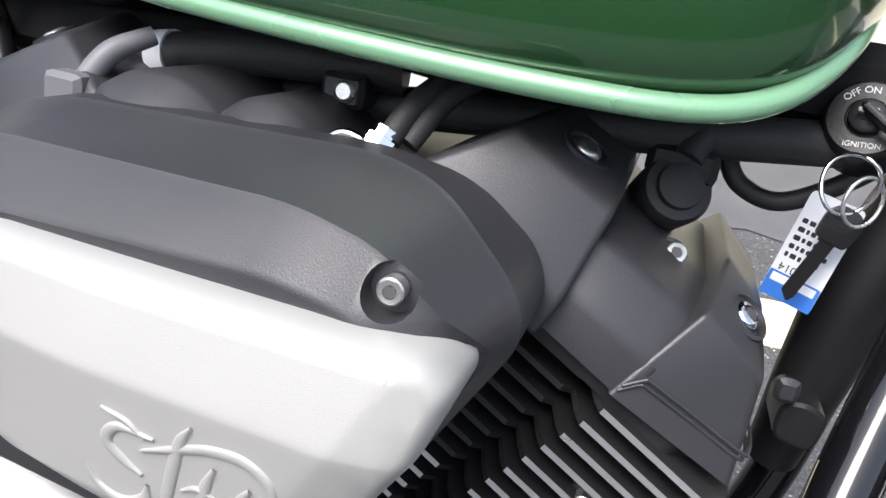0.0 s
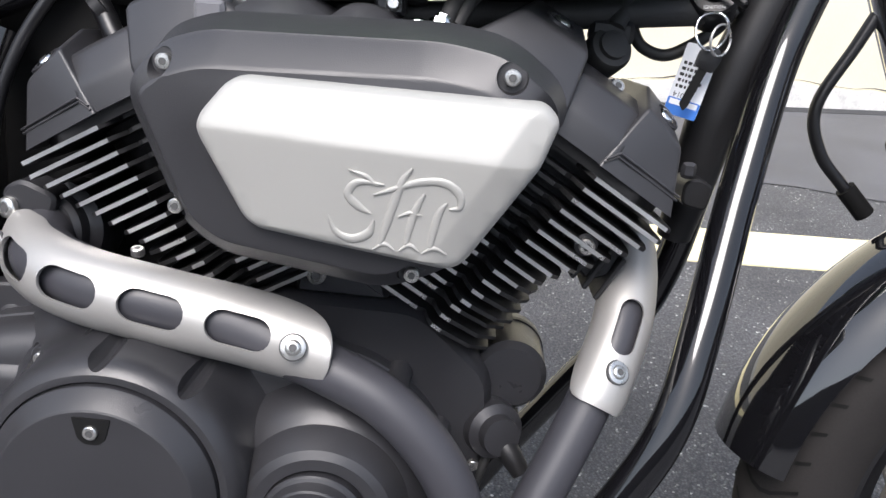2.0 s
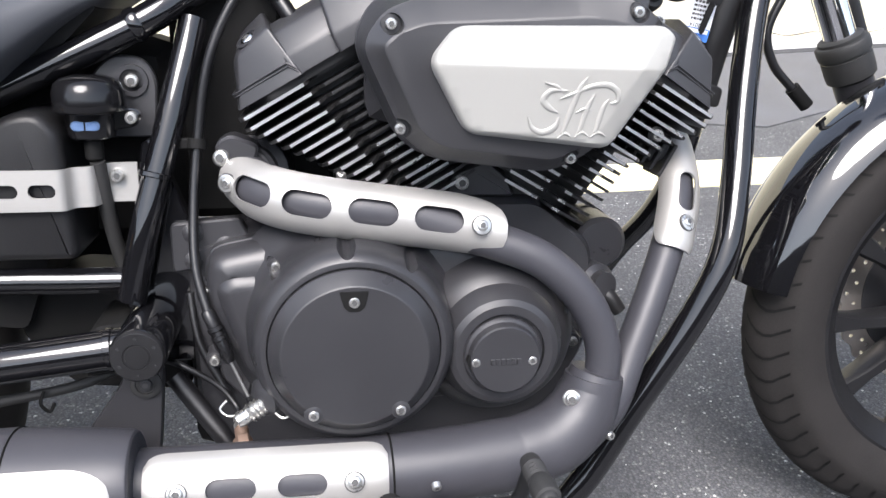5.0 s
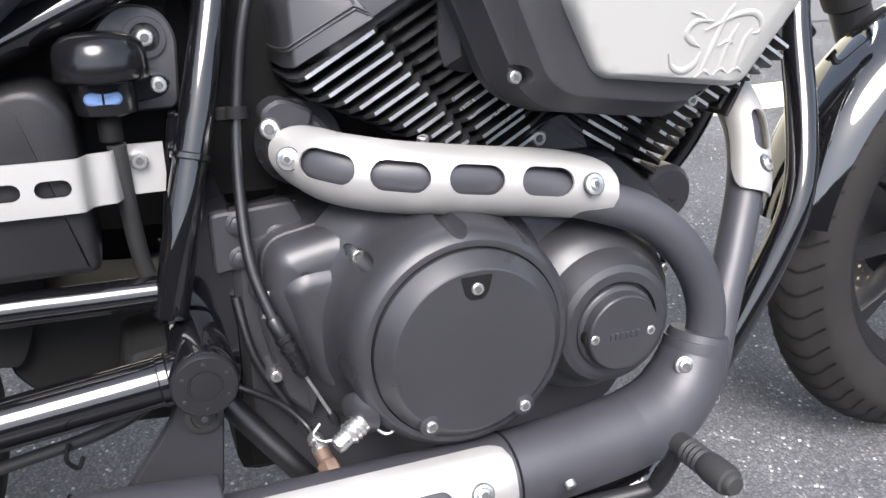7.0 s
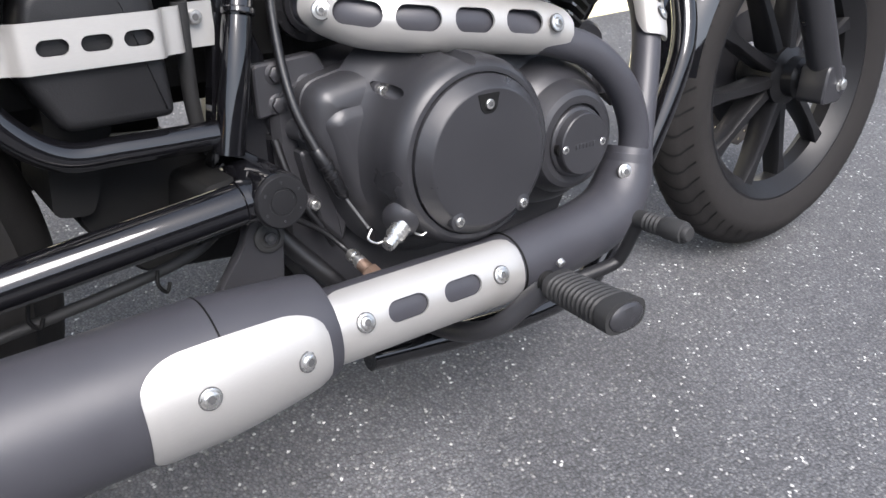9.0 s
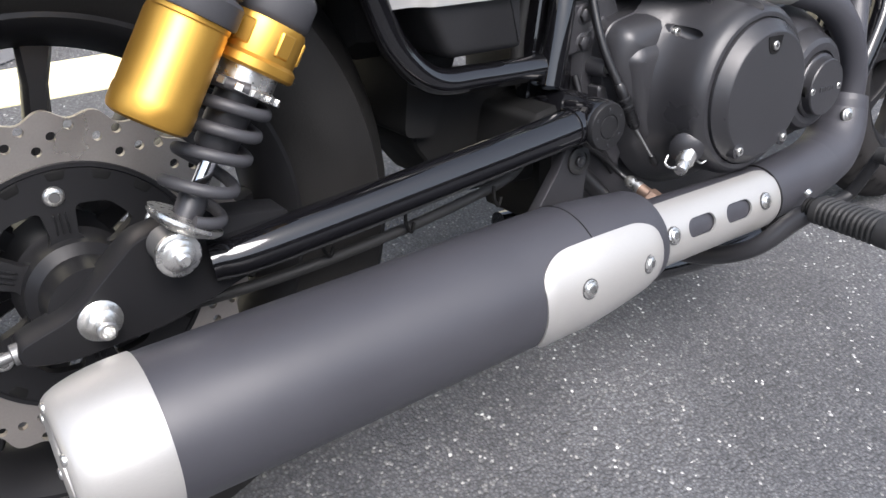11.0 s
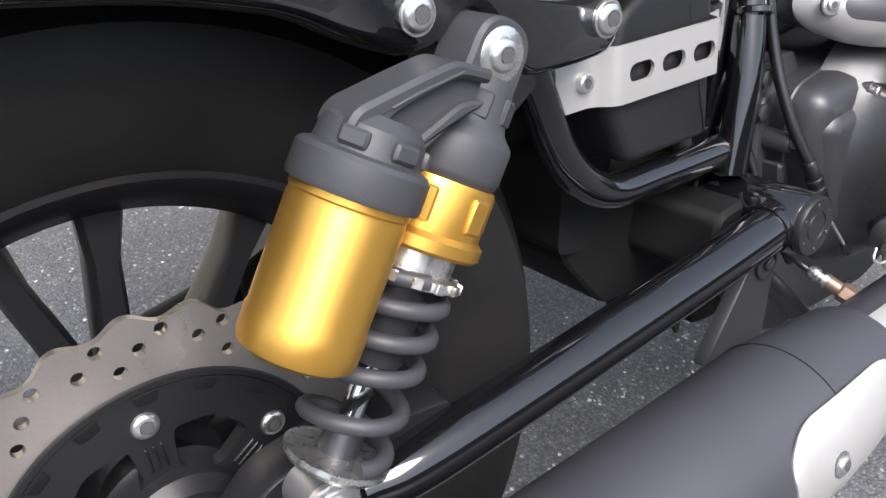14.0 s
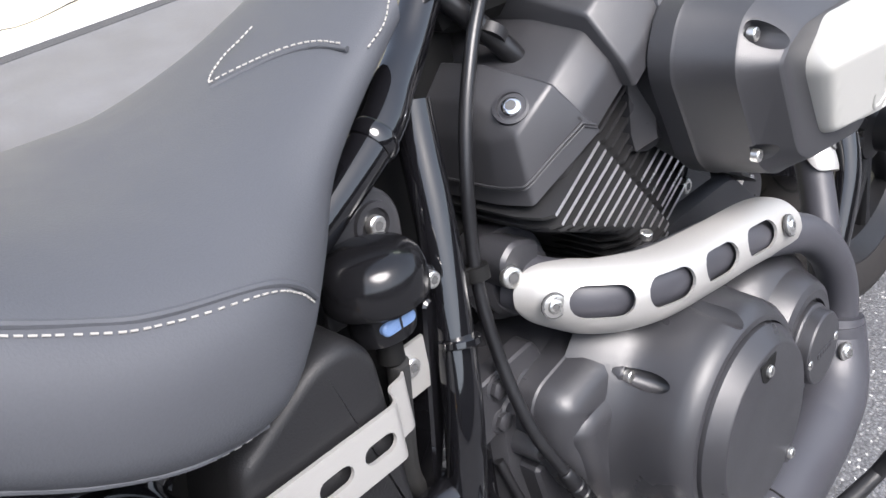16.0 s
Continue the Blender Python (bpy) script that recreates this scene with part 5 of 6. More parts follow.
for k in range(14):
    a = 2 * math.pi * k / 14
    part("seat_notch", box(-0.003, 0.003, -0.002, 0.002, 0.1310, 0.1365, 0.0005, sm @ Matrix.Rotation(a, 4, "Z") @ Matrix.Translation((0, -0.030, 0))), STEEL, shock)
collar = part("preload_collar", lathe([(0.018, 0.148), (0.0325, 0.149), (0.0345, 0.151), (0.0345, 0.157), (0.0312, 0.160), (0.0312, 0.184), (0.0300, 0.187), (0.018, 0.187)], 56, sm), GOLD, shock, "gold anodised preload collar")
for k in range(6):
    a = 2 * math.pi * k / 6 + 0.2
    part("grip_lug", box(-0.0065, 0.0065, -0.0020, 0.0015, 0.164, 0.1825, 0.0012, sm @ Matrix.Rotation(a, 4, "Z") @ Matrix.Translation((0, -0.0305, 0))), GOLD, shock)
body = part("upper_body", lathe([(0.020, 0.183), (0.0270, 0.186), (0.0296, 0.189), (0.0306, 0.192), (0.0306, 0.2085), (0.0297, 0.2110), (0.0245, 0.2165), (0.0232, 0.220), (0.0218, 0.234), (0.0190, 0.242)], 44, sm), CAST, shock, "dark grey cast shock body", 24)
for k in range(6):
    a = 2 * math.pi * k / 6 + 0.55
    part("body_pad", box(-0.0075, 0.0075, -0.002, 0.002, 0.220, 0.2345, 0.0015, sm @ Matrix.Rotation(a, 4, "Z") @ Matrix.Translation((0, -0.0215, 0))), CAST, shock)
part("clevis", solid([(-0.0190, 0.230), (0.0190, 0.230), (0.0182, 0.2722, 0.018), (-0.0182, 0.2722, 0.018)], [(0.018, 0.002), (0.016, 0), (-0.010, 0), (-0.0125, 0.002)], 0.004, 8, m=sm), CAST, shock)
for end, y0, y1, r in ((S0, -0.181, -0.152, 0.0150),):
    part("eye", lathe([(r, y1), (r, y0 + 0.003), (r - 0.003, y0), (0, y0)], 36, Matrix(((1, 0, 0, end.x), (0, 0, 1, 0), (0, 1, 0, end.z), (0, 0, 0, 1)))), DULL, shock)
part("washer", lathe([(0.0148, -0.003), (0.0148, 0.0012), (0.0135, 0.0020), (0, 0.0020)], 36, frame_at(Vector((0.1875, -0.181, 0.6079)), (0, -1, 0))), STEEL, shock)
bolt(shock, (0.1875, -0.1830, 0.6079), 0.0092, kind="button")
part("washer", lathe([(0.0175, -0.003), (0.0175, 0.0012), (0.0155, 0.0022), (0, 0.0022)], 36, frame_at(Vector((0.0559, -0.1815, 0.3906)), (0, -1, 0))), STEEL, shock)
bolt(shock, (0.0559, -0.1845, 0.3906), 0.0095, kind="hex")
part("stud_end", lathe([(0.0055, 0), (0.0055, 0.009), (0.004, 0.0105), (0, 0.0105)], 18, frame_at(Vector((0.0559, -0.186, 0.3906)), (0, -1, 0))), STEEL, shock)
# reservoir
rs = Vector((0.0480, -0.186, 0.4955))
rm = frame_at(rs, sw, (0, 1, 0))
res = part("reservoir", lathe([(0, 0.0), (0.025, 0.0), (0.0284, 0.002), (0.0297, 0.006), (0.0298, 0.018), (0.0290, 0.020), (0.0290, 0.073), (0.0285, 0.0745), (0.0285, 0.076), (0.0293, 0.077), (0.0293, 0.082)], 64, rm), GOLD, shock, "gold anodised reservoir cylinder")
part("reservoir_cap", lathe([(0.0290, 0.080), (0.0318, 0.0805), (0.0326, 0.083), (0.0324, 0.096), (0.0305, 0.0985), (0.0262, 0.1000), (0.0245, 0.112), (0.0190, 0.118), (0, 0.119)], 56, rm), CAST, shock, "dark grey reservoir cap", 24)
for a in (-0.9, 0.05, 1.0):
    part("cap_pad", box(-0.007, 0.007, -0.002, 0.003, 0.1015, 0.1100, 0.0015, rm @ Matrix.Rotation(a, 4, "Z") @ Matrix.Translation((0, -0.0262, 0))), CAST, shock)
# the bridge between them: a web with a heavy upper and a slim lower flange
web = [(-0.020, 0.100), (-0.022, 0.116, 0.006), (0.003, 0.1385, 0.004), (0.020, 0.1525, 0.006), (0.044, 0.1560, 0.004), (0.044, 0.1390), (0.0335, 0.1335, 0.008), (0.0185, 0.1100, 0.008), (0.0190, 0.100)]
part("bridge", solid(web, [(0.010, 0.002), (0.008, 0.0), (-0.0070, 0.0), (-0.0085, 0.0015)], 0.003, 4, m=rm), CAST, shock, "", 30)
part("bridge_flange", solid([(-0.024, 0.106), (-0.0225, 0.1165, 0.006), (0.003, 0.1395, 0.004), (0.0195, 0.1535, 0.006), (0.044, 0.1570, 0.004), (0.044, 0.1500), (0.0265, 0.1475, 0.004), (0.0060, 0.1290, 0.004), (-0.0040, 0.1180, 0.006), (-0.0060, 0.106)], [(0.014, 0.0025), (0.0115, 0.0), (-0.0125, 0.0), (-0.0150, 0.0022)], 0.003, 4, m=rm), CAST, shock, "", 34)
part("bridge_flange", solid([(0.0165, 0.104), (0.0205, 0.1110, 0.006), (0.0345, 0.1320, 0.006), (0.044, 0.1380), (0.044, 0.1425), (0.0310, 0.1370, 0.006), (0.0150, 0.1150, 0.006), (0.0080, 0.104)], [(0.014, 0.0015), (0.0125, 0.0), (-0.0130, 0.0), (-0.0150, 0.0014)], 0.003, 4, m=rm), CAST, shock, "", 34)
part("bridge_rib", tube([rm @ Vector(p) for p in ((-0.0060, -0.0150, 0.1225), (0.0060, -0.0152, 0.1340), (0.0250, -0.0150, 0.1500))], 0.0009, 8), CAST, shock)

# fender rail
rail_o = [(0.309, 0.604, 0.012), (0.302, 0.620, 0.012), (0.286, 0.631, 0.012), (0.250, 0.638, 0.03), (0.204, 0.642, 0.03), (0.150, 0.654, 0.03), (0.102, 0.676, 0.03), (0.044, 0.692, 0.03), (-0.06, 0.712, 0.02), (-0.16, 0.700, 0.02), (-0.16, 0.655, 0.02), (-0.05, 0.665, 0.03), (0.032, 0.655, 0.03), (0.089, 0.640, 0.02), (0.118, 0.622, 0.02), (0.150, 0.609, 0.02), (0.168, 0.613, 0.02), (0.190, 0.632, 0.02), (0.211, 0.606, 0.02), (0.229, 0.582, 0.01), (0.262, 0.581, 0.02), (0.296, 0.583, 0.012)]
rail = part("fender_rail", solid(rail_o, [(-0.118, 0.002), (-0.120, 0), (-0.150, 0), (-0.158, 0.003), (-0.161, 0.008)], 0.02, 5), GLOSS, bike, "gloss black forged fender rail", 50)
for at, r in (((0.068, -0.162, 0.670), 0.0082), ((0.1517, -0.162, 0.632), 0.0095), ((0.287, -0.162, 0.6069), 0.0100)):
    part("washer", lathe([(r * 1.15, -0.002), (r * 1.15, 0.001), (0, 0.0014)], 32, frame_at(Vector(at), (0, -1, 0))), STEEL, rail)
    bolt(rail, Vector(at) + Vector((0, -0.001, 0)), r, kind="button")

# rear fender
bm = bmesh.new()
rows = []
n = 36
for i in range(n + 1):
    a = radians(40 + (205 - 40) * i / n)
    R = 0.438 + 0.01 * math.sin(a)
    row = []
    prof = []
    for k in range(15):
        u = -1 + 2 * k / 14
        y = 0.124 * math.sin(u * radians(80)) / math.sin(radians(80))
        d = -(1 - math.cos(u * radians(80))) * 0.075
        prof.append((y, d))
    low = prof[0][1]
    prof = [(-0.119, low - 0.055), (-0.1235, low - 0.020)] + prof + [(0.1235, low - 0.020), (0.119, low - 0.055)]
    full = prof + [(y * 0.97, d - 0.002) for y, d in reversed(prof)]
    for y, d in full:
        row.append(bm.verts.new((REAR.x + (R + d) * math.cos(a), y, REAR.z + (R + d) * math.sin(a))))
    rows.append(row)
k = len(rows[0])
for p, q in zip(rows, rows[1:]):
    for j in range(k):
        bm.faces.new((p[j], p[(j + 1) % k], q[(j + 1) % k], q[j]))
bm.faces.new(rows[0]), bm.faces.new(rows[-1])
rear_fender = part("rear_fender", bm, GLOSS, bike, "gloss black rear mudguard with raised ribs", 50)

# frame tubes
frame_ob = part("frame", tube([(0.625, -0.03, 0.795), (0.578, -0.046, 0.753), (0.547, -0.060, 0.735), (0.51, -0.0745, 0.7115), (0.42, -0.086, 0.668), (0.33, -0.094, 0.625), (0.272, -0.10, 0.59)], 0.0155, 24), RAIL, bike, "gloss black tubular steel frame")


def rail_tube(pts, r=0.0155, name="frame_tube", **k):
    return part(name, tube(pts, r, 24, **k), RAIL, frame_ob)


rail_tube([(0.562, -0.056, 0.718), (0.5563, -0.0630, 0.6939), (0.541, -0.083, 0.635), (0.5215, -0.1020, 0.5634), (0.507, -0.113, 0.51), (0.490, -0.118, 0.44)], 0.0145)
rail_tube([(0.262, -0.11, 0.60), (0.280, -0.110, 0.552), (0.304, -0.110, 0.500), (0.345, -0.110, 0.466), (0.40, -0.110, 0.461), (0.490, -0.110, 0.459)], 0.0138)
rail_tube([(1.212, -0.012, 0.82), (1.192, -0.02, 0.75), (1.168, -0.058, 0.65), (1.143, -0.11, 0.55), (1.124, -0.138, 0.475), (1.092, -0.145, 0.405), (1.025, -0.145, 0.290), (0.975, -0.145, 0.205), (0.93, -0.14, 0.165), (0.80, -0.13, 0.155), (0.62, -0.12, 0.17)], 0.0165)
rail_tube([(1.205, 0.012, 0.82), (1.182, 0.025, 0.75), (1.164, 0.034, 0.65), (1.150, 0.048, 0.55), (1.130, 0.075, 0.475), (1.092, 0.110, 0.405), (1.025, 0.135, 0.290), (0.975, 0.145, 0.205), (0.93, 0.14, 0.165), (0.80, 0.13, 0.155), (0.62, 0.12, 0.17)], 0.0150)
part("wiring_loom", tube([(1.190, 0.004, 0.82), (1.170, 0.006, 0.755), (1.157, 0.010, 0.70), (1.151, 0.018, 0.645), (1.146, 0.030, 0.585)], [0.020, 0.023, 0.0235, 0.021, 0.016], 16), MATTE, frame_ob, "black wrapped wiring loom")
part("mount_lug", solid([(1.128, 0.628), (1.150, 0.624), (1.154, 0.646), (1.140, 0.652), (1.128, 0.648)], [(-0.040, 0.002), (-0.038, 0.0), (0.0, 0.0)], 0.006, 3), MATTE, frame_ob)
rail_tube([(0.60, -0.05, 0.79), (0.80, -0.05, 0.80), (0.96, -0.045, 0.79), (1.06, -0.018, 0.80)], 0.014)
part("gusset_plate", solid([(0.470, 0.36), (0.545, 0.36), (0.548, 0.52), (0.520, 0.60), (0.508, 0.60)], [(-0.075, 0.0), (-0.092, 0.0), (-0.094, 0.002)], 0.006, 3), RAIL, frame_ob)
part("steering_head", lathe([(0.034, 0.06), (0.034, 0.20)], 32, frame_at(head, steer_way)), RAIL, frame_ob)
part("side_bracket", solid([(0.445, 0.600), (0.520, 0.600), (0.524, 0.660, 0.02), (0.512, 0.680, 0.02), (0.480, 0.684, 0.02), (0.45, 0.65)], [(-0.060, 0), (-0.068, 0), (-0.070, 0.002)], 0.01, 4), SATIN, frame_ob)
part("bracket_boss", lathe([(0.0165, 0.0), (0.0160, 0.004), (0.0115, 0.004), (0.0110, 0.001), (0, 0.001)], 28, frame_at(Vector((0.4997, -0.069, 0.6573)), (0, -1, 0))), CASE, frame_ob)
bolt(frame_ob, (0.4997, -0.0715, 0.6573), 0.0068)
bolt(frame_ob, (0.5042, -0.1106, 0.625), 0.0058)

# side box and its steel strap
case_box = part("side_box", solid([(0.338, 0.598, 0.01), (0.398, 0.632, 0.014), (0.425, 0.632, 0.012), (0.441, 0.612, 0.01), (0.446, 0.486, 0.01), (0.351, 0.486, 0.012), (0.324, 0.540, 0.01)], [(-0.04, 0.0), (-0.114, 0.0), (-0.119, 0.0008), (-0.1235, 0.0028), (-0.1265, 0.0060), (-0.1275, 0.0100)], 0.01, 5), MATTE, bike, "matt black side box behind the frame tube", 40)
bm = bmesh.new()
bend_line = [(0.285, -0.121), (0.318, -0.121), (0.330, -0.1345), (0.441, -0.1345), (0.447, -0.119), (0.464, -0.117), (0.471, -0.0945), (0.502, -0.0935)]
cl = rounded([(x, y, 0.0 if i in (0, len(bend_line) - 1) else 0.006) for i, (x, y) in enumerate(bend_line)], 0.006, 4)
cl = [p for i, p in enumerate(cl) if i == 0 or (p - cl[i - 1]).length > 1e-5]
z0, z1 = 0.5385, 0.5785
rows = []
for x, y in cl:
    rows.append([bm.verts.new((x, y + d, z)) for d, z in ((0, z0), (0, z1), (0.0028, z1), (0.0028, z0))])
for p, q in zip(rows, rows[1:]):
    for j in range(4):
        bm.faces.new((p[j], p[(j + 1) % 4], q[(j + 1) % 4], q[j]))
bm.faces.new(rows[0]), bm.faces.new(rows[-1])
cut = bmesh.new()
for x in (0.3535, 0.3875, 0.4215):
    loop = slot2(x, 0.5580, 0.0060, 0.0066)
    lo, hi = ([cut.verts.new((p.x, y, p.y)) for p in loop] for y in (-0.16, -0.1295))
    for j in range(len(loop)):
        cut.faces.new((lo[j], lo[(j + 1) % len(loop)], hi[(j + 1) % len(loop)], hi[j]))
    cut.faces.new(lo), cut.faces.new(hi)
strap = part("strap", carve(bm, cut), SHIELD, case_box, "brushed steel strap with three slots", 30)
bolt(case_box, (0.4832, -0.0975, 0.5657), 0.0066)
bolt(case_box, (0.3097, -0.1225, 0.5571), 0.0066)

# rear brake fluid reservoir
rb = frame_at(Vector((0.4655, -0.104, 0.603)), (0.0, 0, 1))
tank_r = part("brake_reservoir", lathe([(0, 0.0), (0.017, 0.0), (0.0215, 0.003), (0.0228, 0.008), (0.0232, 0.027), (0, 0.027)], 40, rb @ Matrix.Diagonal((0.85, 1.0, 1, 1))), SEMI, bike, "black rear brake fluid reservoir with a sight glass")
part("lid", lathe([(0.024, 0.0265), (0.0300, 0.0275), (0.0318, 0.030), (0.0320, 0.037), (0.0314, 0.046), (0.0290, 0.054), (0.0240, 0.0590), (0.0150, 0.0620), (0, 0.0625)], 48, rb @ Matrix.Diagonal((1.05, 1.06, 1, 1))), SEMI, tank_r, "", 50)
part("sight_glass", solid(slot2(0.4640, 0.6185, 0.0085, 0.0050), [(-0.112, 0), (-0.1222, 0), (-0.1236, 0.0012)], 0.002, 1), LENS, tank_r, "pale blue oval sight glass")
part("glass_bar", box(0.4632, 0.4648, -0.1245, -0.1230, 0.6140, 0.6230, 0.0004), GLOSS, tank_r)
part("ear", solid([(0.475, 0.610), (0.508, 0.616), (0.514, 0.626), (0.508, 0.634), (0.478, 0.632)], [(-0.096, 0), (-0.1065, 0), (-0.108, 0.0015)], 0.006, 3), GLOSS, tank_r)
part("outlet", lathe([(0.007, -0.02), (0.009, -0.018), (0.009, 0.0)], 18, rb), DARK, tank_r)
part("hose", tube([(0.468, -0.106, 0.582), (0.470, -0.095, 0.53), (0.476, -0.08, 0.47), (0.49, -0.075, 0.43)], 0.0075, 14), RUBBER, tank_r)

# cables and small linkages beside the case
cable = part("clutch_cable", tube([(0.66, -0.06, 0.80), (0.610, -0.075, 0.745), (0.578, -0.085, 0.68), (0.562, -0.092, 0.595), (0.556, -0.108, 0.53), (0.557, -0.128, 0.475), (0.569, -0.146, 0.430)], 0.0050, 14), CABLE, bike, "black control cable down to the clutch arm")
sleeve_a, sleeve_b = Vector((0.569, -0.146, 0.430)), Vector((0.5885, -0.156, 0.383))
sleeve_m = frame_at(sleeve_a, sleeve_b - sleeve_a)
part("cable_sleeve", lathe([(0.0052, -0.006), (0.0066, -0.004), (0.0066, 0.012), (0.0078, 0.013), (0.0078, 0.017), (0.0066, 0.018), (0.0066, 0.022), (0.0078, 0.023), (0.0078, 0.027), (0.0070, 0.028), (0.0070, 0.046), (0.0045, 0.052), (0, 0.052)], 18, sleeve_m), CABLE, cable)
part("inner_wire", tube([sleeve_b, (0.607, -0.1695, 0.346)], 0.0016, 8), DULL, cable)
part("wire_nipple", lathe([(0, -0.004), (0.0040, -0.004), (0.0046, 0.004), (0.0030, 0.008), (0, 0.008)], 14, frame_at(Vector((0.607, -0.1695, 0.346)), sleeve_b - sleeve_a)), CABLE, cable)
arm_c = part("release_arm", lathe([(0.0065, 0), (0.0075, 0.004), (0.0075, 0.012)] + [(0.0085 + 0.0016 * (i % 2), 0.013 + 0.0022 * i) for i in range(10)] + [(0.0055, 0.037), (0, 0.037)], 20, frame_at(Vector((0.598, -0.215, 0.346)), (0.85, 0.35, 0.40))), STEEL, bike, "plated clutch release arm with a return spring")
part("spring_hook", tube([(0.588, -0.205, 0.364), (0.582, -0.207, 0.356), (0.590, -0.210, 0.350), (0.602, -0.212, 0.352)], 0.0013, 10), STEEL, arm_c)
part("spring_hook", tube([(0.625, -0.205, 0.358), (0.640, -0.210, 0.345), (0.648, -0.212, 0.350), (0.640, -0.210, 0.358)], 0.0013, 8), STEEL, arm_c)
sensor_m = frame_at(Vector((0.599, -0.182, 0.304)), (-0.15, 0.90, 0.36))
sensor = part("oxygen_sensor", lathe([(0, -0.006), (0.0090, -0.006), (0.0098, -0.004), (0.0098, 0.005), (0.0088, 0.007), (0, 0.007)], 6, sensor_m), COPPER, bike, "brass oxygen sensor in the exhaust", 20)
part("sensor_neck", lathe([(0.0072, 0.006), (0.0072, 0.019), (0.0064, 0.020)], 20, sensor_m), COPPER, sensor)
part("sensor_body", lathe([(0.0062, 0.019), (0.0074, 0.020), (0.0074, 0.025), (0.0060, 0.026), (0.0060, 0.030), (0.0070, 0.031), (0.0070, 0.036), (0.0045, 0.040), (0, 0.040)], 20, sensor_m), STEEL, sensor)
part("lead", tube([(0.593, -0.146, 0.318), (0.588, -0.136, 0.326), (0.570, -0.128, 0.345), (0.535, -0.125, 0.368), (0.51, -0.11, 0.37)], 0.0032, 14), CABLE, sensor)

# ---- seat ----
SEAT_LINES = []


def loft_x(stations, name, material, label, smooth=60, exp=2.6, segs=40, low=None):
    """stations: (x, half width, bottom z, side z, top z)."""
    bm = bmesh.new()
    rings = []
    dense = []
    for i in range(len(stations) * 5 - 4):
        f = i / 5
        lo = min(int(f), len(stations) - 2)
        t = f - lo
        p = [stations[max(lo - 1, 0)], stations[lo], stations[lo + 1], stations[min(lo + 2, len(stations) - 1)]]
        dense.append([0.5 * (2 * b + (c - a) * t + (2 * a - 5 * b + 4 * c - d) * t * t + (3 * b - a - 3 * c + d) * t**3) for a, b, c, d in zip(*p)])
    if name == "seat":
        SEAT_LINES.extend(dense)
    for x, hw, zb, zs, zt in dense:
        row = []
        for k in range(segs):
            a = 2 * math.pi * k / segs
            c, s = math.cos(a), math.sin(a)
            ex = low if low and s < 0 else exp
            y = hw * math.copysign(abs(c) ** (2 / ex), c)
            h = (zt - zs) if s > 0 else (zs - zb)
            z = zs + h * math.copysign(abs(s) ** (2 / ex), s)
            row.append(bm.verts.new((x, y, z)))
        rings.append(row)
    for p, q in zip(rings, rings[1:]):
        for j in range(segs):
            bm.faces.new((p[j], p[(j + 1) % segs], q[(j + 1) % segs], q[j]))
    bm.faces.new(rings[0]), bm.faces.new(rings[-1])
    return part(name, bm, material, bike, label, smooth)


seat = loft_x([(0.105, 0.060, 0.790, 0.805, 0.815), (0.125, 0.110, 0.772, 0.796, 0.826), (0.170, 0.145, 0.733, 0.765, 0.820), (0.225, 0.174, 0.682, 0.728, 0.800), (0.290, 0.189, 0.642, 0.700, 0.758), (0.345, 0.186, 0.631, 0.692, 0.745), (0.380, 0.169, 0.650, 0.695, 0.746), (0.412, 0.145, 0.680, 0.704, 0.750), (0.445, 0.120, 0.708, 0.727, 0.759), (0.490, 0.098, 0.735, 0.752, 0.776), (0.545, 0.082, 0.770, 0.785, 0.802)], "seat", VINYL, "charcoal vinyl solo seat with pale stitching", low=4.0)

# ---- fuel tank ----
tank = loft_x([(0.60, 0.05, 0.800, 0.815, 0.85), (0.66, 0.095, 0.798, 0.825, 0.90), (0.76, 0.130, 0.796, 0.84, 0.945), (0.88, 0.145, 0.792, 0.85, 0.965), (0.98, 0.148, 0.790, 0.855, 0.97), (1.05, 0.138, 0.794, 0.865, 0.965), (1.09, 0.115, 0.812, 0.88, 0.95), (1.12, 0.06, 0.85, 0.90, 0.93)], "fuel_tank", GREEN, "dark green metallic teardrop fuel tank", low=6.0)
# rounded seam along the tank's lower edge
for side in (-1, 1):
    pts = [(0.64, 0.070), (0.72, 0.108), (0.80, 0.126), (0.90, 0.136), (0.99, 0.137), (1.046, 0.130), (1.078, 0.114), (1.100, 0.085), (1.112, 0.045)]
    zs = [0.812, 0.806, 0.801, 0.797, 0.795, 0.797, 0.807, 0.829, 0.853]
    part("tank_seam", tube([(x, side * y, z) for (x, y), z in zip(pts, zs)], 0.0058, 16, 6, side=(0, -1, 0.2)), LIP, tank, "lighter green rounded seam of the tank")


# ---- stitching on the seat ----
def seat_y(x, z):
    """How far out the seat's right side lies at x and z."""
    i = max(k for k in range(len(SEAT_LINES) - 1) if SEAT_LINES[k][0] <= x)
    a, b = SEAT_LINES[i], SEAT_LINES[i + 1]
    f = (x - a[0]) / (b[0] - a[0])
    hw, zb, zs, zt = (p + (q - p) * f for p, q in zip(a[1:], b[1:]))
    s = min(0.98, abs(z - zs) / ((zt - zs) if z > zs else (zs - zb)))
    ex = 2.6 if z > zs else 4.0
    return -hw * (1 - s**ex) ** (1 / ex)


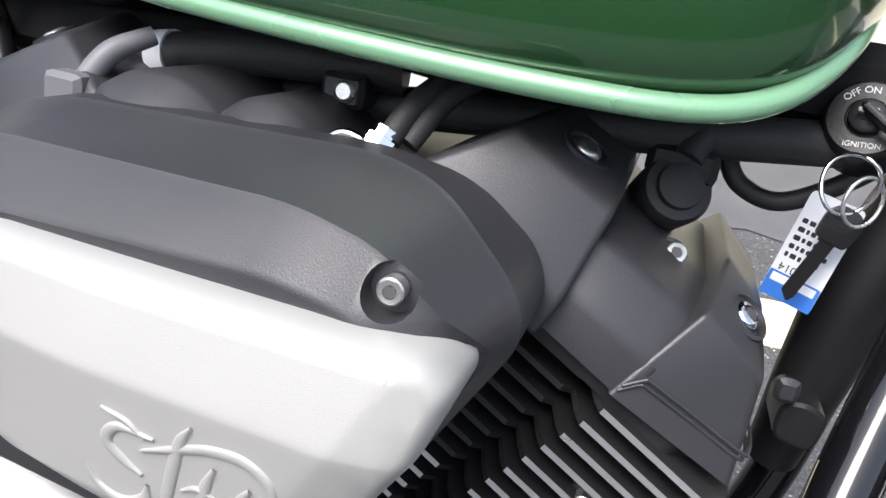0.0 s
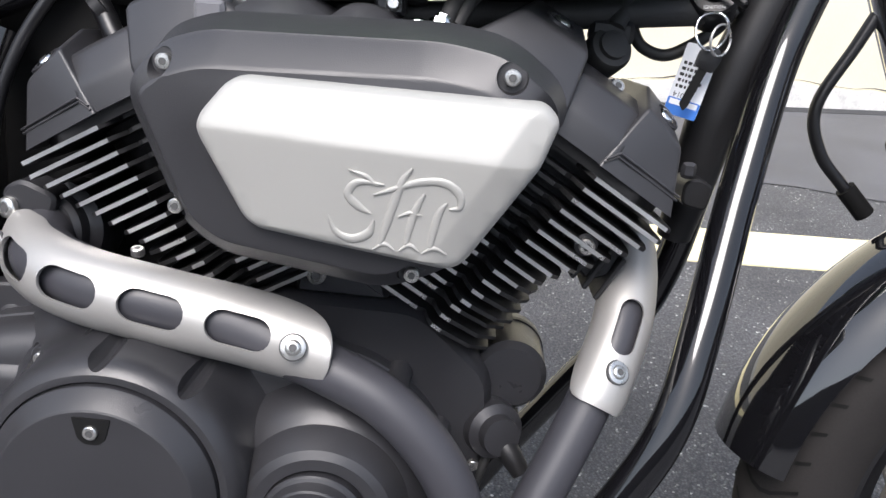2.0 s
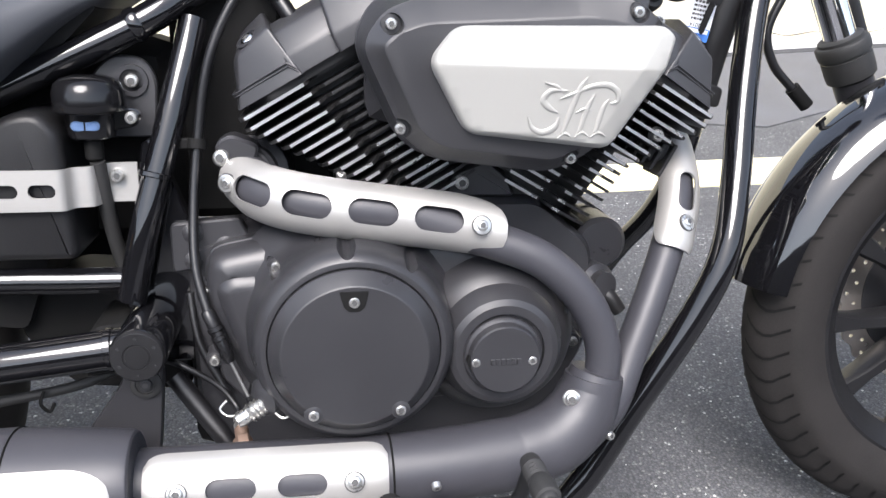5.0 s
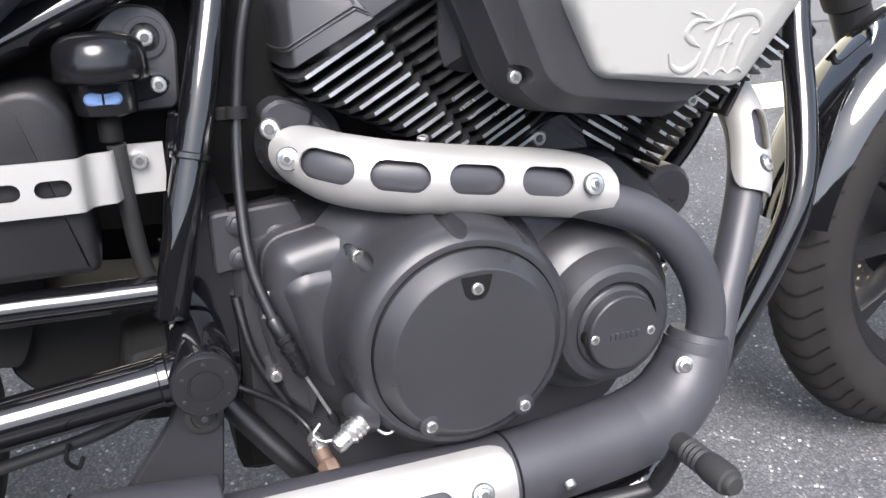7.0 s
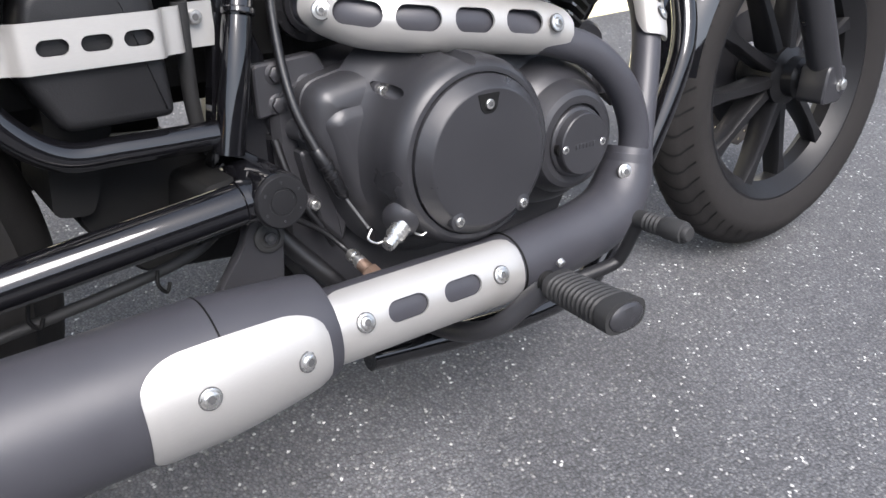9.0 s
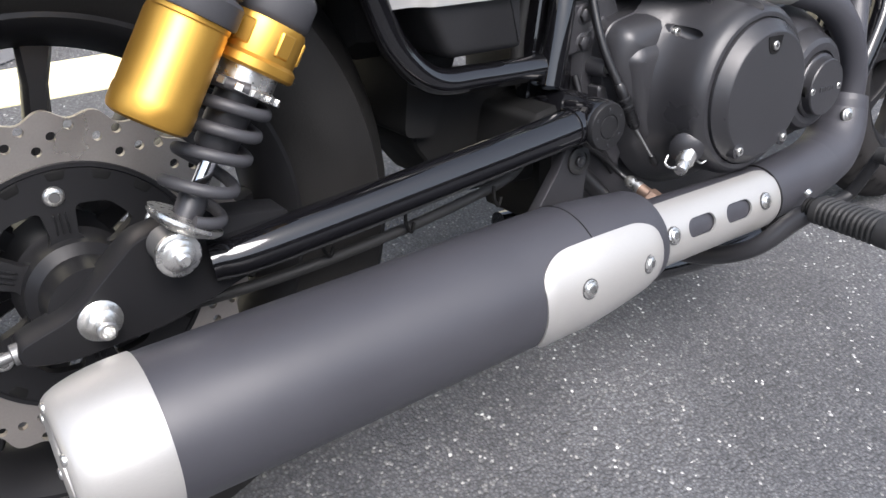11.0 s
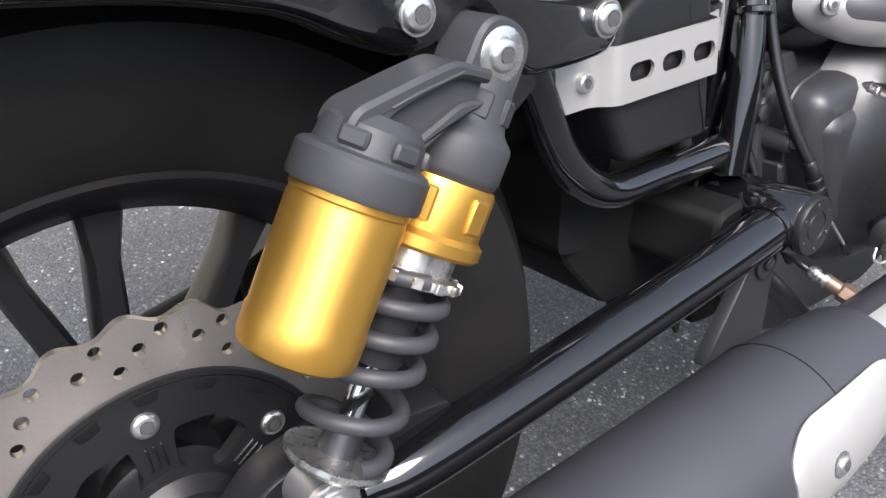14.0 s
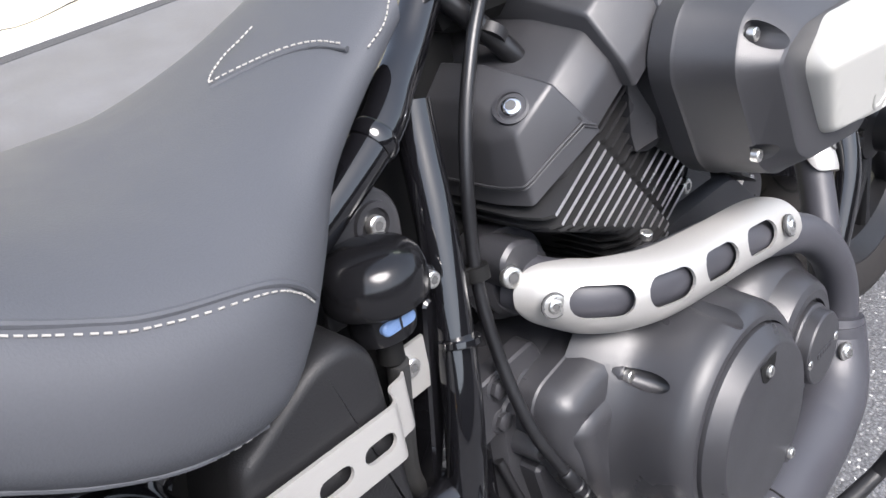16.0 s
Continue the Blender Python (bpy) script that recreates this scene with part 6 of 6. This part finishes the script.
def stitches(pts, gap=0.0042, length=0.0029, r=0.00055):
    """A row of dashes along the seat's skin."""
    top = len(pts[0]) == 3
    line = curve_points(pts if top else [(x, 0, z) for x, z in pts], 24)
    bm = bmesh.new()
    run, last = 0.0, line[0]
    for p in line[1:]:
        run += (p - last).length
        if run >= gap:
            t = (p - last).normalized() * length * 0.5
            a, b = p - t, p + t
            tube([tuple(v) if top else (v.x, seat_y(v.x, v.z) - 0.0005, v.z) for v in (a, b)], r, 6, 1, bm=bm, side=(0, 0.3, 1))
            run = 0.0
        last = p
    return bm


part("stitching", stitches([(0.195, 0.800), (0.2148, 0.7818), (0.2445, 0.7528), (0.2886, 0.7292), (0.315, 0.7202), (0.3577, 0.710), (0.3758, 0.6989), (0.387, 0.6855)]), THREAD, seat, "pale thread stitched along the seat")
LOW_SEAM = [(0.146, 0.7720), (0.166, 0.752), (0.1912, 0.7286), (0.2243, 0.6940), (0.2456, 0.6790), (0.270, 0.6655), (0.303, 0.6530), (0.340, 0.6455)]
part("stitching", stitches(LOW_SEAM, 0.0050, 0.0036, 0.0007), GREY_THREAD, seat, "grey stitching along the lower edge")
part("seat_piping", tube([(x + 0.0012, seat_y(x + 0.0012, z + 0.0034) + 0.0002, z + 0.0034) for x, z in LOW_SEAM], 0.0016, 8, 8), VINYL, seat)
# pointed patch at the seat's nose
NOSE = ([(0.498, -0.083, 0.7735), (0.494, -0.0614, 0.7755), (0.484, -0.0401, 0.7730), (0.4666, -0.0201, 0.7668), (0.4491, -0.0059, 0.7606)], [(0.4491, -0.0059, 0.7606), (0.4591, 0.0033, 0.7642), (0.4745, 0.0101, 0.7702), (0.488, 0.0116, 0.7755), (0.50, 0.012, 0.781)], [(0.5419, -0.0795, 0.7905), (0.527, -0.0868, 0.7776), (0.5071, -0.0912, 0.7682)])
NOSE = tuple([(x, y, z + 0.0022) for x, y, z in line] for line in NOSE)
for line in NOSE:
    part("stitching", stitches(line, 0.0042, 0.0030, 0.0006), THREAD, seat, "pale thread stitched round the nose patch")
part("seat_seam", tube([(x, y - 0.002, z - 0.0030) for x, y, z in NOSE[0]], 0.0018, 8, 8), VINYL, seat)
for line in ([(0.1965, 0.8020), (0.2166, 0.7840), (0.2460, 0.7552), (0.2896, 0.7318), (0.3155, 0.7228), (0.3585, 0.7126), (0.3772, 0.7013), (0.3890, 0.6875)],):
    part("seat_seam", tube([(x, seat_y(x, z) + 0.0006, z) for x, z in line], 0.0020, 8, 8), VINYL, seat)
part("seat_pan", solid([(0.15, 0.74), (0.21, 0.685), (0.26, 0.652), (0.38, 0.640), (0.44, 0.69), (0.48, 0.73), (0.42, 0.72), (0.35, 0.70), (0.25, 0.715)], [(0.09, 0), (-0.09, 0)], 0.01, 3), DARK, seat)

# raised ribs on the rear mudguard
for y, a0, a1, r in ((-0.030, 66, 150, 0.016), (-0.072, 64, 150, 0.014), (-0.100, 62, 150, 0.010)):
    pts, rs = [], []
    for i in range(9):
        a = radians(a0 + (a1 - a0) * i / 8)
        R = 0.438 + 0.01 * math.sin(a) - (1 - math.cos(math.asin(min(1, abs(y) / 0.126)))) * 0.075 - r * 0.30
        pts.append((REAR.x + R * math.cos(a), y, REAR.z + R * math.sin(a)))
        rs.append(r * (0.15 + 0.85 * min(1, i / 3)))
    part("rib", tube(pts, rs, 18, 6, side=(0, -1, 0)), GLOSS, rear_fender)

# inner panels that close the frame, with dark fill added for its shaded gaps
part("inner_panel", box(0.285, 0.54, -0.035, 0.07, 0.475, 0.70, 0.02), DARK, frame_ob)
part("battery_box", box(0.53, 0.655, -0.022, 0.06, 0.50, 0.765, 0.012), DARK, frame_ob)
part("pivot_gap_fill", box(0.535, 0.665, -0.070, 0.06, 0.240, 0.430, 0.012), DARK, frame_ob)
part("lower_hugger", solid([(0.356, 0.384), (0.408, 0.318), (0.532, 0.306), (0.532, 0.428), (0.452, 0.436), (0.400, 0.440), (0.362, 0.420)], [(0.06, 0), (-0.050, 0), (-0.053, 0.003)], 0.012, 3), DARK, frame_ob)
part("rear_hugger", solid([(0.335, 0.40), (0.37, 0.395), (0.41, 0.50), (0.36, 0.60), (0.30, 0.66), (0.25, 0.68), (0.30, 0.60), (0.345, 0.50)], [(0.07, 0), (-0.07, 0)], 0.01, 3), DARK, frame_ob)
part("rail_gusset", solid([(0.22, 0.60), (0.31, 0.60), (0.335, 0.625), (0.28, 0.665), (0.20, 0.70)], [(-0.06, 0), (-0.105, 0), (-0.108, 0.002)], 0.01, 3), RAIL, frame_ob)
part("tube_joint", lathe([(0.0165, -0.006), (0.0180, -0.003), (0.0180, 0.003), (0.0165, 0.006)], 24, frame_at(Vector((0.509, -0.0745, 0.7115)), (0.87, 0.12, 0.45))), RAIL, frame_ob)
part("tube_band", lathe([(0.0150, -0.003), (0.0160, -0.002), (0.0160, 0.002), (0.0150, 0.003)], 24, frame_at(Vector((0.521, -0.107, 0.567)), (0.25, 0.25, 1))), RAIL, frame_ob)

# hanger plate under the pivot, hose beside it
hanger = part("muffler_hanger", solid([(0.486, 0.385, 0.012), (0.522, 0.385, 0.012), (0.520, 0.355), (0.512, 0.280), (0.425, 0.288), (0.478, 0.360)], [(-0.140, 0), (-0.150, 0), (-0.152, 0.0015)], 0.008, 3), CASE, bike, "black steel muffler hanger plate")
part("grommet", lathe([(0.0155, 0), (0.0155, 0.003), (0.0135, 0.004), (0.0105, 0.004), (0.010, 0.002), (0, 0.002)], 28, frame_at(Vector((0.504, -0.152, 0.3623)), (0, -1, 0))), RUBBER, hanger)
bolt(hanger, (0.504, -0.1545, 0.3623), 0.0062, material=CASE)
hose2 = part("breather_hose", tube([(0.525, -0.115, 0.352), (0.548, -0.125, 0.322), (0.578, -0.140, 0.285), (0.600, -0.15, 0.255)], 0.0105, 16), CABLE, bike, "black rubber breather hose")
part("case_bracket", solid([(0.560, 0.43), (0.590, 0.425), (0.612, 0.36), (0.600, 0.32), (0.575, 0.35)], [(-0.08, 0), (-0.12, 0), (-0.123, 0.003)], 0.008, 3), CASE, crankcase)
part("clutch_housing", lathe([(0.015, -0.05), (0.017, -0.02), (0.019, 0.012), (0.012, 0.018), (0, 0.019)], 24, frame_at(Vector((0.632, -0.195, 0.365)), (-0.7, -0.55, -0.1))), CASE, crankcase)

# rider's peg and brake pedal
peg_m = frame_at(Vector((0.744, -0.300, 0.2910)), (-0.02, -1.0, 0.01), (0, 0, 1))
bm = bmesh.new()
rings = []
N = 58
for i in range(N + 1):
    t = i / N
    w = 0.0205 + 0.006 * t
    h = 0.0145 + 0.0020 * t
    groove = 1.0 if t < 0.1 or t > 0.86 or (i % 4) < 2 else 0.90
    ring = []
    for k in range(20):
        a = 2 * math.pi * k / 20
        c, s = math.cos(a), math.sin(a)
        ring.append(bm.verts.new(peg_m @ Vector((w * groove * math.copysign(abs(c) ** 0.7, c), h * groove * math.copysign(abs(s) ** 0.7, s), 0.094 * t))))
    rings.append(ring)
for a, b in zip(rings, rings[1:]):
    for j in range(20):
        bm.faces.new((a[j], a[(j + 1) % 20], b[(j + 1) % 20], b[j]))
bm.faces.new(rings[0]), bm.faces.new(rings[-1])
peg = part("foot_peg", bm, RUBBER, bike, "ribbed black rubber foot peg")
part("peg_end", lathe([(0.0150, 0.090), (0.0150, 0.0955), (0.0115, 0.0985), (0, 0.099)], 24, peg_m @ Matrix.Diagonal((1.45, 0.92, 1, 1))), CASE, peg)
part("peg_bracket", tube([(0.742, -0.30, 0.291), (0.732, -0.283, 0.276), (0.705, -0.25, 0.235), (0.70, -0.19, 0.205), (0.70, -0.12, 0.19)], [0.011, 0.012, 0.011, 0.012, 0.012], 12), CASE, peg)
part("peg_spring", lathe([(0.011 + 0.0015 * (i % 2), 0.002 * i) for i in range(7)], 16, frame_at(Vector((0.738, -0.289, 0.292)), (0, -1, 0))), DARK, peg)
ped_m = frame_at(Vector((0.868, -0.295, 0.329)), (0.0, -0.99, 0.02), (0, 0, 1))
prof = [(0, 0), (0.0098, 0.0), (0.0105, 0.012)] + [(0.0112 - 0.0016 * (i % 2), 0.014 + 0.0028 * i) for i in range(9)] + [(0.0122, 0.042), (0.0122, 0.059), (0.0114, 0.0622), (0.0090, 0.0632), (0.0088, 0.0668), (0.0072, 0.0690), (0, 0.0696)]
pedal = part("brake_pedal", lathe(prof, 24, ped_m), RUBBER, bike, "black rubber brake pedal")
part("pedal_arm", tube([(0.868, -0.298, 0.329), (0.867, -0.288, 0.305), (0.864, -0.278, 0.281), (0.855, -0.272, 0.270), (0.808, -0.258, 0.259), (0.752, -0.235, 0.238)], [0.0068, 0.0070, 0.0072, 0.0076, 0.0085, 0.009], 20), MATTE, pedal)
bolt(pedal, (0.786, -0.262, 0.289), 0.0048, (0.1, -0.8, -0.5))

# cables, clips and lines along the swingarm
brake_line = part("rear_brake_line", tube([(0.50, -0.085, 0.372), (0.44, -0.118, 0.352), (0.36, -0.128, 0.340), (0.26, -0.130, 0.328), (0.16, -0.125, 0.318), (0.08, -0.11, 0.31)], 0.0055, 12), RUBBER, bike, "black brake line under the swingarm")
for x in (0.40, 0.29, 0.20):
    part("line_clip", tube([(x, -0.135, 0.352), (x - 0.003, -0.140, 0.340), (x + 0.004, -0.138, 0.330), (x + 0.009, -0.136, 0.338)], 0.0019, 8), DARK, brake_line)
part("cable_clip", lathe([(0.0062, -0.005), (0.0098, -0.005), (0.0098, 0.005), (0.0062, 0.005)], 16, frame_at(Vector((0.562, -0.092, 0.596)), (0.05, 0.2, 1))), DARK, cable)
part("clip_arm", box(0.525, 0.560, -0.094, -0.088, 0.590, 0.602, 0.002), DARK, cable)
cable2 = part("second_cable", tube([(0.545, -0.10, 0.44), (0.553, -0.115, 0.39), (0.575, -0.125, 0.345), (0.585, -0.13, 0.325)], 0.0042, 10), CABLE, bike, "thin black cable behind the pivot")
strap_m = frame_at(Vector((0.645, -0.060, 0.742)), (0.7, 0.1, 0.7))
part("cable_tie", lathe([(0.0115, -0.004), (0.0130, -0.004), (0.0130, 0.004), (0.0115, 0.004)], 20, strap_m), MATTE, cable)
upper_cable = part("throttle_cable", tube([(0.60, -0.03, 0.80), (0.645, -0.060, 0.742), (0.665, -0.07, 0.715), (0.69, -0.06, 0.70)], 0.0085, 14), CABLE, bike, "black hose entering the rear cylinder head")

# below the tank: loom, rails, clamps and hoses
loom = part("wiring_loom", tube([(0.70, -0.055, 0.752), (0.765, -0.068, 0.765), (0.82, -0.066, 0.776), (0.90, -0.055, 0.780)], 0.0125, 16), RUBBER, bike, "black wiring loom under the tank")
part("loom_clamp", lathe([(0.0128, -0.006), (0.0138, -0.006), (0.0138, 0.006), (0.0128, 0.006)], 24, frame_at(Vector((0.765, -0.068, 0.765)), (1, -0.1, 0.2))), WHITE, loom, "white tape clamp")
part("lower_rail", tube([(0.83, -0.045, 0.752), (0.92, -0.045, 0.763), (1.03, -0.04, 0.774), (1.12, -0.03, 0.785)], 0.0115, 16), RUBBER, frame_ob)
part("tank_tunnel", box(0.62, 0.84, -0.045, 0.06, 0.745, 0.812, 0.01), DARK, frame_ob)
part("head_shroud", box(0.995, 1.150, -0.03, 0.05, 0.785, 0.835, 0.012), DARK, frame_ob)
part("mount_washer", lathe([(0.0058, 0), (0.0058, 0.002), (0.0040, 0.0035), (0, 0.0035)], 20, frame_at(Vector((0.8766, -0.078, 0.7671)), (0, -1, 0.1))), STEEL, frame_ob)
part("mount_lug", box(0.862, 0.886, -0.078, -0.05, 0.758, 0.776, 0.003), CASE, frame_ob)
clamp = part("fuel_hose", tube([(0.918, -0.122, 0.756), (0.926, -0.105, 0.775), (0.945, -0.075, 0.795), (0.97, -0.05, 0.81)], 0.0062, 12), RUBBER, bike, "black fuel hose with a plated fitting")
part("hose_twin", tube([(0.926, -0.116, 0.755), (0.938, -0.10, 0.778), (0.960, -0.07, 0.800)], 0.0055, 12), RUBBER, clamp)
part("fitting", lathe([(0.0045, -0.012), (0.0065, -0.010), (0.0065, -0.003), (0.0090, -0.002), (0.0090, 0.005), (0.0060, 0.006), (0.0060, 0.010)], 8, frame_at(Vector((0.9147, -0.1262, 0.7519)), (0.25, 0.45, 0.85))), CHROME, clamp, "plated hex fitting")
part("spout", tube([(0.9147, -0.1262, 0.752), (0.900, -0.127, 0.756), (0.893, -0.128, 0.752), (0.892, -0.129, 0.744)], 0.0026, 10), CHROME, clamp)
side_lead = part("switch_lead", tube([(1.066, -0.012, 0.785), (1.071, -0.014, 0.765), (1.082, -0.014, 0.752), (1.104, -0.014, 0.749), (1.135, -0.016, 0.770), (1.15, -0.016, 0.79)], 0.0052, 12), RUBBER, bike, "black lead looping below the ignition switch")
part("head_stay", box(1.121, 1.134, -0.050, -0.044, 0.652, 0.666, 0.003), CASE, frame_ob)


# ---- ignition switch and the keys on it ----
def text_mesh(words, size, m, thick=0.0002):
    """Raised lettering in the built-in font, laid in the x-y plane of m."""
    cu = bpy.data.curves.new("lettering", "FONT")
    cu.body, cu.size, cu.extrude, cu.align_x, cu.align_y = words, size, thick, "CENTER", "CENTER"
    ob = new("lettering", cu)
    dg = bpy.context.evaluated_depsgraph_get()
    dg.update()
    me = bpy.data.meshes.new_from_object(ob.evaluated_get(dg))
    bm = bmesh.new()
    bm.from_mesh(me)
    bmesh.ops.transform(bm, matrix=m, verts=bm.verts)
    bpy.data.objects.remove(ob)
    bpy.data.curves.remove(cu)
    bpy.data.meshes.remove(me)
    return bm


IGN = Vector((1.1240, -0.0440, 0.8008))
ign_z = Vector((-0.22, -0.90, 0.38)).normalized()
ign_x = Vector((0.95, -0.22, 0.10))
ign_x = (ign_x - ign_z * ign_x.dot(ign_z)).normalized()
ign_m = Matrix((ign_x, ign_z.cross(ign_x), ign_z)).transposed().to_4x4()
ign_m.translation = IGN
ign_m = ign_m @ Matrix.Scale(0.98, 4)
ign = part("ignition_switch", lathe([(0, -0.035), (0.020, -0.035), (0.0203, -0.006), (0.0190, -0.001), (0.0178, 0.0), (0.0100, 0.0), (0.0095, -0.0015), (0, -0.0015)], 40, ign_m), MATTE, bike, "black ignition switch with white lettering")
part("key_barrel", lathe([(0, 0), (0.0085, 0.0), (0.0085, 0.004), (0.0070, 0.005), (0, 0.005)], 24, ign_m), MATTE, ign)
part("lettering", text_mesh("OFF", 0.0048, ign_m @ Matrix.Rotation(radians(38), 4, "Z") @ Matrix.Translation((0, 0.0138, 0.0003))), PRINT, ign, "white printed words", 0)
part("lettering", text_mesh("ON", 0.0048, ign_m @ Matrix.Rotation(radians(0), 4, "Z") @ Matrix.Translation((0, 0.0138, 0.0003))), PRINT, ign, "white printed words", 0)
part("lettering", text_mesh("IGNITION", 0.0038, ign_m @ Matrix.Translation((0, -0.0138, 0.0003))), PRINT, ign, "white printed words", 0)
part("switch_bracket", box(1.090, 1.16, -0.024, 0.02, 0.785, 0.83, 0.008), DARK, ign)

keys = new("key_ring")
keys.matrix_basis = bike.matrix_basis.copy()
tagged(keys, "two keys and a written paper tag hanging from the ignition", "keys")
part("key_blade", box(-0.0045, 0.0045, -0.0012, 0.0012, 0.004, 0.012, 0.0004, ign_m), STEEL, keys)
part("key_head", box(-0.0020, 0.0020, -0.030, 0.004, 0.006, 0.017, 0.0022, ign_m @ Matrix.Rotation(radians(52), 4, "Z")), MATTE, keys, "black plastic key head")
loop = [Vector((1.1235 + 0.0125 * math.cos(a), -0.056 - 0.004 * math.sin(a * 2), 0.7700 + 0.0145 * math.sin(a))) for a in (2 * math.pi * i / 36 for i in range(37))]
part("split_ring", tube(loop, 0.0011, 10, 1, side=(0, -1, 0.1)), CHROME, keys, "polished split ring")
loop2 = [Vector((1.1305 + 0.0095 * math.cos(a), -0.060 + 0.007 * math.cos(a), 0.7640 + 0.0120 * math.sin(a))) for a in (2 * math.pi * i / 30 for i in range(31))]
part("split_ring", tube(loop2, 0.0010, 10, 1, side=(0, -1, 0.1)), STEEL, keys)
TAG = Matrix.Translation((1.1210, -0.0330, 0.7310)) @ Matrix.Rotation(radians(11), 4, "Y") @ Matrix.Rotation(radians(-14), 4, "Z")
tag = part("paper_tag", solid([(-0.0135, -0.031), (0.0135, -0.031), (0.0135, 0.028), (-0.0135, 0.028)], [(0.0004, 0), (-0.0004, 0)], 0.003, 3, m=TAG), WHITE, keys, "white paper tag with a blue border and handwriting")
part("blue_band", solid([(-0.0134, -0.0309), (0.0134, -0.0309), (0.0134, -0.017), (-0.0134, -0.017)], [(-0.0004, 0), (-0.0007, 0)], 0.001, 2, m=TAG), BLUE, tag)
part("white_panel", solid([(-0.0115, -0.0225), (0.0115, -0.0225), (0.0115, -0.0180), (-0.0115, -0.0180)], [(-0.0007, 0), (-0.0009, 0)], 0.0005, 2, m=TAG), WHITE, tag)
rnd = random.Random(5)
part("lettering", text_mesh("2014", 0.0062, TAG @ Matrix.Translation((-0.0045, -0.0005, -0.0140)) @ Matrix.Rotation(radians(90), 4, "X") @ Matrix.Rotation(radians(180), 4, "Z")), INK, tag, "", 0)
for row in range(5):
    z = 0.012 - row * 0.0048
    x = -0.011
    while x < 0.006:
        w = rnd.uniform(0.0014, 0.0036)
        part("written_bar", solid([(x, z - 0.0013), (x + w, z - 0.0013), (x + w, z + 0.0013), (x, z + 0.0013)], [(-0.0004, 0), (-0.0006, 0)], 0.0004, 1, m=TAG), INK, tag)
        x += w + 0.0010
part("spare_key_head", solid([(-0.008, -0.009), (0.008, -0.009), (0.0095, 0.004), (0.005, 0.010), (-0.005, 0.010), (-0.0095, 0.004)], [(0.002, 0.001), (0.0015, 0), (-0.0015, 0), (-0.002, 0.001)], 0.003, 3, m=Matrix.Translation((1.1260, -0.052, 0.7490)) @ Matrix.Rotation(radians(20), 4, "Y")), MATTE, keys, "black plastic key head")
part("spare_key_blade", solid([(-0.0035, -0.040), (0.0015, -0.044), (0.0035, -0.040), (0.0035, -0.006), (-0.0035, -0.006)], [(0.0008, 0), (-0.0008, 0)], 0.001, 2, m=Matrix.Translation((1.1260, -0.052, 0.7490)) @ Matrix.Rotation(radians(20), 4, "Y")), DARK, keys)
for dx, dz in ((0.0, 0.0), (0.006, 0.0015), (0.011, -0.001)):
    part("scuff_mark", tube([(0.0765 + dx, -0.2537, 0.3395 + dz), (0.0790 + dx, -0.2535, 0.3400 + dz)], 0.0006, 6, 2), WHITE, muffler)
